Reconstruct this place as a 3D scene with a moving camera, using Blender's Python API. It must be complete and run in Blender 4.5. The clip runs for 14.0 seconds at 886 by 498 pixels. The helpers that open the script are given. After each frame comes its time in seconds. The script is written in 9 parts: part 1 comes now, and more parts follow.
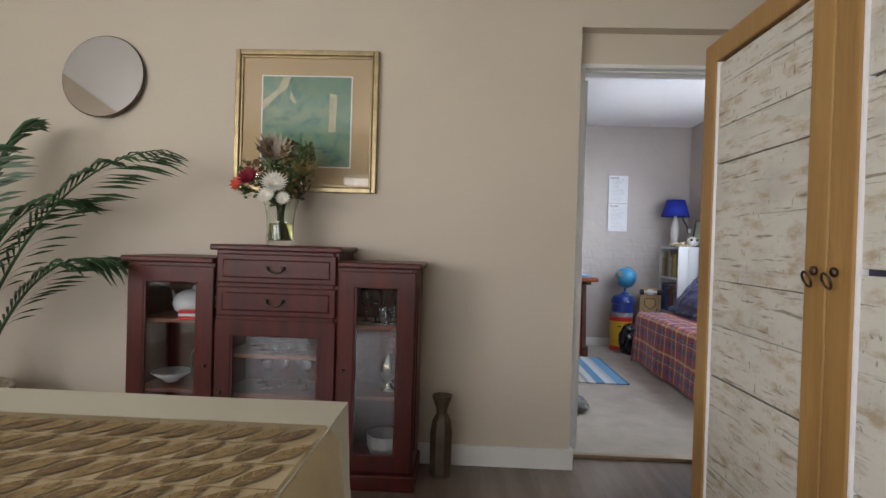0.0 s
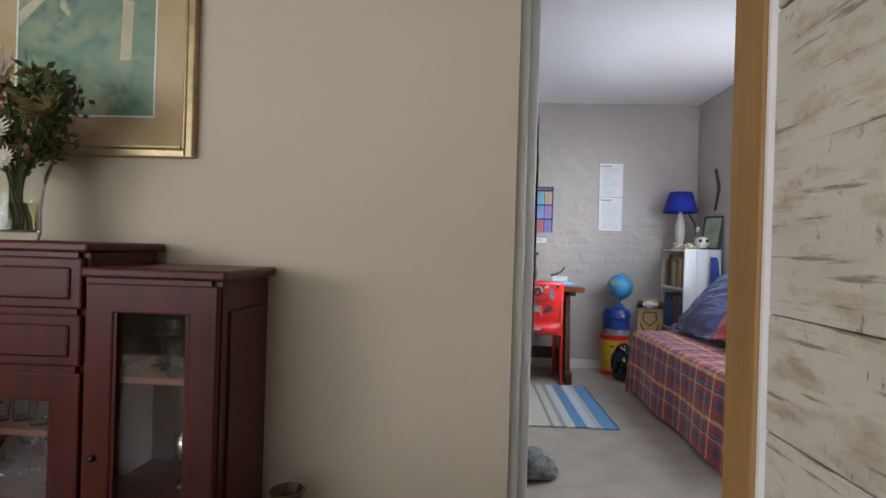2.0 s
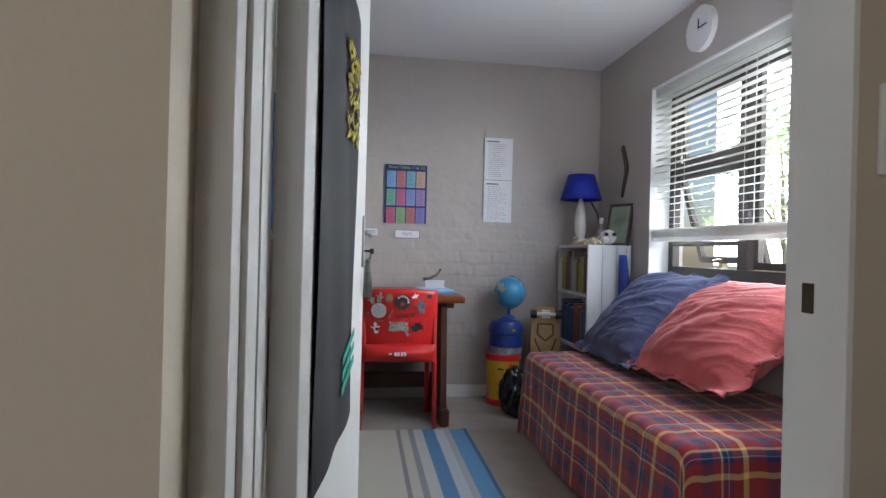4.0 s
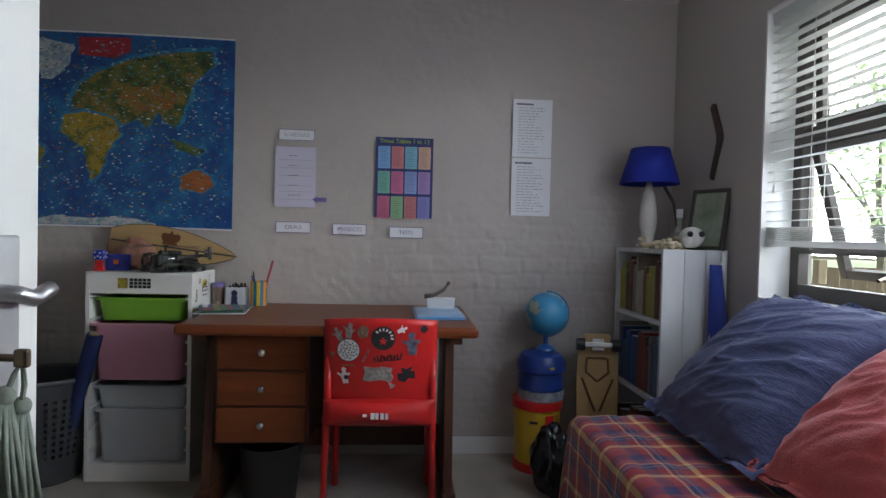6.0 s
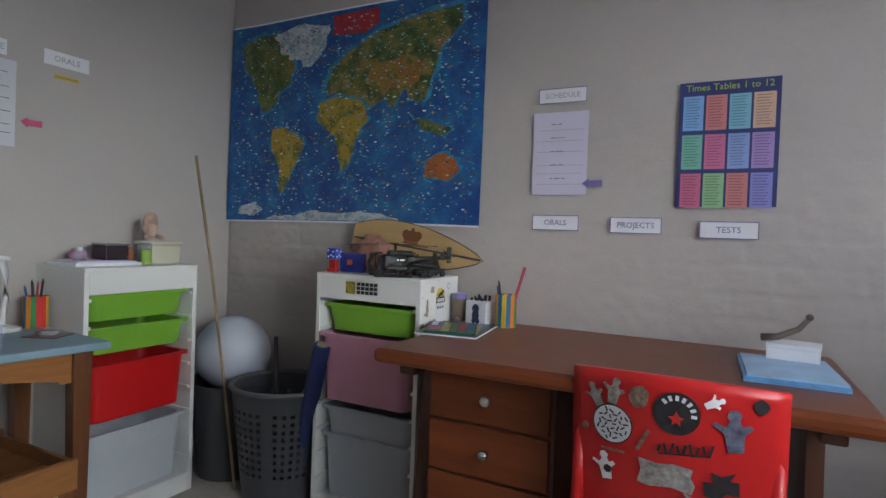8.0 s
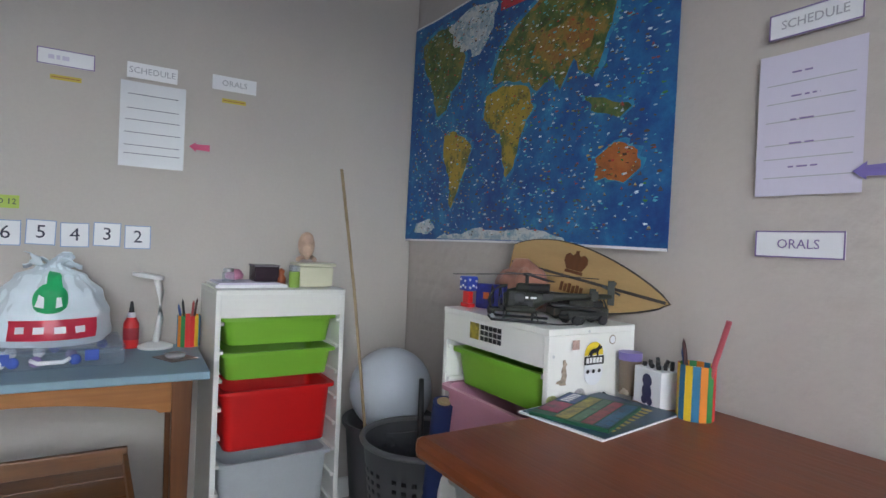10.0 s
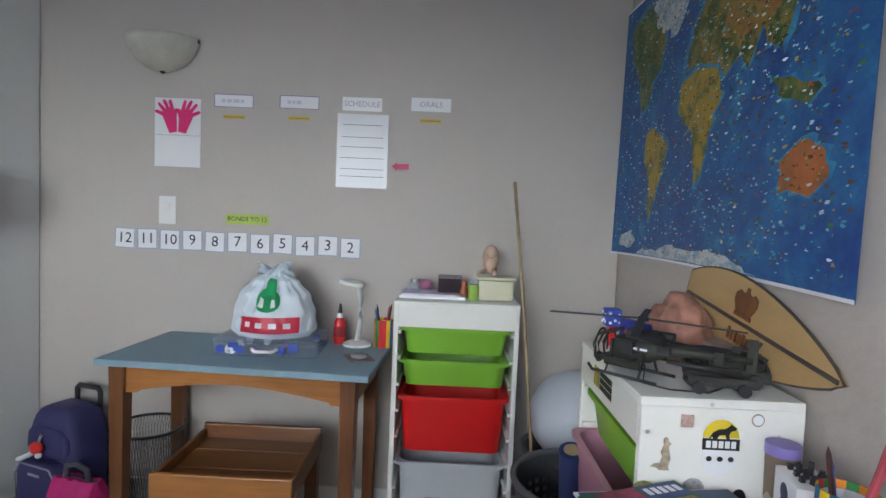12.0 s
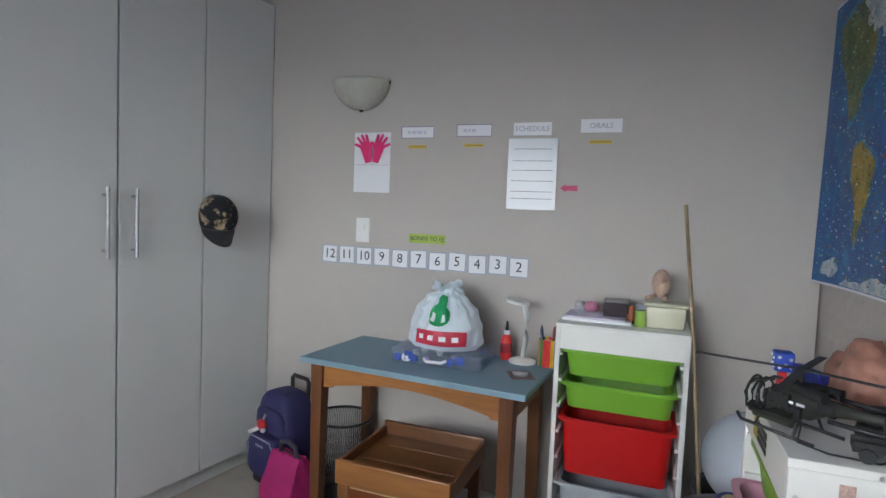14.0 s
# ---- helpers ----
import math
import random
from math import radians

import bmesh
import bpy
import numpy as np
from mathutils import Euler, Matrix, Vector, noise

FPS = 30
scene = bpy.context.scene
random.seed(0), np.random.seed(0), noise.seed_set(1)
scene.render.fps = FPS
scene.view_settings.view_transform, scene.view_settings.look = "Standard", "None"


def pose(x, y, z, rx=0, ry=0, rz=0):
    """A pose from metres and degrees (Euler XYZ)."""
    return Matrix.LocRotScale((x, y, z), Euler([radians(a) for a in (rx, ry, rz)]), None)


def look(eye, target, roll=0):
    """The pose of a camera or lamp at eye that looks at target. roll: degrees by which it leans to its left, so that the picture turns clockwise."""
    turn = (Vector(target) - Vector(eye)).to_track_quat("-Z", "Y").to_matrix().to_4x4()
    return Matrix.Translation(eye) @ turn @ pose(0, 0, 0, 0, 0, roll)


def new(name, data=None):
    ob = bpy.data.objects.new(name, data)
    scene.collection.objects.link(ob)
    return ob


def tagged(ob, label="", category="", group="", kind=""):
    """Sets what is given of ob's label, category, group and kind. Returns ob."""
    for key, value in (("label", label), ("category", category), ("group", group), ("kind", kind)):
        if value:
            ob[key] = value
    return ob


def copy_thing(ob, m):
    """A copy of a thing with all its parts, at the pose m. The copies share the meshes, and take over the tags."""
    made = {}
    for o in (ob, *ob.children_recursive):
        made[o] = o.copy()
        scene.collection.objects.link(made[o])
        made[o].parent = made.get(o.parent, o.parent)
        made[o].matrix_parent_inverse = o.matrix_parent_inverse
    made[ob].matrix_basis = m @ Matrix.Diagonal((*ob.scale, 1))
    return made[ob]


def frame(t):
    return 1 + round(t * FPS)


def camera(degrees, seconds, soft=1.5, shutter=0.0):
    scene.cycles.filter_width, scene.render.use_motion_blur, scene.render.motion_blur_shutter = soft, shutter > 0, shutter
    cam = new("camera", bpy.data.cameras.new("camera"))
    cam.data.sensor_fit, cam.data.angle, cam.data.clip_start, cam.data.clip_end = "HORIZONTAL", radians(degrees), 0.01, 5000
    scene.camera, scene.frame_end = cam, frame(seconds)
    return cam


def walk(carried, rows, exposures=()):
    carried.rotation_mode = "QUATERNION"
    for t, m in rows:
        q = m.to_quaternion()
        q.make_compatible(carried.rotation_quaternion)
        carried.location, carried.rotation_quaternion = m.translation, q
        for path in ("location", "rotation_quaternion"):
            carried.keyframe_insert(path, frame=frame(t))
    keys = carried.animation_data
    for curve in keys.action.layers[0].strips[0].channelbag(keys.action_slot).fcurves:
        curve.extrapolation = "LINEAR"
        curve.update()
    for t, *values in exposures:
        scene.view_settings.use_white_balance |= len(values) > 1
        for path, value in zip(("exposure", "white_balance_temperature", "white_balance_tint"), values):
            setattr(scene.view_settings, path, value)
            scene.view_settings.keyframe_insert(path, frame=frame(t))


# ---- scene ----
import collections
cam = camera(76.5, 14.0)
PATH = [
    (0, (0.349, 0.08, 1.064), (0.269, 2.078, 1.044), 1.7),
    (0.5, (0.443, 0.329, 1.058), (0.349, 2.327, 1.044), 1.7),
    (1, (0.557, 0.569, 1.041), (0.448, 2.566, 1.03), 1.7),
    (1.5, (0.664, 0.875, 1.058), (0.55, 2.871, 1.053), 1.7),
    (2, (0.754, 1.138, 1.042), (0.652, 3.135, 1.042), 1.7),
    (2.5, (0.81, 1.419, 1.036), (0.81, 3.419, 1.044), 1.7),
    (3, (0.863, 1.727, 1.007), (1.037, 3.72, 1.029), 1.9),
    (3.2, (0.874, 1.862, 1.001), (1.11, 3.848, 1.026), 2.2),
    (5.3, (1.349, 2.998, 1.125), (1.648, 4.975, 1.086), 1.3),
    (5.5, (1.354, 3.109, 1.118), (1.628, 5.09, 1.076), 1.3),
    (6, (1.346, 3.375, 1.132), (1.481, 5.37, 1.088), 1.4),
    (6.5, (1.345, 3.608, 1.129), (1.264, 5.606, 1.084), 1.5),
    (7, (1.36, 3.809, 1.115), (0.99, 5.774, 1.066), 1.7),
    (7.5, (1.38, 4.037, 1.097), (0.723, 5.926, 1.055), 2.0),
    (8, (1.357, 4.24, 1.091), (0.448, 6.021, 1.05), 2.1),
    (8.5, (1.368, 4.457, 1.126), (0.214, 6.089, 1.067), 2.3),
    (8.7, (1.373, 4.54, 1.128), (0.115, 6.093, 1.07), 2.2),
    (10.8, (1.375, 5.323, 1.155), (-0.504, 6.004, 1.089), 2.7),
    (11, (1.35, 5.388, 1.181), (-0.568, 5.947, 1.093), 2.6),
    (11.5, (1.382, 5.482, 1.215), (-0.596, 5.76, 1.111), 2.6),
    (12, (1.416, 5.589, 1.252), (-0.581, 5.569, 1.137), 2.5),
    (12.5, (1.427, 5.658, 1.296), (-0.554, 5.418, 1.161), 2.5),
    (13, (1.425, 5.718, 1.308), (-0.521, 5.275, 1.175), 2.5),
    (13.5, (1.441, 5.731, 1.302), (-0.467, 5.144, 1.183), 2.4),
    (14, (1.463, 5.726, 1.319), (-0.404, 5.02, 1.197), 2.4),
]
EXPOSURES = [(0.0, 0.0), (2.0, -0.1), (2.5, -0.2), (3.2, -0.45), (5.3, -0.95), (6.0, -1.22), (6.5, -1.22), (7.5, -1.0), (8.0, -0.85), (8.7, -0.6), (10.8, -0.42), (14.0, -0.46)]
walk(cam, [(t, look(eye, target, roll)) for t, eye, target, roll in PATH], EXPOSURES)

# ---- world and light ----
world = bpy.data.worlds.new("sky")
scene.world = world
world.use_nodes = True
wn = world.node_tree.nodes
sky = wn.new("ShaderNodeTexSky")
sky.sky_type, sky.sun_disc = "NISHITA", False
sky.sun_elevation, sky.sun_rotation = radians(50), radians(320)
world.node_tree.links.new(sky.outputs[0], wn["Background"].inputs[0])
wn["Background"].inputs[1].default_value = 0.15


def sun_lamp(strength, elevation, azimuth, angle):
    lamp = bpy.data.lights.new("sun", "SUN")
    lamp.energy, lamp.angle, lamp.color = strength, radians(angle), (1, 0.96, 0.9)
    ob = new("sun", lamp)
    way = Vector((math.sin(azimuth) * math.cos(elevation), math.cos(azimuth) * math.cos(elevation), math.sin(elevation)))
    ob.matrix_world = look(way * 30, (0, 0, 0))
    return ob


def window_light(name, eye, target, width, height, watts, color, spread=180):
    lamp = bpy.data.lights.new(name, "AREA")
    lamp.shape, lamp.size, lamp.size_y, lamp.energy, lamp.color = "RECTANGLE", width, height, watts, color
    lamp.spread = radians(spread)
    ob = new(name, lamp)
    ob.matrix_world = look(eye, target)
    return ob


sun_lamp(3.0, radians(50), radians(320), 3)
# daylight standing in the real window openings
# emission strength of the backdrop added outside the bedroom window
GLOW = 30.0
window_light("window_light_bedroom", (2.748, 4.62, 1.50), (0.3, 4.70, 0.0), 1.7, 1.06, 37, (0.73, 0.83, 1.0), 160)
# light that the blind's slats throw up to the ceiling
window_light("window_light_blind", (2.74, 4.75, 1.62), (1.9, 5.9, 2.8), 1.5, 0.8, 13, (0.77, 0.85, 1.0), 178)
window_light("window_light_dining_back", (-1.15, -2.43, 1.02), (-1.0, 2.0, 0.95), 2.6, 1.86, 70, (0.985, 0.96, 0.985))
window_light("window_light_dining_side", (-2.68, -0.75, 1.35), (0.0, 1.4, 1.1), 1.6, 1.0, 46, (0.985, 0.96, 0.985))

# ---- materials ----
def mat(name, color, rough=0.5, metal=0.0, vary=0.12, size=6.0, bump=0.0, fine=80.0, color2=None, spec=0.5, stretch=(1, 1, 1), coat=0.0, trans=0.0, sheen=0.0):
    m = bpy.data.materials.new(name)
    m.use_nodes = True
    n, l = m.node_tree.nodes, m.node_tree.links
    b = n["Principled BSDF"]
    b.inputs["Roughness"].default_value = rough
    b.inputs["Metallic"].default_value = metal
    b.inputs["Specular IOR Level"].default_value = spec
    b.inputs["Coat Weight"].default_value = coat
    b.inputs["Transmission Weight"].default_value = trans
    b.inputs["Sheen Weight"].default_value = sheen
    tc, mp = n.new("ShaderNodeTexCoord"), n.new("ShaderNodeMapping")
    mp.inputs["Scale"].default_value = stretch
    l.new(tc.outputs["Object"], mp.inputs[0])
    big, small = n.new("ShaderNodeTexNoise"), n.new("ShaderNodeTexNoise")
    big.inputs["Scale"].default_value, small.inputs["Scale"].default_value = size, fine
    big.inputs["Detail"].default_value, small.inputs["Detail"].default_value = 5, 4
    l.new(mp.outputs[0], big.inputs[0]), l.new(mp.outputs[0], small.inputs[0])
    add = n.new("ShaderNodeMath")
    add.operation = "MULTIPLY_ADD"
    add.inputs[1].default_value = 0.35
    l.new(small.outputs[0], add.inputs[0]), l.new(big.outputs[0], add.inputs[2])
    ramp = n.new("ShaderNodeValToRGB")
    lo = color2 or tuple(c * (1 - vary) for c in color)
    hi = color if color2 else tuple(min(1, c * (1 + vary)) for c in color)
    ramp.color_ramp.elements[0].color, ramp.color_ramp.elements[0].position = (*lo, 1), 0.42
    ramp.color_ramp.elements[1].color, ramp.color_ramp.elements[1].position = (*hi, 1), 0.92
    l.new(add.outputs[0], ramp.inputs[0]), l.new(ramp.outputs[0], b.inputs["Base Color"])
    rr = n.new("ShaderNodeMapRange")
    rr.inputs[3].default_value, rr.inputs[4].default_value = max(0.02, rough - 0.08), min(1, rough + 0.1)
    l.new(big.outputs[0], rr.inputs[0]), l.new(rr.outputs[0], b.inputs["Roughness"])
    if bump:
        bp = n.new("ShaderNodeBump")
        bp.inputs["Strength"].default_value, bp.inputs["Distance"].default_value = min(1, bump), 0.004
        l.new(small.outputs[0], bp.inputs["Height"]), l.new(bp.outputs[0], b.inputs["Normal"])
    return m


def node(m, kind, **values):
    made = m.node_tree.nodes.new(kind)
    for key, value in values.items():
        made.inputs[key].default_value = value
    return made


def link(m, a, b):
    m.node_tree.links.new(a, b)


def wood(name, light, dark, rough=0.4, scale=1.0, axis=0, coat=0.0):
    """Grain running along one axis of the object."""
    stretch = [9 * scale, 9 * scale, 9 * scale]
    stretch[axis] = 0.7 * scale
    return mat(name, light, rough, color2=dark, size=1.6, fine=14, bump=0.15, stretch=tuple(stretch), coat=coat)


def glass(name, color=(1, 1, 1), rough=0.0):
    m = bpy.data.materials.new(name)
    m.use_nodes = True
    b = m.node_tree.nodes["Principled BSDF"]
    b.inputs["Base Color"].default_value = (*color, 1)
    b.inputs["Roughness"].default_value, b.inputs["Transmission Weight"].default_value, b.inputs["IOR"].default_value = rough, 1, 1.45
    return m


def pane_glass(name):
    """Thin glazing: clear, with its mirror gloss by Fresnel."""
    m = bpy.data.materials.new(name)
    m.use_nodes = True
    n, l = m.node_tree.nodes, m.node_tree.links
    n.remove(n["Principled BSDF"])
    clear, gloss, mix, fres = n.new("ShaderNodeBsdfTransparent"), n.new("ShaderNodeBsdfGlossy"), n.new("ShaderNodeMixShader"), n.new("ShaderNodeLayerWeight")
    gloss.inputs["Roughness"].default_value = 0.02
    power, scale = n.new("ShaderNodeMath"), n.new("ShaderNodeMapRange")
    power.operation, power.inputs[1].default_value = "POWER", 4.0
    fres.inputs["Blend"].default_value = 0.5
    scale.inputs[3].default_value, scale.inputs[4].default_value = 0.045, 0.75
    l.new(fres.outputs["Facing"], power.inputs[0]), l.new(power.outputs[0], scale.inputs[0])
    l.new(scale.outputs[0], mix.inputs[0]), l.new(clear.outputs[0], mix.inputs[1]), l.new(gloss.outputs[0], mix.inputs[2])
    l.new(mix.outputs[0], n["Material Output"].inputs[0])
    return m


# ---- mesh helpers ----
def put(bm, other, m=None):
    me = bpy.data.meshes.new("t")
    if m is not None:
        bmesh.ops.transform(other, matrix=m, verts=other.verts)
    other.to_mesh(me)
    other.free()
    bm.from_mesh(me)
    bpy.data.meshes.remove(me)
    return bm


def box(bm, x0, y0, z0, x1, y1, z1, bev=0.0, m=None):
    b = bmesh.new()
    bmesh.ops.create_cube(b, size=1, matrix=Matrix.LocRotScale(((x0 + x1) / 2, (y0 + y1) / 2, (z0 + z1) / 2), None, (abs(x1 - x0), abs(y1 - y0), abs(z1 - z0))))
    if bev:
        bmesh.ops.bevel(b, geom=b.edges[:], offset=bev, segments=2, affect="EDGES", profile=0.5)
    return put(bm, b, m)


def cyl(bm, p0, p1, r0, r1=None, seg=16, cap=True):
    p0, p1 = Vector(p0), Vector(p1)
    b = bmesh.new()
    bmesh.ops.create_cone(b, cap_ends=cap, segments=seg, radius1=r0, radius2=r0 if r1 is None else r1, depth=(p1 - p0).length)
    turn = (p1 - p0).to_track_quat("Z", "Y").to_matrix().to_4x4()
    return put(bm, b, Matrix.Translation((p0 + p1) / 2) @ turn)


def lathe(bm, profile, seg=24, at=(0, 0, 0), squash=1.0):
    """Turn a profile of (radius, height) about z."""
    rings = []
    for r, z in profile:
        if r < 1e-5:
            rings.append([bm.verts.new((at[0], at[1], at[2] + z))])
        else:
            rings.append([bm.verts.new((at[0] + r * math.cos(2 * math.pi * k / seg), at[1] + squash * r * math.sin(2 * math.pi * k / seg), at[2] + z)) for k in range(seg)])
    for a, b in zip(rings, rings[1:]):
        for k in range(seg):
            q = [a[k % len(a)], a[(k + 1) % len(a)], b[(k + 1) % len(b)], b[k % len(b)]]
            q = [v for i, v in enumerate(q) if v not in q[:i]]
            if len(q) > 2:
                bm.faces.new(q)
    return bm


def ball(bm, c, r, u=16, v=10, scale=(1, 1, 1)):
    b = bmesh.new()
    bmesh.ops.create_uvsphere(b, u_segments=u, v_segments=v, radius=r)
    return put(bm, b, Matrix.LocRotScale(c, None, scale))


def tube(bm, pts, r, seg=8, r2=None):
    """A round bar along points; tapers to r2."""
    pts = [Vector(p) for p in pts]
    rings = []
    for i, p in enumerate(pts):
        way = (pts[min(i + 1, len(pts) - 1)] - pts[max(i - 1, 0)]).normalized()
        side = way.cross(Vector((0, 0, 1)))
        side = side.normalized() if side.length > 0.01 else Vector((1, 0, 0))
        up = side.cross(way)
        rad = r if r2 is None else r + (r2 - r) * i / (len(pts) - 1)
        rings.append([bm.verts.new(p + rad * (math.cos(2 * math.pi * k / seg) * side + math.sin(2 * math.pi * k / seg) * up)) for k in range(seg)])
    for a, b in zip(rings, rings[1:]):
        for k in range(seg):
            bm.faces.new((a[k], a[(k + 1) % seg], b[(k + 1) % seg], b[k]))
    bm.faces.new(rings[0][::-1]), bm.faces.new(rings[-1])
    return bm


def plate(bm, outline, depth, m=None):
    """A flat outline of (u, v) in the xz plane, thickened along y by depth."""
    b = bmesh.new()
    vs = [b.verts.new((u, 0, v)) for u, v in outline]
    f = b.faces.new(vs)
    made = bmesh.ops.extrude_face_region(b, geom=[f])
    bmesh.ops.translate(b, verts=[v for v in made["geom"] if isinstance(v, bmesh.types.BMVert)], vec=(0, depth, 0))
    bmesh.ops.recalc_face_normals(b, faces=b.faces[:])
    return put(bm, b, m)


def sheet(bm, nu, nv, fn, uv=None):
    """A grid surface fn(u, v) -> place, with u, v from 0 to 1; uv(u, v) gives its texture place."""
    lay = bm.loops.layers.uv.verify()
    g = [[bm.verts.new(fn(i / nu, j / nv)) for j in range(nv + 1)] for i in range(nu + 1)]
    for i in range(nu):
        for j in range(nv):
            f = bm.faces.new((g[i][j], g[i + 1][j], g[i + 1][j + 1], g[i][j + 1]))
            for lp, (a, b) in zip(f.loops, ((i, j), (i + 1, j), (i + 1, j + 1), (i, j + 1))):
                lp[lay].uv = uv(a / nu, b / nv) if uv else (a / nu, b / nv)
    return bm


def mesh_ob(name, bm, material, smooth=False, solid=0.0):
    me = bpy.data.meshes.new(name)
    bmesh.ops.recalc_face_normals(bm, faces=bm.faces[:]) if not solid else None
    bm.to_mesh(me)
    bm.free()
    me.materials.append(material)
    if smooth:
        me.shade_smooth() if smooth is True else me.set_sharp_from_angle(angle=radians(smooth))
    ob = new(name, me)
    if solid:
        mod = ob.modifiers.new("thick", "SOLIDIFY")
        mod.thickness, mod.offset = solid, 0
    return ob


def part(name, bm, material, parent, label="", smooth=False, solid=0.0):
    ob = mesh_ob(name, bm, material, smooth, solid)
    ob.parent = parent
    return tagged(ob, label)


def thing(name, label, category, at=(0, 0, 0), rz=0.0, group="", kind=""):
    ob = new(name)
    ob.empty_display_size = 0.1
    ob.matrix_world = pose(*at, 0, 0, rz)
    return tagged(ob, label, category, group, kind)


def solo(name, bm, material, label, category, at=(0, 0, 0), rz=0.0, group="", kind="", smooth=False, solid=0.0):
    ob = mesh_ob(name, bm, material, smooth, solid)
    ob.matrix_world = pose(*at, 0, 0, rz)
    return tagged(ob, label, category, group, kind)


def B(*boxes, bev=0.0):
    bm = bmesh.new()
    for b in boxes:
        box(bm, *b, bev=bev)
    return bm


def ring_frame(a, b, lo, hi, w, y0, y1, bev=0.0):
    """A rectangular frame in the xz plane as one closed mesh."""
    bm = bmesh.new()
    loops = []
    for y in (y0, y1):
        for i in (0, w):
            loops.append([bm.verts.new(p) for p in ((a + i, y, lo + i), (b - i, y, lo + i), (b - i, y, hi - i), (a + i, y, hi - i))])
    of, nf, ob, nb = loops
    for p, q in ((of, nf), (nb, ob), (ob, of), (nf, nb)):
        for k in range(4):
            bm.faces.new((p[k], p[(k + 1) % 4], q[(k + 1) % 4], q[k]))
    bmesh.ops.recalc_face_normals(bm, faces=bm.faces[:])
    if bev:
        bmesh.ops.bevel(bm, geom=[e for e in bm.edges if e.calc_face_angle(0) > 1], offset=bev, segments=2, affect="EDGES", profile=0.5)
    return bm


def words(name, text, size, material, parent, m, label=""):
    """Lettering as a thin mesh in the xy plane of m."""
    cu = bpy.data.curves.new(name, "FONT")
    cu.body, cu.size, cu.align_x, cu.align_y, cu.extrude, cu.resolution_u = text, size, "CENTER", "CENTER", 0.0003, 2
    tmp = bpy.data.objects.new(name, cu)
    me = bpy.data.meshes.new_from_object(tmp)
    bpy.data.objects.remove(tmp)
    me.materials.clear()
    me.materials.append(material)
    ob = new(name, me)
    ob.parent = parent
    ob.matrix_local = m
    return tagged(ob, label)

WALL_D = mat("cream wall paint", (0.60, 0.53, 0.435), 0.75, vary=0.04, size=1.5, bump=0.12, fine=120)
WALL_B = mat("grey-beige wall paint", (0.48, 0.44, 0.405), 0.7, vary=0.05, size=1.2, bump=0.15, fine=90)
CEIL = mat("white ceiling paint", (0.78, 0.78, 0.79), 0.8, vary=0.03, size=1.0)
WHITE = mat("white gloss paint", (0.78, 0.78, 0.76), 0.35, vary=0.04, size=4)
LAMIN = mat("white laminate", (0.72, 0.73, 0.71), 0.4, vary=0.03, size=2)
TROF = mat("white foil board", (0.80, 0.79, 0.75), 0.4, vary=0.03, size=3)
CARPET = mat("grey-beige carpet", (0.36, 0.31, 0.25), 0.95, vary=0.18, size=7, bump=0.9, fine=260, sheen=0.3)
MAHOG = wood("red mahogany", (0.105, 0.013, 0.009), (0.042, 0.007, 0.005), 0.36, axis=2, coat=0.05)
MAHOG.node_tree.nodes["Principled BSDF"].inputs["Specular IOR Level"].default_value = 0.28
PINE = wood("oiled pine", (0.40, 0.235, 0.075), (0.24, 0.12, 0.035), 0.45, axis=2)
DESKW = wood("varnished brown desk wood", (0.23, 0.060, 0.019), (0.13, 0.033, 0.011), 0.34, axis=0, coat=0.04)
DESKW.node_tree.nodes["Principled BSDF"].inputs["Specular IOR Level"].default_value = 0.3
DESKD = wood("dark brown desk wood", (0.11, 0.04, 0.019), (0.065, 0.024, 0.012), 0.4, axis=2)
OAK = wood("brown oak", (0.46, 0.19, 0.05), (0.24, 0.09, 0.024), 0.38, axis=1)
OAKD = wood("dark oak leg", (0.21, 0.078, 0.025), (0.11, 0.040, 0.015), 0.38, axis=2)
BLACK = mat("black plastic", (0.018, 0.018, 0.02), 0.45, size=8)
DARK = mat("dark bronze frame paint", (0.06, 0.05, 0.045), 0.45, size=6)
CHROME = mat("brushed metal", (0.62, 0.62, 0.62), 0.28, metal=1.0, vary=0.05)
BRASS = mat("dark bronze metal", (0.10, 0.075, 0.05), 0.4, metal=1.0)
GLASS = pane_glass("clear pane")
RED = mat("glossy red plastic", (0.62, 0.022, 0.022), 0.3, vary=0.05, size=3)
PAPER = mat("white paper", (0.80, 0.80, 0.82), 0.7, vary=0.02)
INK = mat("dark ink", (0.04, 0.04, 0.07), 0.7)

# ---- the setting ----
def setting(name, bm, material, label, category="", smooth=False):
    ob = mesh_ob(name, bm, material, smooth)
    return tagged(ob, label, category or name.split("_")[0], kind="structure")


H, HD = 2.40, 2.55          # ceilings of the bedroom and the dining room
XL, XR, YB = -0.915, 2.76, 6.29   # bedroom walls: left, window side, back
YW, YI = 2.82, 3.05         # the wall between the rooms
WY0, WY1, WZ0, WZ1 = 3.72, 5.53, 0.92, 2.05  # bedroom window opening

PLANK = wood("grey-brown laminate plank", (0.20, 0.155, 0.12), (0.125, 0.095, 0.075), 0.2, axis=1)
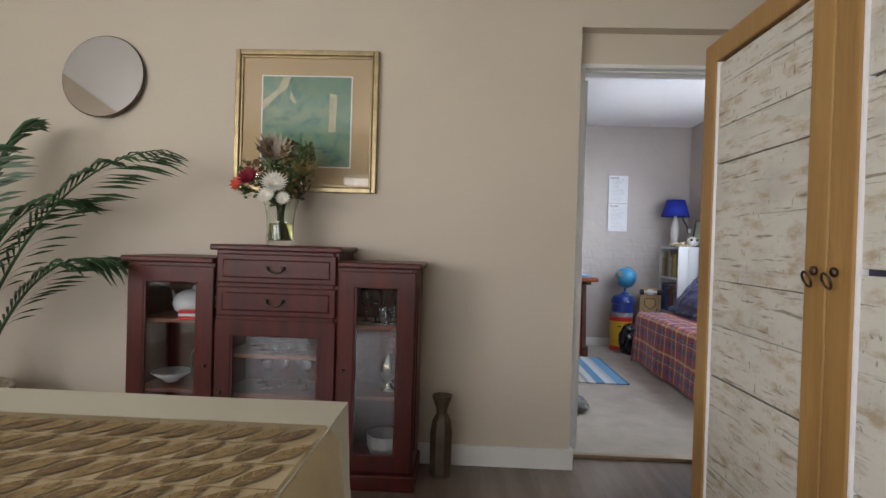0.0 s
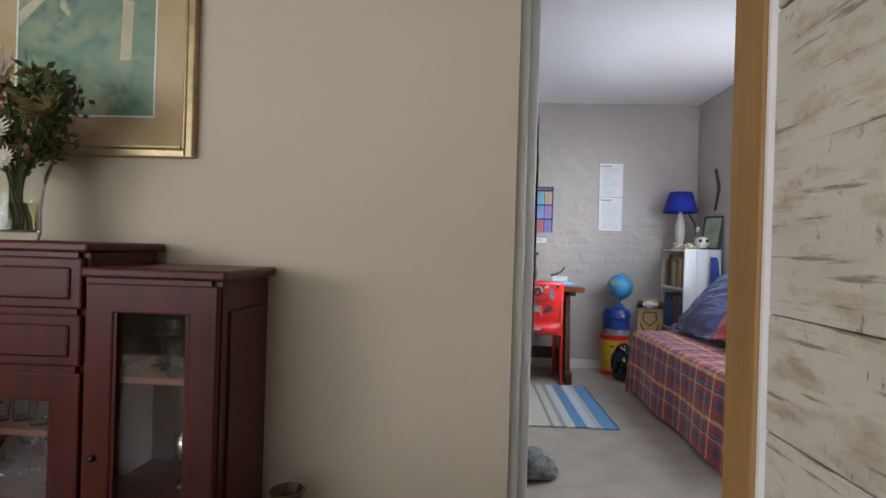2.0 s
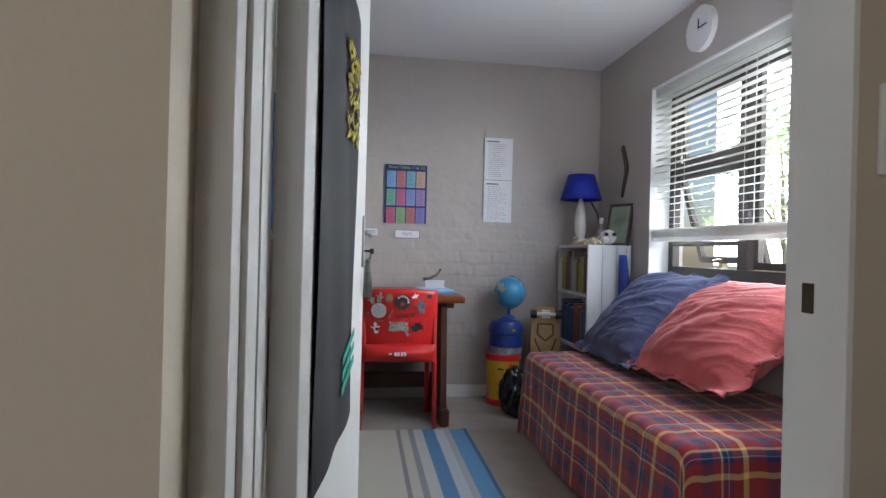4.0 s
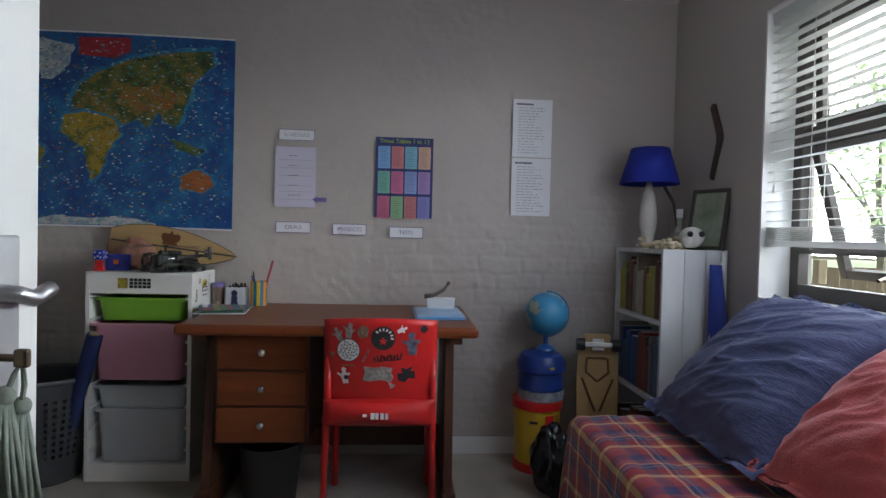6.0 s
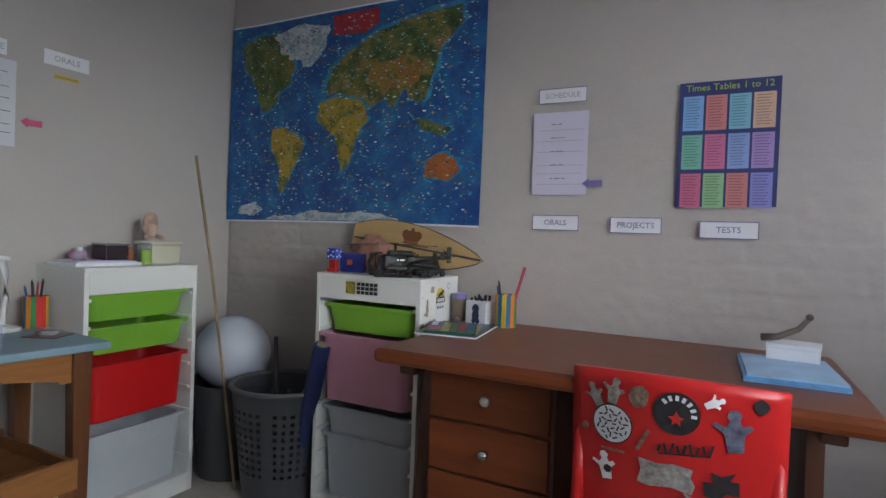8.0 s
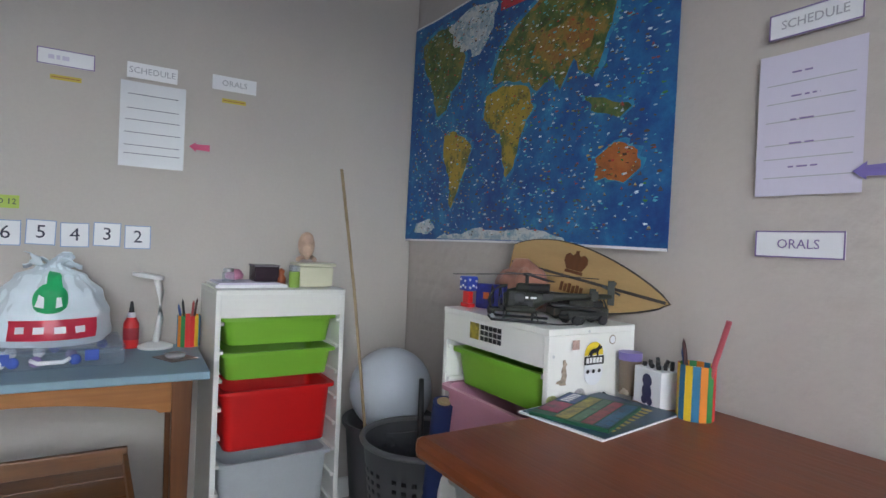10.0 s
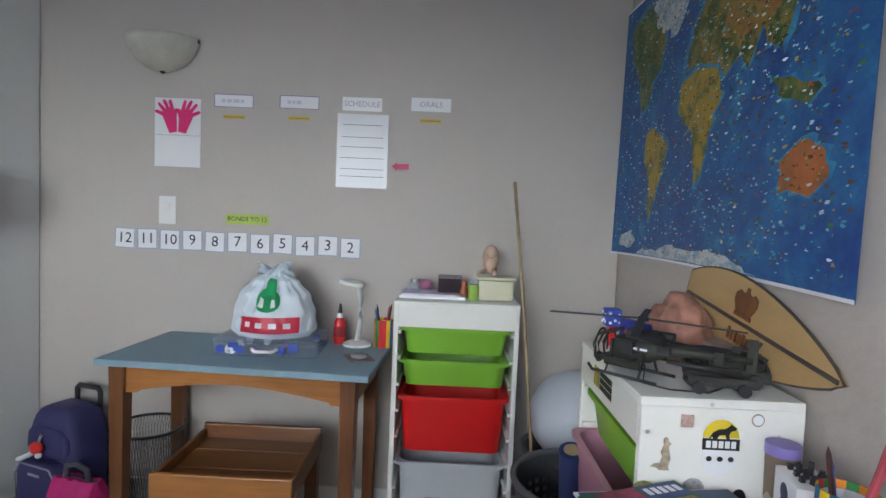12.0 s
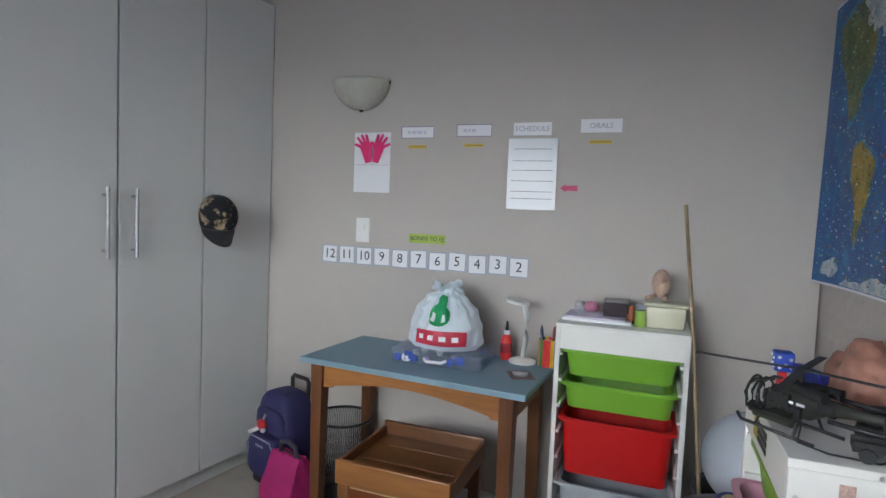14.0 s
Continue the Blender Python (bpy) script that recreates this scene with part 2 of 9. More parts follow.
# dining room floor: a screed with planks laid on it
floor = setting("floor_dining", B((-2.72, -2.32, -0.12, 3.22, 2.99, -0.012)), PLANK, "screed under grey-brown laminate planks", "floor")
setting("floor_bedroom", B((XL - 0.2, 2.99, -0.12, XR + 0.25, YB + 0.2, 0.0)), CARPET, "grey-beige short-pile carpet, slightly worn", "floor")
setting("threshold", B((0.915, 2.965, -0.012, 1.587, 3.0, 0.008), bev=0.003), mat("brass strip", (0.35, 0.28, 0.18), 0.4, metal=0.8), "worn metal threshold strip between the floors", "threshold")

setting("wall_between", B((-2.72, YW, -0.012, 0.88, YI, HD), (0.88, YW, 2.125, 1.909, YI, HD), (1.909, YW, -0.012, 3.22, YI, HD),
                          (0.88, 2.90, 1.975, 1.909, YI, 2.125), (1.594, 2.90, -0.012, 1.909, 2.975, 1.975), (1.654, 2.975, -0.012, 1.909, YI, 1.975)), WALL_D, "smooth cream painted wall with a recessed doorway", "wall")
# painted lining on the bedroom's side
setting("wall_south", B((XL, YI, 0, 0.88, YI + 0.012, H), (1.654, YI, 0, XR, YI + 0.012, H), (0.88, YI, 1.975, 1.654, YI + 0.012, H)), WALL_B, "grey-beige painted bedroom wall beside the door", "wall")
setting("wall_west", B((XL - 0.2, YI, 0, XL, YB, H)), WALL_B, "smooth grey-beige painted bedroom wall", "wall")
setting("wall_east", B((XR, YI, 0, XR + 0.22, WY0, H), (XR, WY1, 0, XR + 0.22, YB, H), (XR, WY0, 0, XR + 0.22, WY1, WZ0), (XR, WY0, WZ1, XR + 0.22, WY1, H)), WALL_B, "grey-beige painted wall with the bedroom window", "wall")

# back wall: bagged and painted brickwork
BRICKW = mat("painted brick wall", (0.49, 0.44, 0.405), 0.55, vary=0.06, size=1.4, fine=70, bump=0.35)
def brick_wall():
    """Bricks under many coats of paint: soft wavering joints, lumps and mortar blobs, patchily worn away."""
    rnd = random.Random(21)
    x0, x1, z0, z1 = XL - 0.03, XR + 0.03, -0.02, H + 0.02
    nx, nz = 372, 244
    row, brick = 0.086, 0.232
    blobs = [(rnd.uniform(x0, x1), rnd.choice((rnd.uniform(0.75, 1.3), rnd.uniform(0.1, 2.3))), rnd.uniform(0.007, 0.017), rnd.uniform(0.002, 0.0055)) for _ in range(150)]
    cells = collections.defaultdict(list)
    for b in blobs:
        for i in (-1, 0, 1):
            for j in (-1, 0, 1):
                cells[int(b[0] * 20) + i, int(b[1] * 20) + j].append(b)
    def relief(u, v):
        x, z = x0 + (x1 - x0) * u, z0 + (z1 - z0) * v
        p = Vector((x, z, 0))
        wx = x + 0.016 * noise.noise(p * 7) + 0.006 * noise.noise(p * 23)
        wz = z + 0.011 * noise.noise(p * 6 + Vector((9, 0, 0))) + 0.005 * noise.noise(p * 21 + Vector((0, 5, 0)))
        k = math.floor(wz / row)
        bed = min(wz / row - k, 1 - wz / row + k) * row
        q = wx / brick + 0.5 * (k % 2) + 0.13 * math.sin(7.1 * k)
        n = math.floor(q)
        head = min(q - n, 1 - q + n) * brick
        worn = min(1, max(0.12, 0.55 + 1.5 * noise.noise(p * 1.5 + Vector((3, 8, 0)))))
        worn *= min(1, max(0.25, 1.9 - z))
        gone = 0.62 + 0.8 * noise.noise(p * 4 + Vector((1, 1, 4))) + 0.3 * math.exp(-((z - 1.0) / 0.3) ** 2)
        joint = (max(0, 1 - bed / 0.012) ** 2 * 0.75 + max(0, 1 - head / 0.014) ** 2 * 0.9) * min(1, max(0.05, gone))
        tip = 0.0018 * math.sin(37.7 * n + 11.3 * k)
        lump = 0.0038 * noise.noise(p * 8) + 0.0017 * noise.noise(p * 26) + 0.0007 * noise.noise(p * 60)
        blob = 0.0
        for bx, bz, r, h in cells.get((int(x * 20), int(z * 20)), ()):
            d = ((x - bx) / r) ** 2 + ((z - bz) / (1.7 * r)) ** 2
            blob = max(blob, h * math.exp(-1.6 * d))
        depth = 0.0075 + worn * (0.0062 * min(1, joint) + tip) - lump - blob * (0.4 + worn)
        return (x, YB + max(0.0006, depth), z)
    bm = sheet(bmesh.new(), nx, nz, relief)
    box(bm, XL - 0.2, YB + 0.03, 0, XR + 0.22, YB + 0.2, H)
    me = bpy.data.meshes.new("wall_north")
    bm.to_mesh(me)
    bm.free()
    me.materials.append(BRICKW)
    me.shade_smooth()
    me.set_sharp_from_angle(angle=radians(60))
    return tagged(new("wall_north", me), "grey-beige painted rough brick bedroom wall", "wall", kind="structure")
brick_wall()
setting("ceiling_bedroom", B((XL - 0.2, YI - 0.2, H, XR + 0.22, YB + 0.2, H + 0.12)), CEIL, "plain white painted bedroom ceiling", "ceiling")

# dining room shell, with windows behind and to the side
setting("wall_dining_east", B((3.22, -2.5, -0.012, 3.42, YI, HD)), WALL_D, "cream painted dining room wall", "wall")
setting("wall_dining_south", B((-2.72, -2.52, -0.012, -2.55, -2.32, HD), (0.25, -2.52, -0.012, 3.22, -2.32, HD), (-2.55, -2.52, 2.05, 0.25, -2.32, HD)), WALL_D, "cream painted wall with a glazed garden door", "wall")
setting("wall_dining_west", B((-2.92, -2.52, -0.012, -2.72, -1.65, HD), (-2.92, 0.15, -0.012, -2.72, YI, HD), (-2.92, -1.65, -0.012, -2.72, 0.15, 0.8), (-2.92, -1.65, 1.95, -2.72, 0.15, HD)), WALL_D, "cream painted wall with a side window", "wall")
setting("ceiling_dining", B((-2.92, -2.52, HD, 3.42, YI, HD + 0.12)), CEIL, "white painted dining room ceiling", "ceiling")
setting("baseboard_dining", B((0.2, YW - 0.016, -0.012, 0.896, YW, 0.085), (-2.72, YW - 0.016, -0.012, 0.2, YW, 0.085), (0.88, YW, -0.012, 0.896, 2.92, 0.085), (1.909, YW - 0.016, -0.012, 3.22, YW, 0.085)), WHITE, "white painted skirting board", "baseboard")
setting("baseboard_bedroom", B((XL, YB - 0.014, 0, XR, YB, 0.085), (XL, 4.0, 0, XL + 0.014, YB - 0.014, 0.085), (XR - 0.014, YI + 0.02, 0, XR, YB - 0.014, 0.085)), WHITE, "white painted skirting board", "baseboard")

# door frame: two jambs and a head, with a stop
df = tagged(thing("door_frame", "white painted timber door frame, chipped at the edges", "door frame"), kind="structure")
part("jamb", B((0.88, 2.896, 0, 0.915, 3.064, 1.955), (0.88, 2.94, 0, 0.922, 3.0, 1.955), (0.89, 2.998, 0, 0.9245, 3.0635, 1.955), bev=0.001), WHITE, df)
part("jamb", B((1.585, 2.897, 0, 1.594, 2.981, 1.955), (1.594, 2.975, 0, 1.646, 2.981, 1.955), (1.646, 2.975, 0, 1.654, 3.066, 1.955), bev=0.001), WHITE, df)
part("head", B((0.88, 2.896, 1.955, 1.654, 3.066, 1.975), (0.915, 2.94, 1.947, 1.587, 3.0, 1.956), bev=0.002), WHITE, df)
part("strike_plate", B((1.5825, 2.945, 0.975, 1.586, 2.962, 1.012), bev=0.001), BRASS, df, "dark metal strike plate")

# bedroom window
win = tagged(thing("window_1", "dark bronze framed casement window, its top-hung sashes open", "window"), kind="structure")
fx0, fx1 = 2.885, 2.93
part("window_frame", B((fx0, WY0, WZ0, fx1, WY0 + 0.05, WZ1), (fx0, WY1 - 0.05, WZ0, fx1, WY1, WZ1), (fx0, WY0 + 0.05, WZ0, fx1, WY1 - 0.05, WZ0 + 0.06), (fx0, WY0 + 0.05, WZ1 - 0.05, fx1, WY1 - 0.05, WZ1), bev=0.003), DARK, win)
part("mullion", B((fx0 - 0.004, 4.82, WZ0 + 0.06, fx1, 4.89, WZ1 - 0.05), bev=0.003), DARK, win)
part("transom", B((fx0 - 0.002, 4.89, 1.52, fx1, WY1 - 0.05, 1.585), (fx0 - 0.002, 4.89, 1.10, fx1, WY1 - 0.05, 1.125), bev=0.003), DARK, win)
for n, (y0, y1, z0, z1) in enumerate(((4.90, 5.47, 0.985, 1.515), (4.90, 5.47, 1.59, 1.99), (3.78, 4.81, 0.985, 1.99))):
    tilt = pose(2.91, 0, z1, 0, -16 if n == 0 else -3 if n == 1 else 0, 0)
    s, b = bmesh.new(), z0 - z1
    for bx in ((0.0, y0, b, 0.03, y0 + 0.035, 0), (0.0, y1 - 0.035, b, 0.03, y1, 0), (0.0, y0 + 0.035, b, 0.03, y1 - 0.035, b + 0.035), (0.0, y0 + 0.035, -0.035, 0.03, y1 - 0.035, 0)):
        box(s, *bx, bev=0.002)
    sash = part("sash", s, DARK, win)
    sash.matrix_local = tilt
    g = B((0.012, y0 + 0.03, b + 0.03, 0.016, y1 - 0.03, -0.03))
    pn = part("pane", g, GLASS, sash)
    pn.visible_shadow = False
stay = bmesh.new()
tube(stay, [(2.9, 5.12, 1.02), (2.96, 5.15, 1.03), (3.05, 5.24, 1.02)], 0.006)
part("stay", stay, BRASS, win, "dark metal window stay")
part("window_sill", B((2.752, WY0 + 0.006, WZ0 - 0.03, 2.884, WY1 - 0.006, WZ0 + 0.004), bev=0.003), WHITE, win)
part("reveal", B((2.757, WY1 - 0.006, WZ0, 2.884, WY1 + 0.004, WZ1), (2.757, WY0 - 0.004, WZ0, 2.884, WY0 + 0.006, WZ1), (2.757, WY0, WZ1 - 0.006, 2.884, WY1, WZ1 + 0.004)), WHITE, win)

# dining room openings, seen only as reflections
gd = tagged(thing("window_2", "wide white glazed garden door with horizontal bars", "window"), kind="structure")
for x in (-2.55, -1.64, -0.72, 0.19):
    part("door_stile", B((x, -2.40, 0, x + 0.06, -2.35, 2.05), bev=0.003), WHITE, gd)
for z, h in ((0.0, 0.12), (0.34, 0.03), (0.62, 0.05), (0.95, 0.05), (1.35, 0.03), (1.99, 0.06)):
    part("door_rail", B((-2.49, -2.395, z, 0.19, -2.355, z + h), bev=0.003), WHITE, gd)
w3 = tagged(thing("window_3", "white framed dining room window", "window"), kind="structure")
for y in (-1.65, -0.78, 0.10):
    part("window_frame", B((-2.84, y, 0.8, -2.80, y + 0.05, 1.95), bev=0.003), WHITE, w3)
for z in (0.8, 1.90):
    part("window_frame", B((-2.838, -1.60, z, -2.802, 0.10, z + 0.05), bev=0.003), WHITE, w3)

# outside: ground, fence, far foliage
setting("ground", B((-60, -60, -0.4, 60, 60, -0.3)), mat("lawn", (0.10, 0.13, 0.05), 0.9, vary=0.3, size=3, bump=0.5), "dry green lawn outside", "ground")

# ---- dining room ----
def whitewashed():
    m = mat("whitewashed board", (0.60, 0.575, 0.51), 0.75, vary=0.05, size=3, bump=0.3, fine=40)
    n, l = m.node_tree.nodes, m.node_tree.links
    tc, mp, inf = n.new("ShaderNodeTexCoord"), n.new("ShaderNodeMapping"), n.new("ShaderNodeObjectInfo")
    mp.inputs["Scale"].default_value = (20, 1, 1)
    shift = n.new("ShaderNodeVectorMath")
    shift.operation = "MULTIPLY_ADD"
    shift.inputs[1].default_value = (0, 40, 17)
    l.new(inf.outputs["Random"], shift.inputs[0]), l.new(tc.outputs["Object"], shift.inputs[2]), l.new(shift.outputs[0], mp.inputs[0])
    base = n["Principled BSDF"].inputs["Base Color"]
    # grey scuffs, tan rubbed streaks along the board, short dark nicks across it
    for scale, freq, lo, hi, colour, most in (((1, 0.35, 1), 9, 0.50, 0.72, (0.42, 0.40, 0.36), 0.7), ((1, 11, 34), 1.0, 0.51, 0.68, (0.36, 0.26, 0.14), 0.75), ((1, 7, 90), 1.0, 0.59, 0.67, (0.19, 0.15, 0.10), 0.8), ((1, 70, 34), 1.0, 0.63, 0.69, (0.18, 0.14, 0.10), 0.7)):
        st, nz, rg, mix = n.new("ShaderNodeMapping"), node(m, "ShaderNodeTexNoise", Scale=freq, Detail=5.0, Roughness=0.6), n.new("ShaderNodeMapRange"), n.new("ShaderNodeMix")
        st.inputs["Scale"].default_value = scale
        rg.inputs[1].default_value, rg.inputs[2].default_value, rg.inputs[4].default_value = lo, hi, most
        mix.data_type, mix.inputs["B"].default_value = "RGBA", (*colour, 1)
        old = base.links[0].from_socket
        l.new(mp.outputs[0], st.inputs[0]), l.new(st.outputs[0], nz.inputs[0]), l.new(nz.outputs[0], rg.inputs[0])
        l.new(rg.outputs[0], mix.inputs["Factor"]), l.new(old, mix.inputs["A"]), l.new(mix.outputs["Result"], base)
    return m


BOARD = whitewashed()
def cupboard():
    cx, y0, y1, top = 1.08, 0.62, 1.875, 1.70
    c = thing("cupboard", "tall pine cupboard with whitewashed board doors, closed", "cupboard", (cx, y0, 0))
    w = y1 - y0
    part("body", B((0.045, 0.0, -0.012, 0.52, 0.03, top), (0.045, w - 0.03, 0, 0.52, w, top), (0.5, 0.03, 0, 0.52, w - 0.03, top), (0.045, 0.03, top - 0.03, 0.5, w - 0.03, top), (0.045, 0.03, 0, 0.5, w - 0.03, 0.06), bev=0.003), PINE, c)
    rnd = random.Random(5)
    for k in range(2):
        a, b = k * w / 2 + 0.002, (k + 1) * w / 2 - 0.002
        d = part("door", B((0.0, a, 0.03, 0.035, a + 0.074, top - 0.004), (0.0, b - 0.074, 0.03, 0.035, b, top - 0.004), (0.0, a + 0.074, 0.03, 0.035, b - 0.074, 0.10), (0.0, a + 0.074, top - 0.07, 0.035, b - 0.074, top - 0.004), bev=0.004), PINE, c, "pine door frame")
        part("inner_bead", B((0.006, a + 0.074, 0.10, 0.03, a + 0.080, top - 0.07), (0.006, b - 0.080, 0.10, 0.03, b - 0.074, top - 0.07)), PAPER, d, "white bead inside the frame")
        z = 0.10
        while z < top - 0.08:
            h = min(rnd.uniform(0.085, 0.19), top - 0.07 - z)
            bd = bmesh.new()
            box(bd, 0.012, a + 0.080, z + 0.0008, 0.026 + rnd.uniform(-0.003, 0.003), b - 0.080, z + h - rnd.choice((0.0006, 0.001, 0.0045)), bev=0.0025)
            sk = rnd.uniform(-0.006, 0.006)
            for v in bd.verts:
                v.co.z += sk * (v.co.y - a) / (b - a)
                v.co.x += rnd.uniform(-0.0006, 0.0006)
                v.co.z += rnd.uniform(-0.0012, 0.0012)
            part("board", bd, BOARD, d)
            z += h
        # ink-dark sheet: the shade in the gaps between boards, put in as colour
        part("backing", B((0.0265, a + 0.07, 0.1, 0.034, b - 0.07, top - 0.07)), INK, d, "dark sheet put behind the boards as the shade in their gaps")
        hy = b - 0.03 if k == 0 else a + 0.03
        ring = bmesh.new()
        ball(ring, (-0.006, hy, 1.03), 0.010, scale=(0.7, 1, 1))
        tube(ring, [(-0.02 - 0.006 * math.sin(t), hy + 0.013 * math.cos(t), 1.012 + 0.015 * math.sin(t)) for t in np.linspace(0, 2 * math.pi, 19)], 0.0026)
        part("ring_handle", ring, BRASS, d, "dark bronze ring handle", smooth=True)
cupboard()


def sideboard():
    x0, x1, m0, m1, yf, yb = -1.125, 0.145, -0.735, -0.195, 2.475, 2.805
    s = thing("sideboard", "dark red mahogany glazed sideboard with a raised middle", "sideboard", (0, 0, -0.012))
    z0, hs, hm, t = 0.07, 0.985, 1.045, 0.022
    inner = wood("sideboard interior", (0.20, 0.06, 0.03), (0.11, 0.032, 0.018), 0.5, axis=0)
    for bx in ((x0, yf + 0.02, z0, x0 + t, yb, hs - 0.025), (x1 - t, yf + 0.02, z0, x1, yb, hs - 0.025), (m0, yf + 0.02, z0 + t, m0 + t, yb - 0.012, hm - 0.025), (m1 - t, yf + 0.02, z0 + t, m1, yb - 0.012, hm - 0.025), (x0 + t, yb - 0.012, z0 + t, x1 - t, yb, hs - 0.025), (x0 + t, yf + 0.02, z0, x1 - t, yb, z0 + t)):
        part("carcass_panel", B(bx, bev=0.002), MAHOG, s)
    part("plinth", B((x0 - 0.012, yf - 0.005, 0, x1 + 0.012, yb, z0), bev=0.008), MAHOG, s)
    part("side_panel", B((x1, yf + 0.06, 0.16, x1 + 0.006, yb - 0.05, 0.88), bev=0.004), MAHOG, s)
    for a, b, h in ((x0 - 0.022, m0, hs), (m1, x1 + 0.022, hs), (m0 - 0.018, m1 + 0.018, hm)):
        part("top", B((a, yf - 0.018, h - 0.026, b, yb + 0.005, h), bev=0.007), MAHOG, s)
    for a, b, levels in ((x0 + t, m0, (0.38, 0.69)), (m1, x1 - t, (0.38, 0.69)), (m0 + t, m1 - t, (0.37, 0.545))):
        for z in levels:
            part("shelf", B((a + 0.003, yf + 0.045, z, b - 0.003, yb - 0.015, z + 0.016)), inner, s, "reddish wooden shelf")
    for a, b, lo, hi in ((m0 + t, m1 - t, 0.715, 0.741), (m0 + t, m1 - t, 0.857, 0.884), (m0 + t, m1 - t, 0.996, hm - 0.026), (x0 + t, m0, 0.935, hs - 0.026), (m1, x1 - t, 0.935, hs - 0.026)):
        part("rail", B((a, yf + 0.006, lo, b, yf + 0.04, hi), bev=0.001), MAHOG, s)
    # glazed doors
    for a, b, lo, hi in ((x0 + 0.004, m0 - 0.003, 0.085, 0.945), (m1 + 0.003, x1 - 0.004, 0.085, 0.945), (m0 + 0.006, m1 - 0.006, 0.085, 0.72)):
        w = 0.072
        d = part("door", ring_frame(a, b, lo, hi, w, yf, yf + 0.022, 0.004), MAHOG, s)
        pn = part("pane", B((a + w - 0.004, yf + 0.010, lo + w - 0.004, b - w + 0.004, yf + 0.013, hi - w + 0.004)), GLASS, d)
        pn.visible_shadow = False
        for ba in (a + w, b - w - 0.008):
            part("bead", B((ba, yf + 0.003, lo + w, ba + 0.008, yf + 0.016, hi - w)), MAHOG, d)
        k = bmesh.new()
        ball(k, (a + 0.03 if a > m0 - 0.05 else b - 0.03, yf - 0.008, (lo + hi) / 2), 0.009)
        part("knob", k, BRASS, d, "small dark knob", smooth=True)
    for z in (0.735, 0.878):
        dr = part("drawer", B((m0 + 0.008, yf, z, m1 - 0.008, yf + 0.02, z + 0.128), (m0 + 0.035, yf - 0.006, z + 0.024, m1 - 0.035, yf + 0.004, z + 0.104), bev=0.006), MAHOG, s)
        hb, cx = bmesh.new(), (m0 + m1) / 2
        for sx in (-0.035, 0.035):
            ball(hb, (cx + sx, yf - 0.012, z + 0.07), 0.009)
        tube(hb, [(cx + 0.035 * math.cos(a), yf - 0.022, z + 0.07 - 0.022 * math.sin(a)) for a in np.linspace(0, math.pi, 9)], 0.004)
        part("bail_handle", hb, BRASS, dr, "dark bronze bail handle", smooth=True)
    return s


sideboard()
CLEAR = glass("table glass", (0.95, 0.98, 0.97))


def wine_glass(at, h=0.16, r=0.03):
    bm = lathe(bmesh.new(), [(0.0, 0), (r * 0.95, 0.002), (r * 0.3, 0.006), (0.004, 0.012), (0.004, h * 0.45), (r * 0.7, h * 0.55), (r, h * 0.75), (r * 0.85, h), (r * 0.82, h), (r * 0.95, h * 0.75), (r * 0.6, h * 0.57), (0.0, h * 0.53)], 16)
    return solo("wine_glass", bm, CLEAR, "clear stemmed wine glass in the sideboard", "glass", at, group="glasses in the sideboard", smooth=True)


gl = wine_glass((-0.10, 2.66, 0.694))
for k, (x, z) in enumerate(((-0.05, 0.694), (0.045, 0.694), (-0.60, 0.374), (-0.545, 0.374), (-0.48, 0.374), (-0.42, 0.374), (-0.36, 0.374), (-0.29, 0.374), (-0.63, 0.549), (-0.57, 0.549), (-0.30, 0.549))):
    copy_thing(gl, pose(x, 2.62 + 0.05 * (k % 3), z, 0, 0, 40 * k))
tp = thing("teapot", "pale china teapot on the sideboard shelf", "teapot", (-0.90, 2.64, 0.694), 160)
tpm = mat("pale grey china", (0.55, 0.58, 0.58), 0.2)
part("pot", lathe(bmesh.new(), [(0, 0), (0.05, 0), (0.085, 0.03), (0.095, 0.06), (0.08, 0.10), (0.045, 0.12), (0, 0.125)], 24), tpm, tp, smooth=True)
hb = bmesh.new()
tube(hb, [(-0.085, 0, 0.09), (-0.13, 0, 0.095), (-0.14, 0, 0.06), (-0.09, 0, 0.03)], 0.007)
part("handle", hb, tpm, tp, smooth=True)
hb = bmesh.new()
tube(hb, [(0.08, 0, 0.05), (0.12, 0, 0.07), (0.14, 0, 0.11)], 0.012, r2=0.006)
part("spout", hb, tpm, tp, smooth=True)
hb = bmesh.new()
ball(hb, (0, 0, 0.13), 0.012)
part("lid_knob", hb, tpm, tp, smooth=True)
nap = thing("napkin_pile", "folded red and white napkins beside the teapot", "napkins", (-0.86, 2.55, 0.694), 8)
for k, mm in enumerate((RED, PAPER, RED)):
    part("napkin", B((-0.055, -0.04, 0.014 * k, 0.055, 0.04, 0.014 * k + 0.013), bev=0.004), mm, nap)
cup_m = mat("tarnished silver", (0.42, 0.38, 0.30), 0.25, metal=1.0)
solo("silver_cup", lathe(bmesh.new(), [(0, 0), (0.035, 0), (0.03, 0.01), (0.012, 0.03), (0.03, 0.06), (0.042, 0.09), (0.04, 0.13), (0.02, 0.15), (0.008, 0.18), (0, 0.185)], 20), cup_m, "tarnished silver lidded cup on a shelf", "cup", (0.02, 2.6, 0.396), smooth=True)
bowl = lathe(bmesh.new(), [(0, 0), (0.05, 0), (0.06, 0.02), (0.08, 0.07), (0.085, 0.12), (0.078, 0.12), (0.07, 0.05), (0, 0.02)], 14)
solo("crystal_bowl", bowl, mat("cut crystal", (0.6, 0.6, 0.62), 0.15, trans=0.3), "cut crystal bowl in the bottom of the sideboard", "bowl", (0.01, 2.6, 0.08))

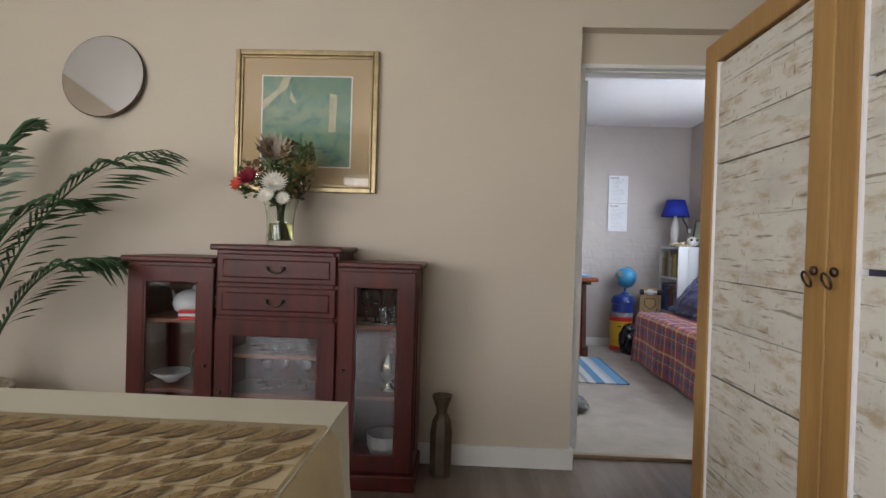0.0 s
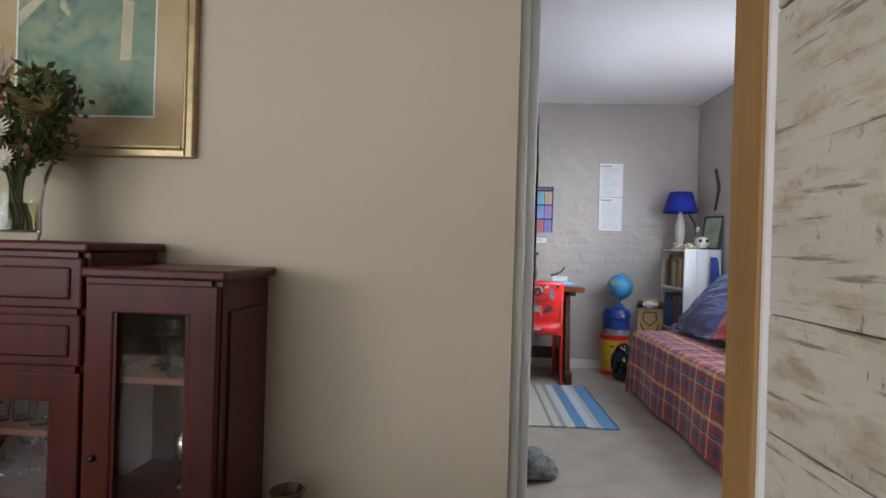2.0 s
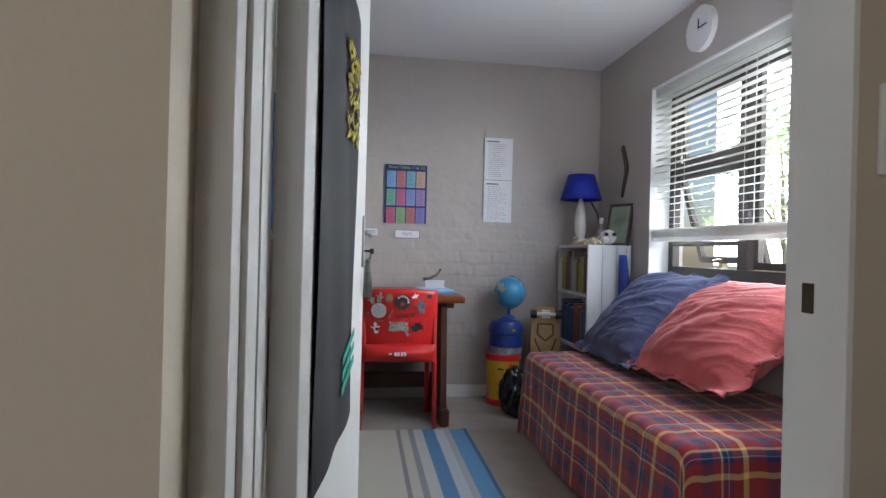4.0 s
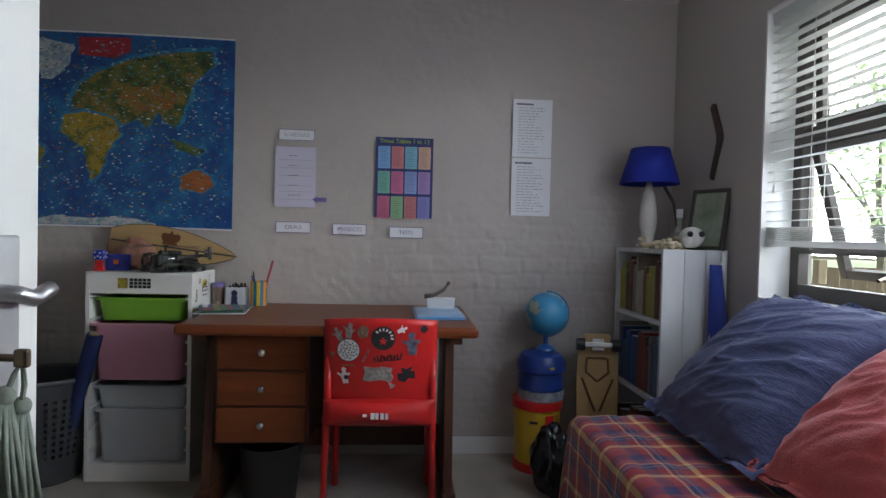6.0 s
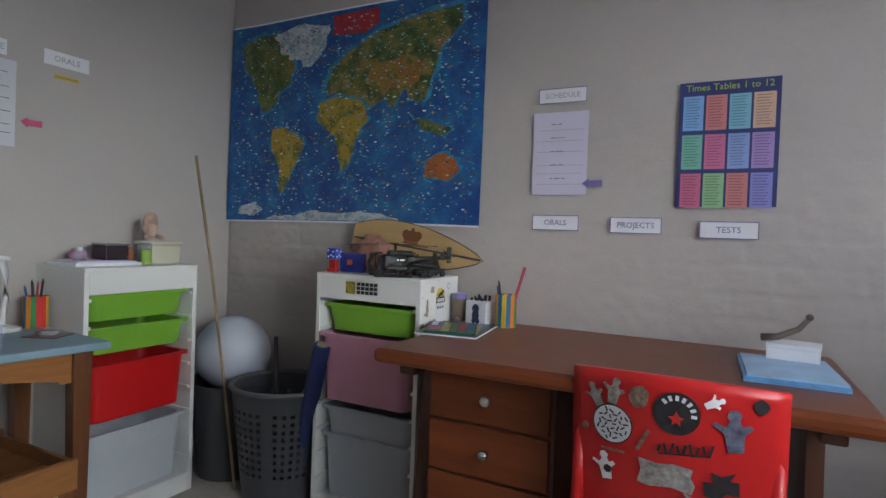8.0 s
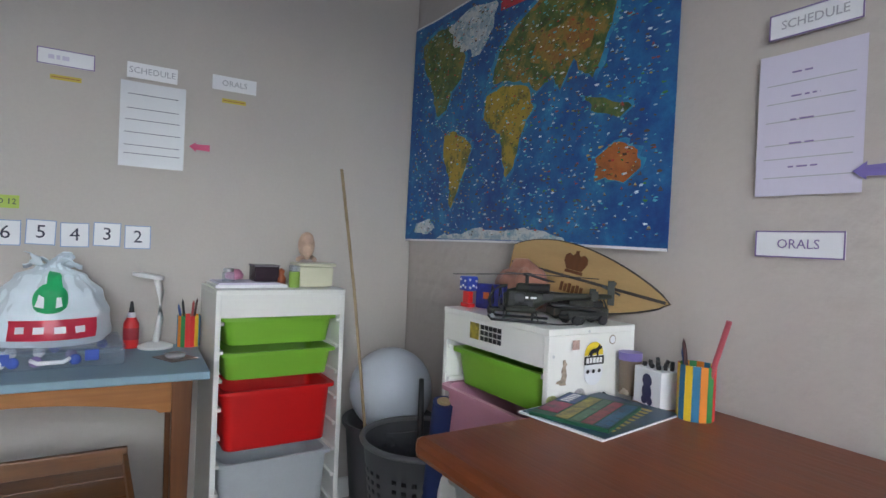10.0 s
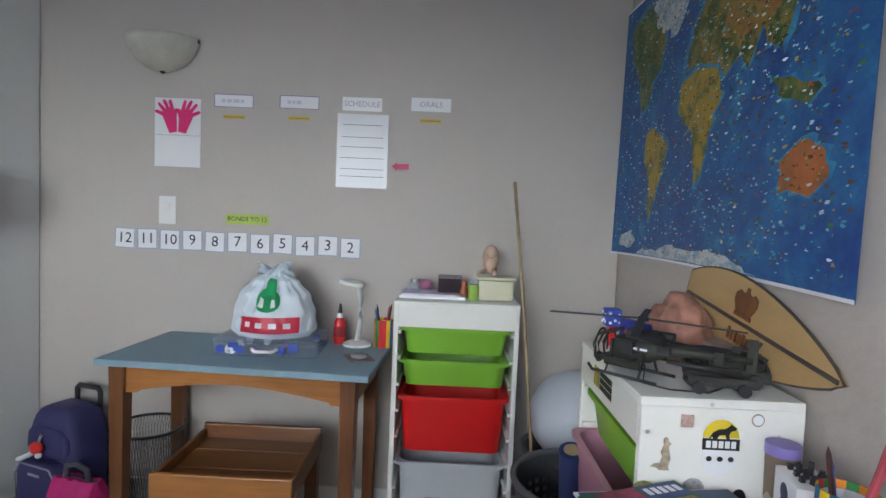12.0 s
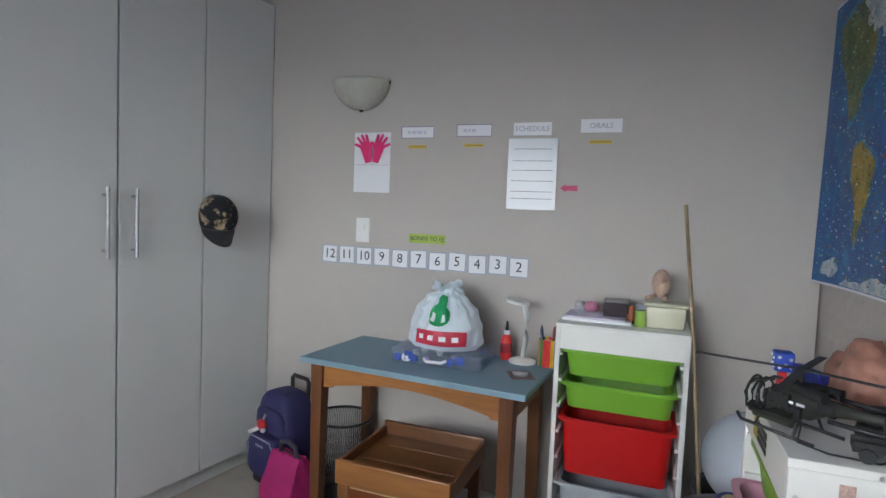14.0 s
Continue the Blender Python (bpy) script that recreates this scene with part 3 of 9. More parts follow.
def tumbler(at):
    bm = lathe(bmesh.new(), [(0, 0), (0.026, 0), (0.031, 0.075), (0.0285, 0.075), (0.024, 0.008), (0, 0.008)], 14)
    return solo("tumbler", bm, CLEAR, "small clear tumbler in the sideboard", "glass", at, group="glasses in the sideboard", smooth=30)
tm = tumbler((0.0, 2.56, 0.694))
for x, y, z in ((0.03, 2.60, 0.694), (0.07, 2.55, 0.694), (-0.025, 2.62, 0.694), (-0.50, 2.58, 0.549), (-0.44, 2.60, 0.549), (-0.37, 2.57, 0.549)):
    copy_thing(tm, pose(x, y, z))
cp_ = thing("coffee_pot", "rounded pewter pot with a domed lid in the sideboard", "pot", (-0.47, 2.60, 0.08))
pewter = mat("dull pewter", (0.40, 0.40, 0.41), 0.3, metal=0.9)
part("pot", lathe(bmesh.new(), [(0, 0), (0.055, 0), (0.058, 0.012), (0.085, 0.05), (0.09, 0.085), (0.07, 0.12), (0.062, 0.13), (0, 0.13)], 24), pewter, cp_, smooth=True)
part("lid", lathe(bmesh.new(), [(0.064, 0.13), (0.05, 0.15), (0.015, 0.165), (0.008, 0.175), (0.012, 0.187), (0, 0.193)], 20), pewter, cp_, smooth=True)
hb = bmesh.new()
tube(hb, [(0.08, 0, 0.06), (0.115, 0, 0.085), (0.135, 0, 0.125)], 0.013, r2=0.007)
part("spout", hb, pewter, cp_, smooth=True)
hb = bmesh.new()
tube(hb, [(-0.07, 0, 0.115), (-0.115, 0, 0.12), (-0.13, 0, 0.08), (-0.085, 0, 0.045)], 0.007)
part("handle", hb, pewter, cp_, smooth=True)
solo("black_pot", lathe(bmesh.new(), [(0, 0), (0.06, 0), (0.075, 0.03), (0.075, 0.13), (0.05, 0.165), (0.02, 0.175), (0.016, 0.195), (0, 0.2)], 22), BLACK, "dark lidded pot on the sideboard's middle shelf", "pot", (-0.82, 2.62, 0.396), smooth=True)
solo("dish", lathe(bmesh.new(), [(0, 0), (0.03, 0), (0.035, 0.01), (0.09, 0.045), (0.087, 0.048), (0.03, 0.016), (0, 0.014)], 24), tpm, "shallow grey china dish on the sideboard's shelf", "dish", (-0.98, 2.60, 0.396), smooth=True)

# round mirror
mir = thing("mirror", "frameless round wall mirror with a dark edge", "mirror")
mir.matrix_world = pose(-1.463, YW - 0.02, 1.839, -6, 0, 0)
turn = pose(0, 0, 0, 90, 0, 0)
disc = bmesh.new()
cyl(disc, (0, -0.012, 0), (0, -0.009, 0), 0.203, seg=64)
mglass = bpy.data.materials.new("mirror silver")
mglass.use_nodes = True
mb = mglass.node_tree.nodes["Principled BSDF"]
mb.inputs["Metallic"].default_value, mb.inputs["Roughness"].default_value, mb.inputs["Base Color"].default_value = 1, 0.04, (0.93, 0.91, 0.90, 1)
part("mirror_glass", disc, mglass, mir, smooth=30)
rim = bmesh.new()
cyl(rim, (0, -0.009, 0), (0, 0.0, 0), 0.207, seg=64)
part("backing", rim, BRASS, mir, "thin dark backing ring", smooth=30)

# framed picture
def art():
    m = mat("green lino print", (0.06, 0.22, 0.15), 0.6, color2=(0.30, 0.36, 0.22), size=5, fine=30)
    n, l = m.node_tree.nodes, m.node_tree.links
    tc = n.new("ShaderNodeTexCoord")
    wave = node(m, "ShaderNodeTexNoise", Scale=24.0, Detail=6.0, Roughness=0.7)
    l.new(tc.outputs["Object"], wave.inputs[0])
    mix = n.new("ShaderNodeMix")
    mix.data_type, mix.inputs["B"].default_value, = "RGBA", (0.05, 0.17, 0.17, 1)
    rm = n.new("ShaderNodeMapRange")
    rm.inputs[1].default_value, rm.inputs[2].default_value, rm.inputs[4].default_value = 0.5, 0.6, 0.8
    base = n["Principled BSDF"].inputs["Base Color"]
    old = base.links[0].from_socket
    l.new(wave.outputs[0], rm.inputs[0]), l.new(rm.outputs[0], mix.inputs["Factor"]), l.new(old, mix.inputs["A"]), l.new(mix.outputs["Result"], base)
    return m


pic = thing("picture", "green abstract print in a gold frame with a tan mount", "picture", (-0.448, YW, 1.64))
GOLD = mat("aged gold leaf", (0.42, 0.33, 0.19), 0.35, metal=0.8, vary=0.2, size=20)
hw, hh = 0.352, 0.345
def rect_frame(a, b, w, y0, y1, bev=0.004):
    return B((-a, y0, -b, -a + w, y1, b), (a - w, y0, -b, a, y1, b), (-a + w, y0, -b, a - w, y1, -b + w), (-a + w, y0, b - w, a - w, y1, b), bev=bev)
part("frame", rect_frame(hw, hh, 0.024, -0.03, 0), GOLD, pic)
part("inner_frame", rect_frame(hw - 0.026, hh - 0.026, 0.012, -0.024, 0), GOLD, pic)
part("mount", B((-hw + 0.02, -0.012, -hh + 0.02, hw - 0.02, -0.006, hh - 0.02)), mat("tan mount card", (0.50, 0.37, 0.21), 0.8, vary=0.05), pic)
part("mount_edge", rect_frame(0.224, 0.224, 0.006, -0.0145, -0.0125, 0), PAPER, pic)
pr = part("print", B((-0.219, -0.014, -0.218, 0.219, -0.0125, 0.218)), art(), pic)
cream = mat("pale print ink", (0.50, 0.48, 0.33), 0.7, vary=0.2, size=20)
shape = bmesh.new()
plate(shape, [(-0.215, 0.05), (-0.15, 0.12), (-0.10, 0.16), (-0.08, 0.215), (-0.12, 0.215), (-0.14, 0.16), (-0.19, 0.12), (-0.215, 0.10)], -0.001, pose(0, -0.0142, 0))
part("pale_shape", shape, cream, pr)
shape = bmesh.new()
plate(shape, [(-0.08, 0.15), (-0.05, 0.09), (-0.06, 0.085), (-0.085, 0.11)], -0.001, pose(0, -0.0142, 0))
part("pale_shape", shape, cream, pr)
shape = bmesh.new()
plate(shape, [(0.11, -0.05), (0.145, -0.05), (0.15, 0.13), (0.115, 0.14)], -0.001, pose(0, -0.0142, 0))
part("pale_shape", shape, cream, pr)
gp = part("picture_glass", B((-hw + 0.03, -0.0195, -hh + 0.03, hw - 0.03, -0.0175, hh - 0.03)), GLASS, pic)
gp.visible_shadow = False


# flowers in a glass vase
def flowers():
    f = thing("vase_of_flowers", "glass vase of mixed red, white and dried flowers", "flower vase", (-0.50, 2.62, 1.033))
    part("vase", lathe(bmesh.new(), [(0, 0), (0.055, 0), (0.062, 0.02), (0.06, 0.08), (0.066, 0.15), (0.085, 0.22), (0.082, 0.22), (0.062, 0.15), (0.055, 0.08), (0.056, 0.025), (0, 0.02)], 12), glass("vase glass", (0.93, 0.97, 0.93)), f, smooth=30)
    part("water", lathe(bmesh.new(), [(0, 0.022), (0.053, 0.027), (0.053, 0.08), (0.054, 0.10), (0, 0.10)], 12), glass("stale vase water", (0.62, 0.60, 0.30)), f, smooth=30)
    rnd = random.Random(3)
    stems, leaf, dry = bmesh.new(), bmesh.new(), bmesh.new()
    for k in range(40):
        a, s = rnd.uniform(0, 6.28), rnd.uniform(0.05, 0.21)
        top = Vector((s * math.cos(a), 0.6 * s * math.sin(a), rnd.uniform(0.27, 0.47) - 0.5 * s * 0.3))
        tube(stems, [(0.03 * math.cos(a + 2), 0.03 * math.sin(a + 2), 0.03), (0.02 * math.cos(a), 0.02 * math.sin(a), 0.18), top], 0.0028, seg=5)
        kind = dry if k % 3 == 0 else leaf
        for j in range(24):
            p = top + Vector((rnd.uniform(-0.03, 0.03), rnd.uniform(-0.03, 0.03), rnd.uniform(-0.06, 0.03)))
            d = Vector((rnd.uniform(-1, 1), rnd.uniform(-1, 0.6), rnd.uniform(-0.2, 1))).normalized() * rnd.uniform(0.02, 0.042)
            n = d.cross(Vector((rnd.uniform(-1, 1), rnd.uniform(-1, 1), 0.3))).normalized() * 0.008
            q = [kind.verts.new(c) for c in (p, p + d * 0.5 + n, p + d, p + d * 0.5 - n)]
            kind.faces.new(q)
    part("stem", stems, mat("green stem", (0.07, 0.12, 0.035), 0.6), f)
    part("foliage", leaf, mat("grey-green leaf", (0.075, 0.10, 0.035), 0.6, vary=0.4, size=30), f)
    part("dried_foliage", dry, mat("dried brown foliage", (0.16, 0.10, 0.04), 0.8, vary=0.4, size=30), f, "brown dried foliage")

    def bloom(at, r, petals, colour, name, flat=0.5, rows=4):
        bm = bmesh.new()
        for row in range(rows):
            rr = r * (1 - row / (rows + 0.5))
            for k in range(petals):
                a = 6.283 * (k + 0.5 * row) / petals
                d, up = Vector((math.cos(a), 0, math.sin(a))), Vector((0, -1, 0))
                side = d.cross(up) * rr * 2.4 / petals
                b, t = Vector((0, -0.002 * row, 0)), d * rr + up * rr * (flat + 0.25 * row)
                v = [bm.verts.new(c) for c in (b, b * 0 + t * 0.55 + side, t, t * 0.55 - side)]
                bm.faces.new(v)
        bmesh.ops.rotate(bm, verts=bm.verts, matrix=Euler((radians(rnd.uniform(-45, -5)), 0, radians(rnd.uniform(-20, 20)))).to_matrix())
        bmesh.ops.translate(bm, verts=bm.verts, vec=at)
        part(name, bm, mat(name, colour, 0.6, vary=0.2, size=40), f, solid=0.001)
    bloom((0.0, -0.10, 0.265), 0.062, 22, (0.80, 0.78, 0.70), "white_chrysanthemum")
    bloom((-0.03, -0.09, 0.215), 0.045, 18, (0.80, 0.78, 0.70), "white_chrysanthemum")
    bloom((0.04, -0.09, 0.205), 0.035, 16, (0.78, 0.76, 0.68), "white_chrysanthemum")
    bloom((-0.11, -0.08, 0.285), 0.05, 12, (0.23, 0.01, 0.03), "dark_red_rose", 0.9, 5)
    bloom((-0.17, -0.07, 0.265), 0.036, 9, (0.55, 0.08, 0.04), "orange_red_flower", 0.7, 3)
    bloom((-0.02, -0.05, 0.38), 0.085, 16, (0.36, 0.30, 0.25), "dried_protea", 1.3, 3)
    bloom((0.14, -0.07, 0.33), 0.06, 12, (0.20, 0.15, 0.05), "dried_protea", 0.8, 4)
flowers()

# tall pottery vase on the floor
fv = lathe(bmesh.new(), [(0, 0), (0.048, 0), (0.052, 0.02), (0.054, 0.20), (0.046, 0.255), (0.026, 0.29), (0.028, 0.31), (0.05, 0.372), (0.046, 0.374), (0.022, 0.31), (0, 0.28)], 8)
solo("floor_vase", fv, mat("brown glazed pottery", (0.11, 0.075, 0.04), 0.4, color2=(0.05, 0.035, 0.022), size=9, bump=0.4), "tall brown glazed pottery vase on the floor", "vase", (0.262, 2.68, -0.012), 20)

# palm in a basket pot
def palm():
    p = thing("potted_palm", "green areca palm with arching fronds in a wicker basket", "plant", (-1.86, 2.42, -0.012))
    wick = mat("pale wicker", (0.42, 0.36, 0.27), 0.8, vary=0.3, size=40, bump=0.9, fine=200)
    part("basket", lathe(bmesh.new(), [(0, 0), (0.17, 0), (0.2, 0.15), (0.215, 0.36), (0.225, 0.37), (0.21, 0.38), (0.195, 0.36), (0.18, 0.3), (0, 0.3)], 28), wick, p, smooth=True)
    bands = bmesh.new()
    for z, r in ((0.31, 0.212), (0.345, 0.216), (0.375, 0.218)):
        tube(bands, [((r + 0.004 * math.sin(14 * a)) * math.cos(a), (r + 0.004 * math.sin(14 * a)) * math.sin(a), z) for a in np.linspace(0, 6.2832, 57)], 0.012, seg=6)
    part("weave_band", bands, wick, p, smooth=True)
    part("soil", lathe(bmesh.new(), [(0, 0.312), (0.1, 0.318), (0.185, 0.31)], 20), mat("potting soil", (0.04, 0.03, 0.02), 0.95, bump=0.8), p)
    rnd = random.Random(11)
    green = mat("dark palm green", (0.035, 0.085, 0.03), 0.45, vary=0.35, size=12)
    ends = [(0.94, -0.05, 1.43), (0.72, 0.02, 0.95), (0.34, -0.28, 1.40), (-0.1, -0.5, 1.4), (-0.5, -0.2, 1.3), (-0.4, 0.2, 1.5), (0.2, 0.15, 1.55), (0.05, -0.6, 0.95), (0.44, 0.1, 1.22)]
    for e in ends:
        end = Vector(e)
        base = Vector((rnd.uniform(-0.06, 0.06), rnd.uniform(-0.06, 0.06), 0.31))
        mid = base.lerp(end, 0.38) + Vector((0, 0, 0.28 + 0.26 * end.z))
        line = [(1 - t) ** 2 * base + 2 * t * (1 - t) * mid + t * t * end for t in (k / 39 for k in range(40))]
        fr = bmesh.new()
        tube(fr, line, 0.009, seg=6, r2=0.002)
        for i in range(10, 40):
            way = (line[min(i + 1, 39)] - line[i - 1]).normalized()
            side = way.cross(Vector((0, 0, 1))).normalized()
            ln = 0.30 * math.sin(math.pi * (0.12 + 0.86 * (i - 10) / 30)) + 0.06
            for sgn in (-1, 1):
                d = (sgn * side * 0.55 + way * 0.85 + Vector((0, 0, rnd.uniform(-0.12, 0.12)))).normalized()
                w = d.cross(Vector((0, 0, 1))).normalized() * 0.006
                pts = [line[i] + d * ln * s + Vector((0, 0, -0.10 * ln * (s * 2) ** 2)) for s in (0, 0.35, 0.7, 1.0)]
                vs = [fr.verts.new(pts[0]), fr.verts.new(pts[1] + w), fr.verts.new(pts[2] + w * 0.8), fr.verts.new(pts[3]), fr.verts.new(pts[2] - w * 0.8), fr.verts.new(pts[1] - w)]
                fr.faces.new(vs)
        part("frond", fr, green, p)
palm()


# dining table under a cloth with a leaf-print runner
def dining_table():
    x0, x1, y0, y1, z = -1.75, 0.100, 0.02, 1.236, 0.730
    t = thing("dining_table", "dining table hidden under a pale cloth", "table", (0, 0, -0.012))
    part("tabletop", B((x0 + 0.02, y0 + 0.02, z - 0.03, x1 - 0.02, y1 - 0.02, z), bev=0.004), OAK, t)
    for lx in (x0 + 0.08, x1 - 0.15):
        for ly in (y0 + 0.08, y1 - 0.15):
            part("leg", B((lx, ly, 0, lx + 0.07, ly + 0.07, z - 0.03), bev=0.004), OAKD, t)
    def drape(nx, ny, x0, x1, y0, y1, z, drop, wave):
        """A cloth over the edges of a table, with soft folds in its hanging sides."""
        def spread(s, length):
            """A fifth of the rows for each hanging side, the rest for the top, so that the edges stay crisp."""
            return (s / 0.2 - 1) * drop if s < 0.2 else length + (s - 0.8) / 0.2 * drop if s > 0.8 else (s - 0.2) / 0.6 * length
        def fn(u, v):
            du, dv = spread(u, x1 - x0), spread(v, y1 - y0)
            ox, oy = max(0, -du, du - (x1 - x0)), max(0, -dv, dv - (y1 - y0))
            x, y = x0 + min(max(du, 0), x1 - x0), y0 + min(max(dv, 0), y1 - y0)
            fold = wave * math.sin(17 * x + 23 * y) * min(1, (ox + oy) * 6)
            ex, ey = (-1 if du < 0 else 1), (-1 if dv < 0 else 1)
            far = min(drop, math.hypot(ox, oy))
            return (x + (ex * (0.012 + 0.10 * ox + fold) if ox > 0 else 0), y + (ey * (0.012 + 0.10 * oy + fold) if oy > 0 else 0), z - far + 0.001 * math.sin(9 * x) * math.sin(11 * y))
        return sheet(bmesh.new(), nx, ny, fn)
    cloth = mat("pale cream tablecloth", (0.52, 0.485, 0.375), 0.85, vary=0.05, size=3, bump=0.3, fine=300)
    solo("tablecloth", drape(70, 50, x0, x1, y0, y1, z - 0.006, 0.22, 0.008), cloth, "pale cream cloth hanging over the dining table", "tablecloth", smooth=40, solid=0.002)
    ry0, ry1, rx1 = 0.14, 1.085, x1 + 0.006
    rz = z - 0.0025
    run = bmesh.new()
    def rfn(u, v):
        d = u / 0.85 * (rx1 - x0) if u < 0.85 else rx1 - x0 + (u - 0.85) / 0.15 * 0.24
        over = max(0, d - (rx1 - x0))
        return (x0 + min(d, rx1 - x0) + (0.024 + 0.10 * over if over else 0), ry0 + v * (ry1 - ry0), rz - over)
    sheet(run, 60, 8, rfn)
    r = thing("table_runner", "beige runner printed with brown leaves, laid on the tablecloth", "table runner")
    part("cloth", run, mat("beige linen", (0.50, 0.40, 0.24), 0.9, vary=0.06, size=5, bump=0.4, fine=300), r, smooth=40, solid=0.002)
    rnd = random.Random(8)
    inks = [mat("brown leaf print", c, 0.85, vary=0.35, size=25, stretch=(3, 1, 1)) for c in ((0.19, 0.12, 0.05), (0.33, 0.23, 0.10))]
    leaves = [bmesh.new(), bmesh.new()]
    for row in range(11):
        for col in range(40):
            cx, cy = x0 + 0.05 + col * 0.0465 + 0.016 * (row % 2), ry0 + 0.06 + row * 0.082
            if cx > rx1 - 0.022:
                continue
            k = (col + row) % 2
            a, ln = radians(rnd.uniform(50, 60)), 0.047
            d, w = Vector((math.cos(a), math.sin(a), 0)), Vector((-math.sin(a), math.cos(a), 0))
            out = [(-1, 0), (-0.6, 0.26), (0, 0.36), (0.55, 0.24), (1, 0), (0.55, -0.24), (0, -0.36), (-0.6, -0.26)]
            c = Vector((cx, cy, rz + 0.0035))
            leaves[k].faces.new([leaves[k].verts.new(c + d * u * ln + w * v * ln) for u, v in out])
            q, up = leaves[1 - k], Vector((0, 0, 0.0008))
            q.faces.new([q.verts.new(c + up + o) for o in (-d * ln - w * 0.0008, d * ln - w * 0.0008, d * ln + w * 0.0008, -d * ln + w * 0.0008)])
            for st in (-0.6, -0.2, 0.2, 0.55):
                p0 = c + d * st * ln + up
                for sg in (-1, 1):
                    q.faces.new([q.verts.new(p0 + o) for o in (sg * w * 0.0008, d * 0.012 + sg * w * 0.012, d * 0.0142 + sg * w * 0.012, d * 0.003 + sg * w * 0.0008)])
    for bm, ink in zip(leaves, inks):
        tagged(part("leaf_print", bm, ink, r), kind="stuff")
    bars = bmesh.new()
    for row in range(1, 11):
        box(bars, x0, ry0 + row * 0.082 + 0.018, rz + 0.002, rx1, ry0 + row * 0.082 + 0.0195, rz + 0.003)
    tagged(part("printed_line", bars, inks[1], r), kind="stuff")
dining_table()

# light switch beside the door, small picture and a dark chest beyond
def switch(at, rz, w=0.07, h=0.115):
    s = thing("light_switch", "white plastic light switch plate on the wall", "light switch", at, rz)
    part("plate", B((-w / 2, -0.009, -h / 2, w / 2, 0, h / 2), bev=0.003), WHITE, s)
    part("rocker", B((-0.012, -0.013, -0.02, 0.012, -0.008, 0.02), bev=0.002), WHITE, s)
switch((1.646, 2.90, 1.192), 0, 0.052, 0.105)
ch = thing("wooden_chest", "dark wooden chest beside the doorway", "chest", (1.995, 2.55, -0.012))
olive = wood("dark olive wood", (0.085, 0.062, 0.036), (0.045, 0.032, 0.02), 0.45, axis=2)
part("body", B((-0.19, -0.2, 0.0, 0.3, 0.25, 0.78), bev=0.006), olive, ch)
part("top", B((-0.2, -0.22, 0.78, 0.32, 0.262, 0.805), bev=0.006), olive, ch)
kb = bmesh.new()
ball(kb, (-0.215, 0.19, 0.58), 0.022)
cyl(kb, (-0.21, 0.19, 0.58), (-0.18, 0.19, 0.58), 0.01)
part("knob", kb, OAKD, ch, "turned wooden knob", smooth=True)
sp = thing("small_picture", "small cream-mounted picture in a thin wooden frame", "picture", (2.12, YW, 1.25))
part("frame", rect_frame(0.22, 0.28, 0.015, -0.02, 0), OAK, sp)
part("mount", B((-0.206, -0.01, -0.266, 0.206, -0.004, 0.266)), PAPER, sp)


# ---- bedroom: door, bed, window dressing ----
def tubs(at, rz, slots, label, stickers):
    """A narrow stepped storage frame with plastic tubs on runners; local: front towards -y, base at z 0."""
    w, d, h, t = 0.46, 0.30, 0.94, 0.018
    f = thing("storage_unit", label, "storage unit", at, rz, group="storage units")
    for x in (-w / 2, w / 2 - t):
        part("side_panel", B((x, -d / 2, 0, x + t, d / 2, h - 0.016), bev=0.002), TROF, f)
    part("top_panel", B((-w / 2, -d / 2 - 0.002, h - 0.016, w / 2, d / 2, h), bev=0.002), TROF, f)
    part("fascia", B((-w / 2 + t, -d / 2, h - 0.095, w / 2 - t, -d / 2 + 0.016, h - 0.016)), TROF, f)
    part("base_panel", B((-w / 2 + t, -d / 2 + 0.003, 0.0, w / 2 - t, d / 2, 0.075)), TROF, f)
    part("back_panel", B((-w / 2 + t, d / 2 - 0.006, 0.075, w / 2 - t, d / 2 - 0.001, h - 0.016)), TROF, f)
    z = 0.135
    while z < h - 0.12:
        for x0, x1 in ((-w / 2 + t, -w / 2 + t + 0.012), (w / 2 - t - 0.012, w / 2 - t)):
            part("runner", B((x0, -d / 2 + 0.004, z, x1, d / 2 - 0.01, z + 0.012), bev=0.002), TROF, f)
        z += 0.0975
    for z_rim, deep, material, colour, out in slots:
        a, n = 0.198, 24
        tub = bmesh.new()
        def ring(hx, hy, z, r, flip=False):
            pts = []
            for cx, cy, s in ((hx - r, hy - r, 0), (-hx + r, hy - r, 1), (-hx + r, -hy + r, 2), (hx - r, -hy + r, 3)):
                for k in range(5):
                    an = math.pi / 2 * (s + k / 4)
                    pts.append(tub.verts.new((cx + r * math.cos(an), cy + r * math.sin(an) - out, z)))
            return pts
        hy = d / 2 - 0.012
        rings = [ring(a - 0.018, hy - 0.022, z_rim - deep, 0.03), ring(a - 0.004, hy - 0.006, z_rim - 0.012, 0.04), ring(a + 0.010, hy + 0.004, z_rim - 0.012, 0.03), ring(a + 0.010, hy + 0.004, z_rim, 0.03), ring(a - 0.008, hy - 0.010, z_rim, 0.04), ring(a - 0.021, hy - 0.025, z_rim - deep + 0.004, 0.03)]
        for p, q in zip(rings, rings[1:]):
            for k in range(len(p)):
                tub.faces.new((p[k], p[(k + 1) % len(p)], q[(k + 1) % len(p)], q[k]))
        tub.faces.new(rings[0]), tub.faces.new(rings[-1])
        part("tub", tub, material, f, colour, smooth=35)
    return f


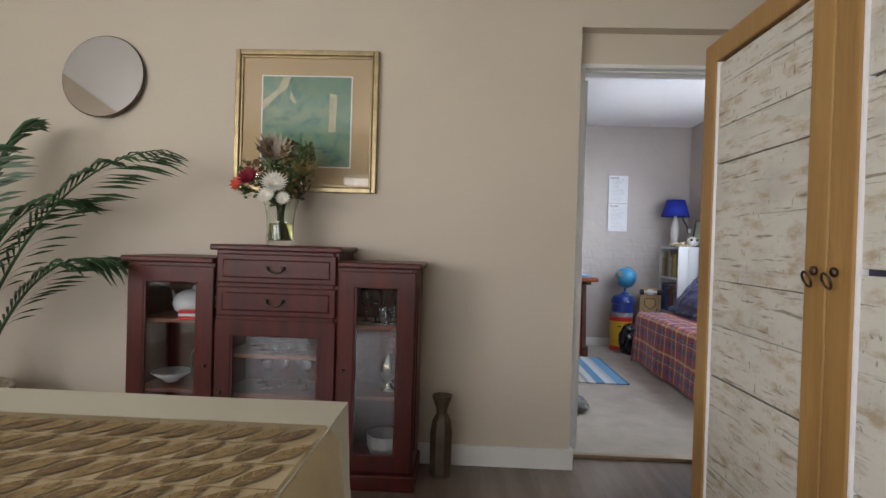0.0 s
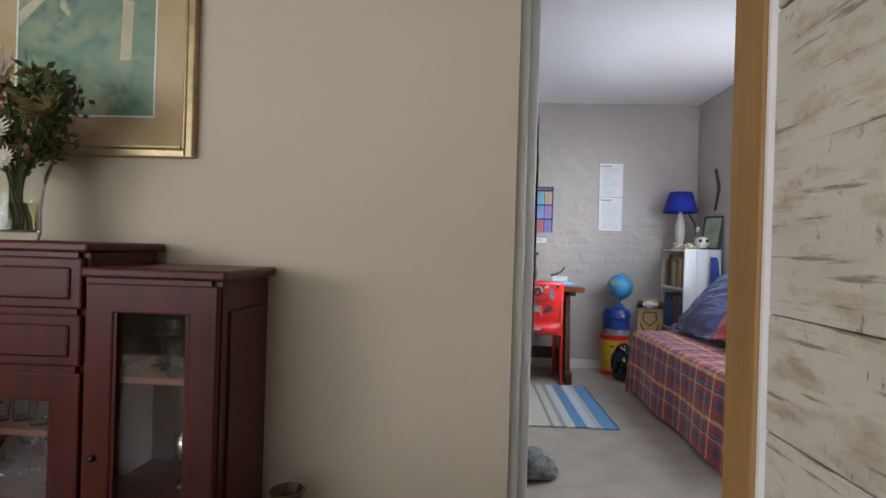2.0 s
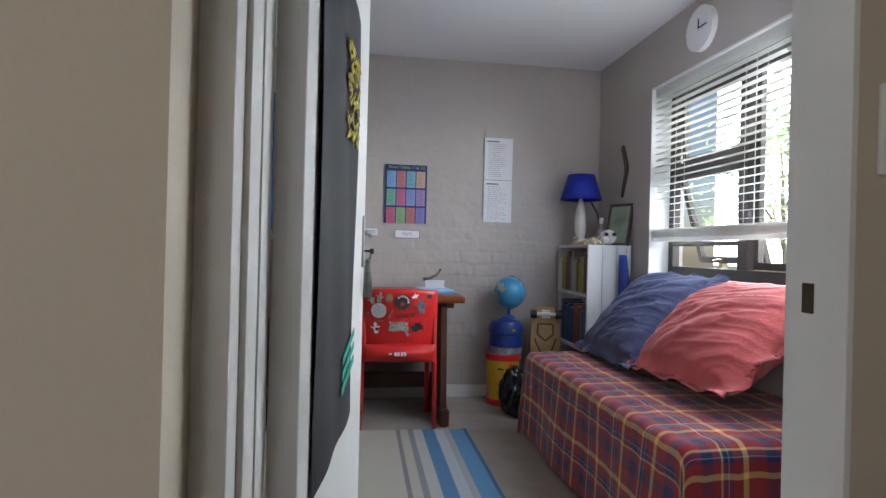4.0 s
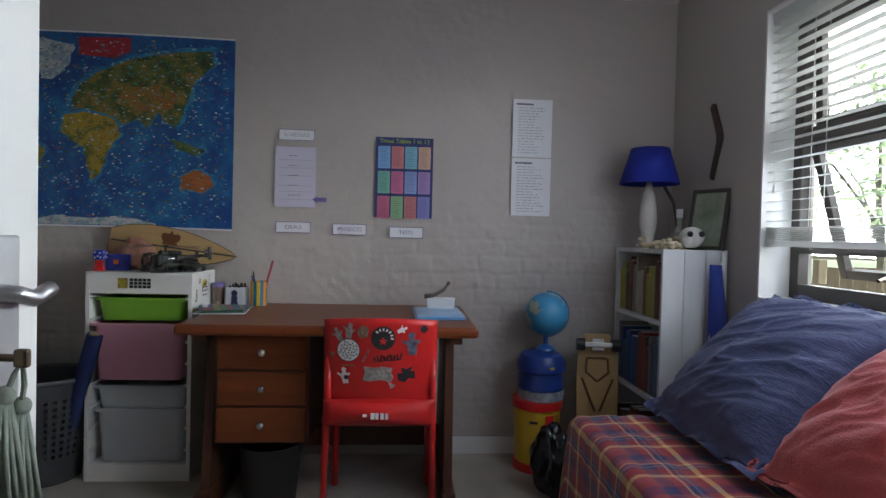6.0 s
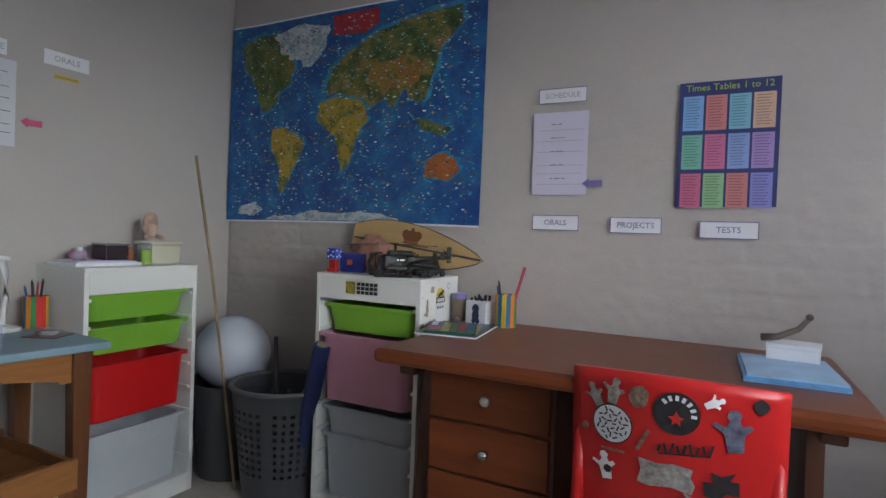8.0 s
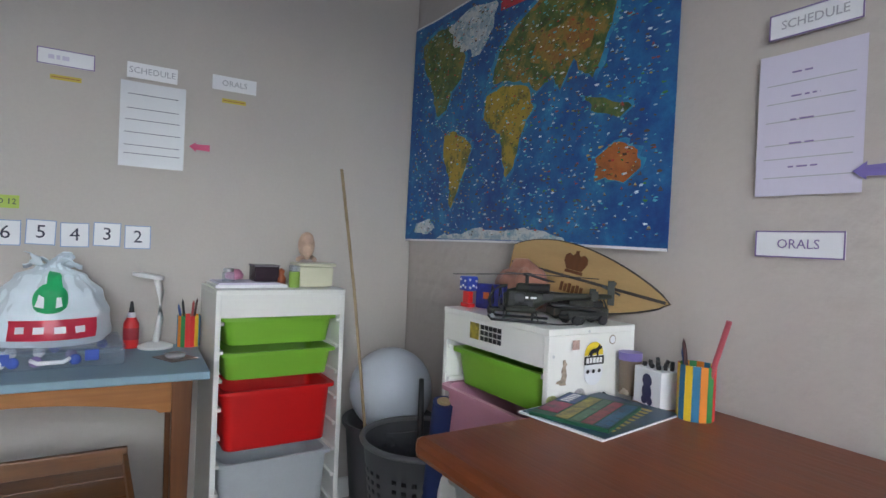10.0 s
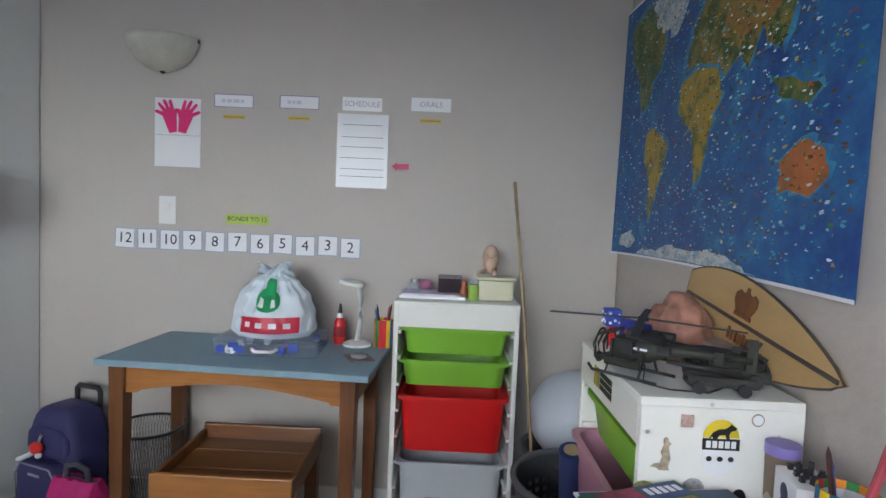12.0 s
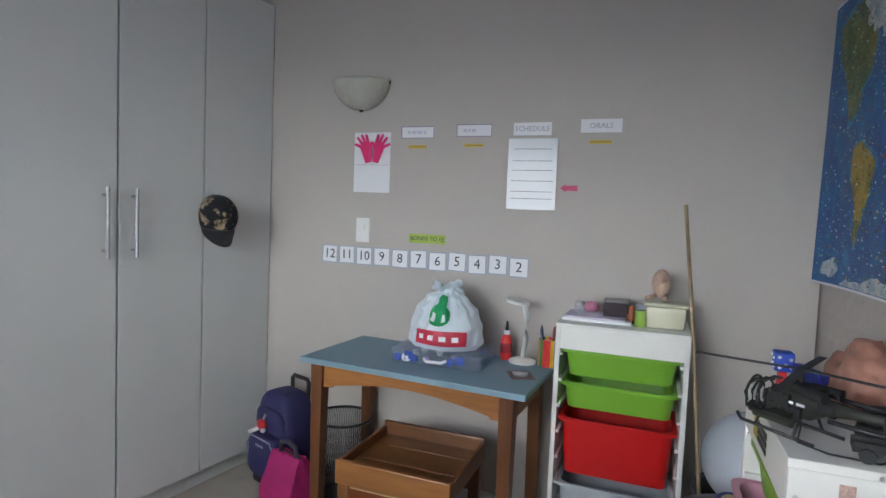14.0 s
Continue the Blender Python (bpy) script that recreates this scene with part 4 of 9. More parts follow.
GREEN = mat("lime green plastic", (0.20, 0.44, 0.04), 0.38, vary=0.05, size=3)
REDT = mat("red tub plastic", (0.60, 0.012, 0.012), 0.38, vary=0.05, size=3)
PINKT = mat("pink tub plastic", (0.60, 0.28, 0.37), 0.4, vary=0.05, size=3)
CLOUDY = mat("milky grey plastic", (0.50, 0.53, 0.56), 0.35, vary=0.06, size=3)
tubs((-0.765, 5.63, 0), 90, ((0.842, 0.098, GREEN, "lime green tub", 0.0), (0.722, 0.098, GREEN, "lime green tub", 0.006), (0.588, 0.212, REDT, "deep red tub", 0.01), (0.335, 0.255, CLOUDY, "milky grey tub", 0.0)), "white storage unit with green, red and clear tubs", False)
tubs((0.17, 6.105, 0), 0, ((0.825, 0.105, GREEN, "lime green tub", 0.0), (0.715, 0.255, PINKT, "pink tub pulled out", 0.035), (0.43, 0.11, CLOUDY, "milky grey tub", 0.0), (0.325, 0.245, CLOUDY, "milky grey tub", 0.0)), "white storage unit with stickers and green, pink, clear tubs", True)


def desk():
    x0, x1, y0, y1, z = 0.475, 1.645, 5.555, 6.275, 0.775
    d = thing("desk", "varnished brown wooden desk with three drawers", "desk", (0, 0, 0))
    part("desktop", B((x0, y0, z - 0.042, x1, y1, z), bev=0.014), DESKW, d)
    for bx in (x0 + 0.06, x1 - 0.11):
        part("batten", B((bx, y0 + 0.05, z - 0.075, bx + 0.05, y1 - 0.03, z - 0.042), bev=0.005), DESKD, d)
    for x in (x0 + 0.08, x1 - 0.12):
        legs = bmesh.new()
        plate(legs, [(y0 + 0.10, 0.10), (y1 - 0.08, 0.10), (y1 - 0.12, z - 0.075), (y0 + 0.16, z - 0.075)], 0.035, Matrix(((0, 1, 0, x), (1, 0, 0, 0), (0, 0, 1, 0), (0, 0, 0, 1))))
        part("leg_panel", legs, DESKD, d)
        part("foot", B((x - 0.012, y0 + 0.04, 0, x + 0.047, y1 - 0.03, 0.10), bev=0.012), DESKD, d)
    part("stretcher", B((x0 + 0.115, y1 - 0.2, 0.12, x1 - 0.12, y1 - 0.17, 0.22), bev=0.004), DESKD, d)
    px0, px1 = x0 + 0.125, x0 + 0.50
    part("pedestal", B((px0, y0 + 0.11, 0.28, px1, y1 - 0.1, z - 0.045), bev=0.003), DESKD, d)
    for k in range(3):
        a = 0.29 + k * 0.147
        dr = part("drawer", B((px0 + 0.012, y0 + 0.096, a, px1 - 0.012, y0 + 0.112, a + 0.137), bev=0.004), DESKW, d)
        kn = lathe(bmesh.new(), [(0, 0), (0.010, 0), (0.007, 0.008), (0.015, 0.018), (0.012, 0.025), (0, 0.027)], 14)
        bmesh.ops.rotate(kn, verts=kn.verts, matrix=Euler((radians(90), 0, 0)).to_matrix())
        bmesh.ops.translate(kn, verts=kn.verts, vec=((px0 + px1) / 2, y0 + 0.097, a + 0.07))
        part("knob", kn, CHROME, dr, "round metal knob", smooth=True)
desk()


def red_chair():
    c = thing("chair", "red plastic chair covered in stickers, tucked at the desk", "chair", (1.262, 5.70, 0))
    def shell(u, v):
        x = (u - 0.5) * (0.435 - 0.006 * v)
        return (x, -0.155 - 0.045 * v + 0.05 * (4 * (u - 0.5) ** 2), 0.45 + 0.368 * v - 0.012 * (2 * u - 1) ** 2 * v)
    part("backrest", sheet(bmesh.new(), 16, 14, shell), RED, c, smooth=True, solid=0.012)
    def seat(u, v):
        return ((u - 0.5) * (0.40 + 0.03 * v), -0.17 + 0.40 * v, 0.452 - 0.018 * math.sin(math.pi * u) * math.sin(math.pi * v))
    part("seat", sheet(bmesh.new(), 14, 12, seat), RED, c, smooth=True, solid=0.014)
    lip = bmesh.new()
    def lipf(u, v):
        return ((u - 0.5) * 0.42, -0.165 - 0.05 * math.sin(math.pi * v) * math.sin(math.pi * u), 0.50 - 0.10 * v)
    part("seat_lip", sheet(lip, 14, 8, lipf), RED, c, smooth=True, solid=0.008)
    for sx in (-1, 1):
        rl = bmesh.new()
        tube(rl, [(sx * 0.200, -0.128, 0.66), (sx * 0.203, -0.130, 0.52), (sx * 0.206, -0.135, 0.42), (sx * 0.214, -0.15, 0.0)], 0.016, seg=8, r2=0.013)
        part("leg", rl, RED, c, smooth=True)
        fl = bmesh.new()
        tube(fl, [(sx * 0.205, 0.2, 0.44), (sx * 0.21, 0.22, 0.0)], 0.017, seg=8)
        part("leg", fl, RED, c, smooth=True)
    part("crossbar", B((-0.20, -0.150, 0.405, 0.20, -0.134, 0.432), bev=0.006), RED, c)
    # stickers on the backrest
    grey = mat("silver sticker", (0.50, 0.48, 0.44), 0.4, color2=(0.14, 0.13, 0.12), size=70, fine=150)
    dark = mat("black sticker", (0.03, 0.028, 0.03), 0.5, vary=0.3, size=60)
    brown = mat("printed sticker", (0.40, 0.30, 0.20), 0.5, color2=(0.10, 0.05, 0.04), size=70, fine=150)
    def lay(outline, x, z, size, m, tilt=0.0, lift=0.0):
        """A flat sticker of any outline following the back's curve."""
        bm = bmesh.new()
        ca, sa = math.cos(tilt), math.sin(tilt)
        vs = []
        for a, b in outline:
            xx, zz = x + size * (a * ca - b * sa), z + size * (a * sa + b * ca)
            u, v = xx / 0.432 + 0.5, (zz - 0.45) / 0.368
            vs.append(bm.verts.new((xx, -0.1645 - lift - 0.045 * v + 0.05 * (4 * (u - 0.5) ** 2), zz)))
        bm.faces.new(vs)
        part("sticker", bm, m, c, solid=0.0008)
    rnd = random.Random(17)
    def ring(n=24, wob=0.0):
        return [((1 + wob * rnd.uniform(-1, 1)) * math.cos(6.2832 * k / n), (1 + wob * rnd.uniform(-1, 1)) * math.sin(6.2832 * k / n)) for k in range(n)]
    bar = lambda w, h: [(-w, -h), (w, -h), (w, h), (-w, h)]
    figure = [(-0.35, -1), (0.3, -1), (0.38, -0.2), (0.75, 0.1), (0.6, 0.3), (0.3, 0.2), (0.22, 0.5), (0.34, 0.75), (0.12, 1.0), (-0.16, 0.96), (-0.28, 0.7), (-0.16, 0.48), (-0.4, 0.2), (-0.8, 0.45), (-0.9, 0.3), (-0.45, -0.1)]
    # white disc filled with black scrollwork
    lay(ring(28), -0.122, 0.692, 0.045, dark)
    lay(ring(28), -0.122, 0.692, 0.042, PAPER, 0, 0.0006)
    for k in range(30):
        r, a = 0.036 * math.sqrt((k + 0.5) / 30), 2.4 * k
        lay(bar(0.0042 + 0.0015 * (k % 2), 0.0016), -0.122 + r * math.cos(a), 0.692 + r * math.sin(a), 1.0, dark, a + 0.9 * (k % 3), 0.0014)
    # black disc with a row of pale letters and a red motif
    lay(ring(28), 0.010, 0.742, 0.046, dark)
    for k in range(7):
        a = 2.35 - 0.40 * k
        lay(bar(0.0034, 0.0055), 0.010 + 0.034 * math.cos(a), 0.742 + 0.034 * math.sin(a), 1.0, PAPER, a - 1.57, 0.0008)
    lay([(-0.9, 0.1), (-0.3, 0.25), (0, 0.9), (0.3, 0.25), (0.9, 0.1), (0.4, -0.2), (0.5, -0.9), (0, -0.45), (-0.5, -0.9), (-0.4, -0.2)], 0.010, 0.732, 0.018, RED, 0, 0.0008)
    # little silver figures, a gold nugget, a blue-black figure
    lay(figure, -0.162, 0.752, 0.027, grey, 0.5)
    lay(figure, -0.118, 0.768, 0.030, grey, -0.15)
    lay(ring(10, 0.18), -0.066, 0.765, 0.024, brown)
    lay(figure, 0.120, 0.720, 0.045, mat("blue-black sticker", (0.05, 0.05, 0.09), 0.4, color2=(0.20, 0.22, 0.28), size=60, fine=140), 0.1)
    # dark scrawled lettering as plain strokes
    for k in range(9):
        lay(bar(0.0028, 0.008 + 0.003 * (k % 3)), -0.022 + 0.0125 * k, 0.662 + 0.0012 * k, 1.0, dark, -0.25 + 0.5 * (k % 2))
    lay(bar(0.050, 0.0016), 0.026, 0.655, 1.0, dark, 0.1)
    lay([(-1, -0.42), (-0.6, -0.5), (0.2, -0.4), (0.9, -0.55), (1, -0.2), (0.85, 0.1), (0.95, 0.38), (0.3, 0.5), (-0.3, 0.42), (-0.95, 0.52), (-0.85, 0.1)], -0.008, 0.602, 0.058, grey, 0.02)
    lay(figure, -0.136, 0.592, 0.032, PAPER, 0.2)
    lay(ring(7, 0.1), -0.13, 0.585, 0.010, dark, 0, 0.0008)
    lay([(-1, -0.6), (-0.3, -0.9), (0.2, -0.5), (0.9, -0.7), (1, 0.2), (0.5, 0.3), (0.9, 0.8), (0.1, 0.6), (-0.5, 0.9), (-0.4, 0.2), (-1, 0.3)], 0.100, 0.600, 0.034, dark, 0.15)
    lay([(-1, 0.5), (1, 0.1), (0.2, -0.9), (-0.2, -0.2)], 0.042, 0.560, 0.018, grey, -0.3)
    lay(bar(0.004, 0.026), -0.055, 0.672, 1.0, brown, -0.45)
    lay(bar(0.026, 0.0028), -0.120, 0.632, 1.0, brown, 0.02)
    lay(figure, 0.082, 0.775, 0.020, PAPER, -1.1)
    lay(ring(8, 0.15), 0.165, 0.775, 0.015, dark)
    lay(ring(8, 0.1), -0.185, 0.672, 0.009, brown)
    lab = bmesh.new()
    for k, wv in enumerate((0.018, 0.014, 0.016, 0.014)):
        box(lab, -0.03 + k * 0.018, -0.229, 0.443, -0.03 + k * 0.018 + wv * 0.8, -0.218, 0.463)
    box(lab, -0.06, -0.224, 0.45, -0.045, -0.215, 0.458)
    part("printed_mark", lab, PAPER, c, "white printed mark")
red_chair()


# bed with a plaid cover
def plaid():
    m = mat("plaid cotton", (0.3, 0.05, 0.06), 0.9, bump=0.5, fine=300, sheen=0.3)
    n, l = m.node_tree.nodes, m.node_tree.links
    uv = n.new("ShaderNodeTexCoord")
    sp = n.new("ShaderNodeSeparateXYZ")
    l.new(uv.outputs["UV"], sp.inputs[0])
    outs = []
    for axis in (0, 1):
        fr = n.new("ShaderNodeMath")
        fr.operation = "FRACT"
        sc = n.new("ShaderNodeMath")
        sc.operation = "MULTIPLY"
        sc.inputs[1].default_value = 1 / 0.22
        l.new(sp.outputs[axis], sc.inputs[0]), l.new(sc.outputs[0], fr.inputs[0])
        rp = n.new("ShaderNodeValToRGB")
        cr = rp.color_ramp
        cr.interpolation = "CONSTANT"
        bands = ((0.0, (0.022, 0.022, 0.11)), (0.18, (0.34, 0.014, 0.022)), (0.46, (0.85, 0.62, 0.22)), (0.54, (0.34, 0.014, 0.022)), (0.69, (0.022, 0.022, 0.11)), (0.755, (0.20, 0.42, 0.50)), (0.772, (0.022, 0.022, 0.11)), (0.85, (0.78, 0.54, 0.26)), (0.885, (0.34, 0.014, 0.022)))
        cr.elements[0].color, cr.elements[0].position = (*bands[0][1], 1), 0
        cr.elements[1].color, cr.elements[1].position = (*bands[1][1], 1), bands[1][0]
        for p, c in bands[2:]:
            cr.elements.new(p).color = (*c, 1)
        l.new(fr.outputs[0], rp.inputs[0])
        outs.append(rp.outputs[0])
    mix = n.new("ShaderNodeMix")
    mix.data_type = "RGBA"
    mix.inputs["Factor"].default_value = 0.5
    l.new(outs[0], mix.inputs["A"]), l.new(outs[1], mix.inputs["B"])
    l.new(mix.outputs["Result"], n["Principled BSDF"].inputs["Base Color"])
    return m


def cushion_sheet(w, d, puff, seed, nu=30, nv=30, ruffle=0.0, wrinkle=0.012):
    """A pillow: two bulged faces meeting in a flat flange, with creases."""
    bm = bmesh.new()
    rnd = random.Random(seed)
    off = Vector((rnd.uniform(0, 50), rnd.uniform(0, 50), 0))
    for side in (1, -1):
        def fn(u, v):
            x, y = (u - 0.5) * w, (v - 0.5) * d
            a, b = 1 - (2 * u - 1) ** 6, 1 - (2 * v - 1) ** 6
            e = max(0.0, min(1, min(u, 1 - u, v, 1 - v) / 0.07 - 0.45))
            k = max(a * b, 0) ** 0.6 * (0.15 + 0.85 * (1 - (2 * u - 1) ** 2) ** 0.6 * (1 - (2 * v - 1) ** 2) ** 0.6) * min(1, e)
            fold = noise.noise(Vector((2.2 * u + 1.5 * v, 9 * v - 6 * u, side)) + off)
            crease = (1 - abs(noise.noise(Vector((2.6 * u + 2 * v, 13 * v - 8 * u, 2 + side)) + off)) * 3.0)
            cr = fold * wrinkle * 1.2 + max(0, crease) ** 3 * wrinkle * 0.5 + noise.noise(Vector((17 * u, 17 * v, 3)) + off) * wrinkle * 0.12
            edge = min(u, 1 - u, v, 1 - v)
            rf = ruffle * (math.sin(19 * u + 3) + math.sin(23 * v + 1)) * max(0, 1 - edge / 0.07)
            pull = 1 - 0.06 * (1 - abs(2 * v - 1)) * 0 - 0.05 * k
            return (x * pull, y * pull, side * (puff * k + 0.002) + cr * (0.3 + k) + rf)
        sheet(bm, nu, nv, fn)
    bmesh.ops.remove_doubles(bm, verts=bm.verts, dist=0.0045)
    return bm


def bed():
    x0, x1, y0, y1, z = 1.985, 2.745, 3.86, 5.46, 0.475
    b = thing("bed", "single bed under a red, blue and yellow plaid cover", "bed", (0, 0, 0))
    part("base", B((x0 + 0.05, y0 + 0.06, 0.06, x1 - 0.01, y1 - 0.04, 0.30), bev=0.01), mat("dark bed base cloth", (0.03, 0.028, 0.03), 0.9), b)
    part("mattress", B((x0 + 0.02, y0 + 0.02, 0.30, x1, y1 - 0.015, z - 0.012), bev=0.04), mat("pale mattress ticking", (0.5, 0.48, 0.45), 0.9), b)
    for lx in (x0 + 0.08, x1 - 0.1):
        for ly in (y0 + 0.1, y1 - 0.12):
            part("leg", B((lx, ly, 0, lx + 0.05, ly + 0.05, 0.06)), DARK, b)
    drop, dx, dy = 0.43, x1 - x0, y1 - y0
    def place(s, t):
        """s across from the window side, t along; the cover rolls over the room-side edge and both ends."""
        r = 0.045
        ox, oy = max(0, s - (dx - r)), max(0, -t + r, t - (dy - r))
        x = x1 - min(s, dx - r)
        y = y0 + min(max(t, r), dy - r)
        ang, ang2 = min(ox / r, math.pi / 2), min(oy / r, math.pi / 2)
        fall = max(0, ox - r * math.pi / 2) + max(0, oy - r * math.pi / 2)
        x -= r * math.sin(ang)
        y += (-1 if t < r else 1) * r * math.sin(ang2)
        zz = z - r * (1 - math.cos(ang)) - r * (1 - math.cos(ang2)) - min(fall, drop)
        quilt = 0.006 * abs(math.sin(s * math.pi / 0.115)) * abs(math.sin(t * math.pi / 0.115))
        sag = 0.012 * math.sin(8 * t) * min(1, fall * 4)
        flare = 0.05 * fall
        return (x - (sag + flare if ox > 0 else 0) - (0.004 if ox else 0), y + ((-1 if t < r else 1) * (flare + 0.01 * math.sin(9 * s)) if oy > 0 else 0), zz + quilt + 0.004 * noise.noise(Vector((6 * s, 5 * t, 1))))
    W, L0, L1 = dx + 0.43, -0.40, dy + 0.30
    cover = sheet(bmesh.new(), 110, 190, lambda u, v: place(u * W, L0 + v * (L1 - L0)), lambda u, v: (u * W, v * (L1 - L0)))
    part("bed_cover", cover, plaid(), b, "quilted plaid bed cover", smooth=True)
bed()

DENIM = mat("crinkled navy cotton", (0.075, 0.09, 0.20), 0.85, vary=0.2, size=14, bump=1.0, fine=70, sheen=0.2, stretch=(1, 5, 1))
CORAL = mat("coral red cotton", (0.64, 0.12, 0.12), 0.8, vary=0.1, size=6, bump=0.5, fine=160, sheen=0.3)
bp = solo("blue_pillow", cushion_sheet(0.66, 0.66, 0.12, 2, 90, 90, ruffle=0.018, wrinkle=0.015), DENIM, "large crinkled navy pillow leaning against the window", "pillow", smooth=True)
bp.matrix_world = pose(2.515, 5.104, 0.728) @ pose(0, 0, 0, 43.5, 0, -89.6)
rp_ = solo("red_pillow", cushion_sheet(0.70, 0.62, 0.155, 5, 90, 90, ruffle=0.018, wrinkle=0.014), CORAL, "large coral red pillow with ruffled corners on the bed", "pillow", smooth=True)
rp_.matrix_world = pose(2.535, 4.481, 0.722, 0, -61.7, 0) @ pose(0, 0, 0, -23, 0, -87.7)


# venetian blind
def blind():
    b = thing("venetian_blind", "white slatted blind drawn two thirds down, slats open", "blind", (2.80, 0, 0))
    BL = mat("white blind slat", (0.82, 0.82, 0.80), 0.5, vary=0.03)
    bn, bl_ = BL.node_tree.nodes, BL.node_tree.links
    tl, ms = bn.new("ShaderNodeBsdfTranslucent"), bn.new("ShaderNodeMixShader")
    tl.inputs[0].default_value, ms.inputs[0].default_value = (0.82, 0.82, 0.80, 1), 0.55
    bl_.new(bn["Principled BSDF"].outputs[0], ms.inputs[1]), bl_.new(tl.outputs[0], ms.inputs[2]), bl_.new(ms.outputs[0], bn["Material Output"].inputs[0])
    ya, yb = WY0 + 0.0, WY1 - 0.012
    part("head_rail", B((-0.025, ya, 1.995, 0.03, yb, 2.043), bev=0.003), BL, b)
    n = 20
    sl = None
    for k in range(n):
        z = 1.225 + k * 0.039
        if sl is None:
            bm = bmesh.new()
            box(bm, -0.024, ya, -0.0012, 0.024, yb, 0.0012)
            for v in bm.verts:
                v.co.z += 0.10 * v.co.x
            sl = part("slat", bm, BL, b)
            sl.location = (0, 0, z)
        else:
            s2 = new("slat", sl.data)
            s2.parent, s2.location = b, (0, 0, z)
    st = bmesh.new()
    for k in range(7):
        box(st, -0.025, ya, 1.150 + k * 0.0075, 0.025, yb, 1.1545 + k * 0.0075)
    part("stacked_slats", st, BL, b)
    part("bottom_rail", B((-0.026, ya, 1.125, 0.026, yb, 1.148), bev=0.003), BL, b)
    for y in (5.28, 4.70, 4.63, 4.0):
        cd = bmesh.new()
        for x in (-0.027, 0.027):
            cyl(cd, (x, y, 1.14), (x, y, 2.0), 0.0012, seg=5)
        part("ladder_cord", cd, BL, b)
    tg = bmesh.new()
    cyl(tg, (-0.03, 5.47, 1.36), (-0.03, 5.47, 2.0), 0.0012, seg=5)
    lathe(tg, [(0, 0), (0.007, 0.004), (0.005, 0.03), (0, 0.035)], 8, (-0.03, 5.47, 1.33))
    part("pull_cord", tg, BL, b)
blind()


# striped rug
def rug():
    m = mat("striped cotton rug", (0.6, 0.57, 0.5), 0.95, bump=0.8, fine=250)
    n, l = m.node_tree.nodes, m.node_tree.links
    tc, sp, rp = n.new("ShaderNodeTexCoord"), n.new("ShaderNodeSeparateXYZ"), n.new("ShaderNodeValToRGB")
    l.new(tc.outputs["Object"], sp.inputs[0])
    rg = n.new("ShaderNodeMapRange")
    rg.inputs[1].default_value, rg.inputs[2].default_value = 0.98, 1.66
    l.new(sp.outputs[0], rg.inputs[0]), l.new(rg.outputs[0], rp.inputs[0])
    cr = rp.color_ramp
    cr.interpolation = "CONSTANT"
    bands = ((0.0, (0.55, 0.52, 0.44)), (0.40, (0.27, 0.27, 0.26)), (0.43, (0.55, 0.52, 0.44)), (0.50, (0.30, 0.31, 0.33)), (0.54, (0.55, 0.55, 0.52)), (0.62, (0.12, 0.27, 0.45)), (0.72, (0.50, 0.55, 0.58)), (0.80, (0.42, 0.42, 0.42)), (0.85, (0.13, 0.30, 0.50)), (0.97, (0.06, 0.15, 0.28)))
    cr.elements[0].color, cr.elements[1].position, cr.elements[1].color = (*bands[0][1], 1), bands[1][0], (*bands[1][1], 1)
    for p, c in bands[2:]:
        cr.elements.new(p).color = (*c, 1)
    l.new(rp.outputs[0], n["Principled BSDF"].inputs["Base Color"])
    bm = sheet(bmesh.new(), 24, 34, lambda u, v: (0.98 + 0.68 * u, 4.51 + 1.03 * v, 0.007 + 0.003 * noise.noise(Vector((5 * u, 6 * v, 0)))))
    solo("rug", bm, m, "flat cotton rug with cream, grey and blue stripes", "rug", solid=0.008)
rug()


# the open door
def door():
    d = tagged(thing("door_1", "white panelled bedroom door standing open, posters on it", "door", (0.945, 3.066, 0), 84.3), kind="structure")
    part("leaf", B((0.0, -0.02, 0.008, 0.80, 0.02, 1.94), bev=0.002), WHITE, d)
    plate_m = mat("satin steel", (0.45, 0.45, 0.46), 0.35, metal=0.9)
    for s in (-1, 1):
        hp = part("handle_plate", B((0.650, s * 0.02, 0.992, 0.690, s * 0.025, 1.125), bev=0.002), plate_m, d)
        lv = bmesh.new()
        tube(lv, [(0.668, s * 0.022, 1.082), (0.668, s * 0.033, 1.082), (0.673, s * 0.037, 1.081), (0.688, s * 0.038, 1.076), (0.700, s * 0.037, 1.080), (0.707, s * 0.037, 1.083)], 0.0065, seg=8)
        lh = part("lever_handle", lv, plate_m, d, "curved steel lever", smooth=True)
        hp.location.x = lh.location.x = 0.085
    ky = bmesh.new()
    cyl(ky, (0.668, -0.02, 1.034), (0.668, -0.040, 1.034), 0.003)
    part("key", ky, BRASS, d).location.x = 0.085
    part("key_bow", B((0.665, -0.050, 1.027, 0.671, -0.039, 1.041), bev=0.002), BRASS, d).location.x = 0.085
    for z in (0.25, 1.0, 1.75):
        hg = bmesh.new()
        cyl(hg, (0.0, 0.024, z - 0.05), (0.0, 0.024, z + 0.05), 0.006, seg=8)
        part("hinge", hg, CHROME, d)
    return d
door()
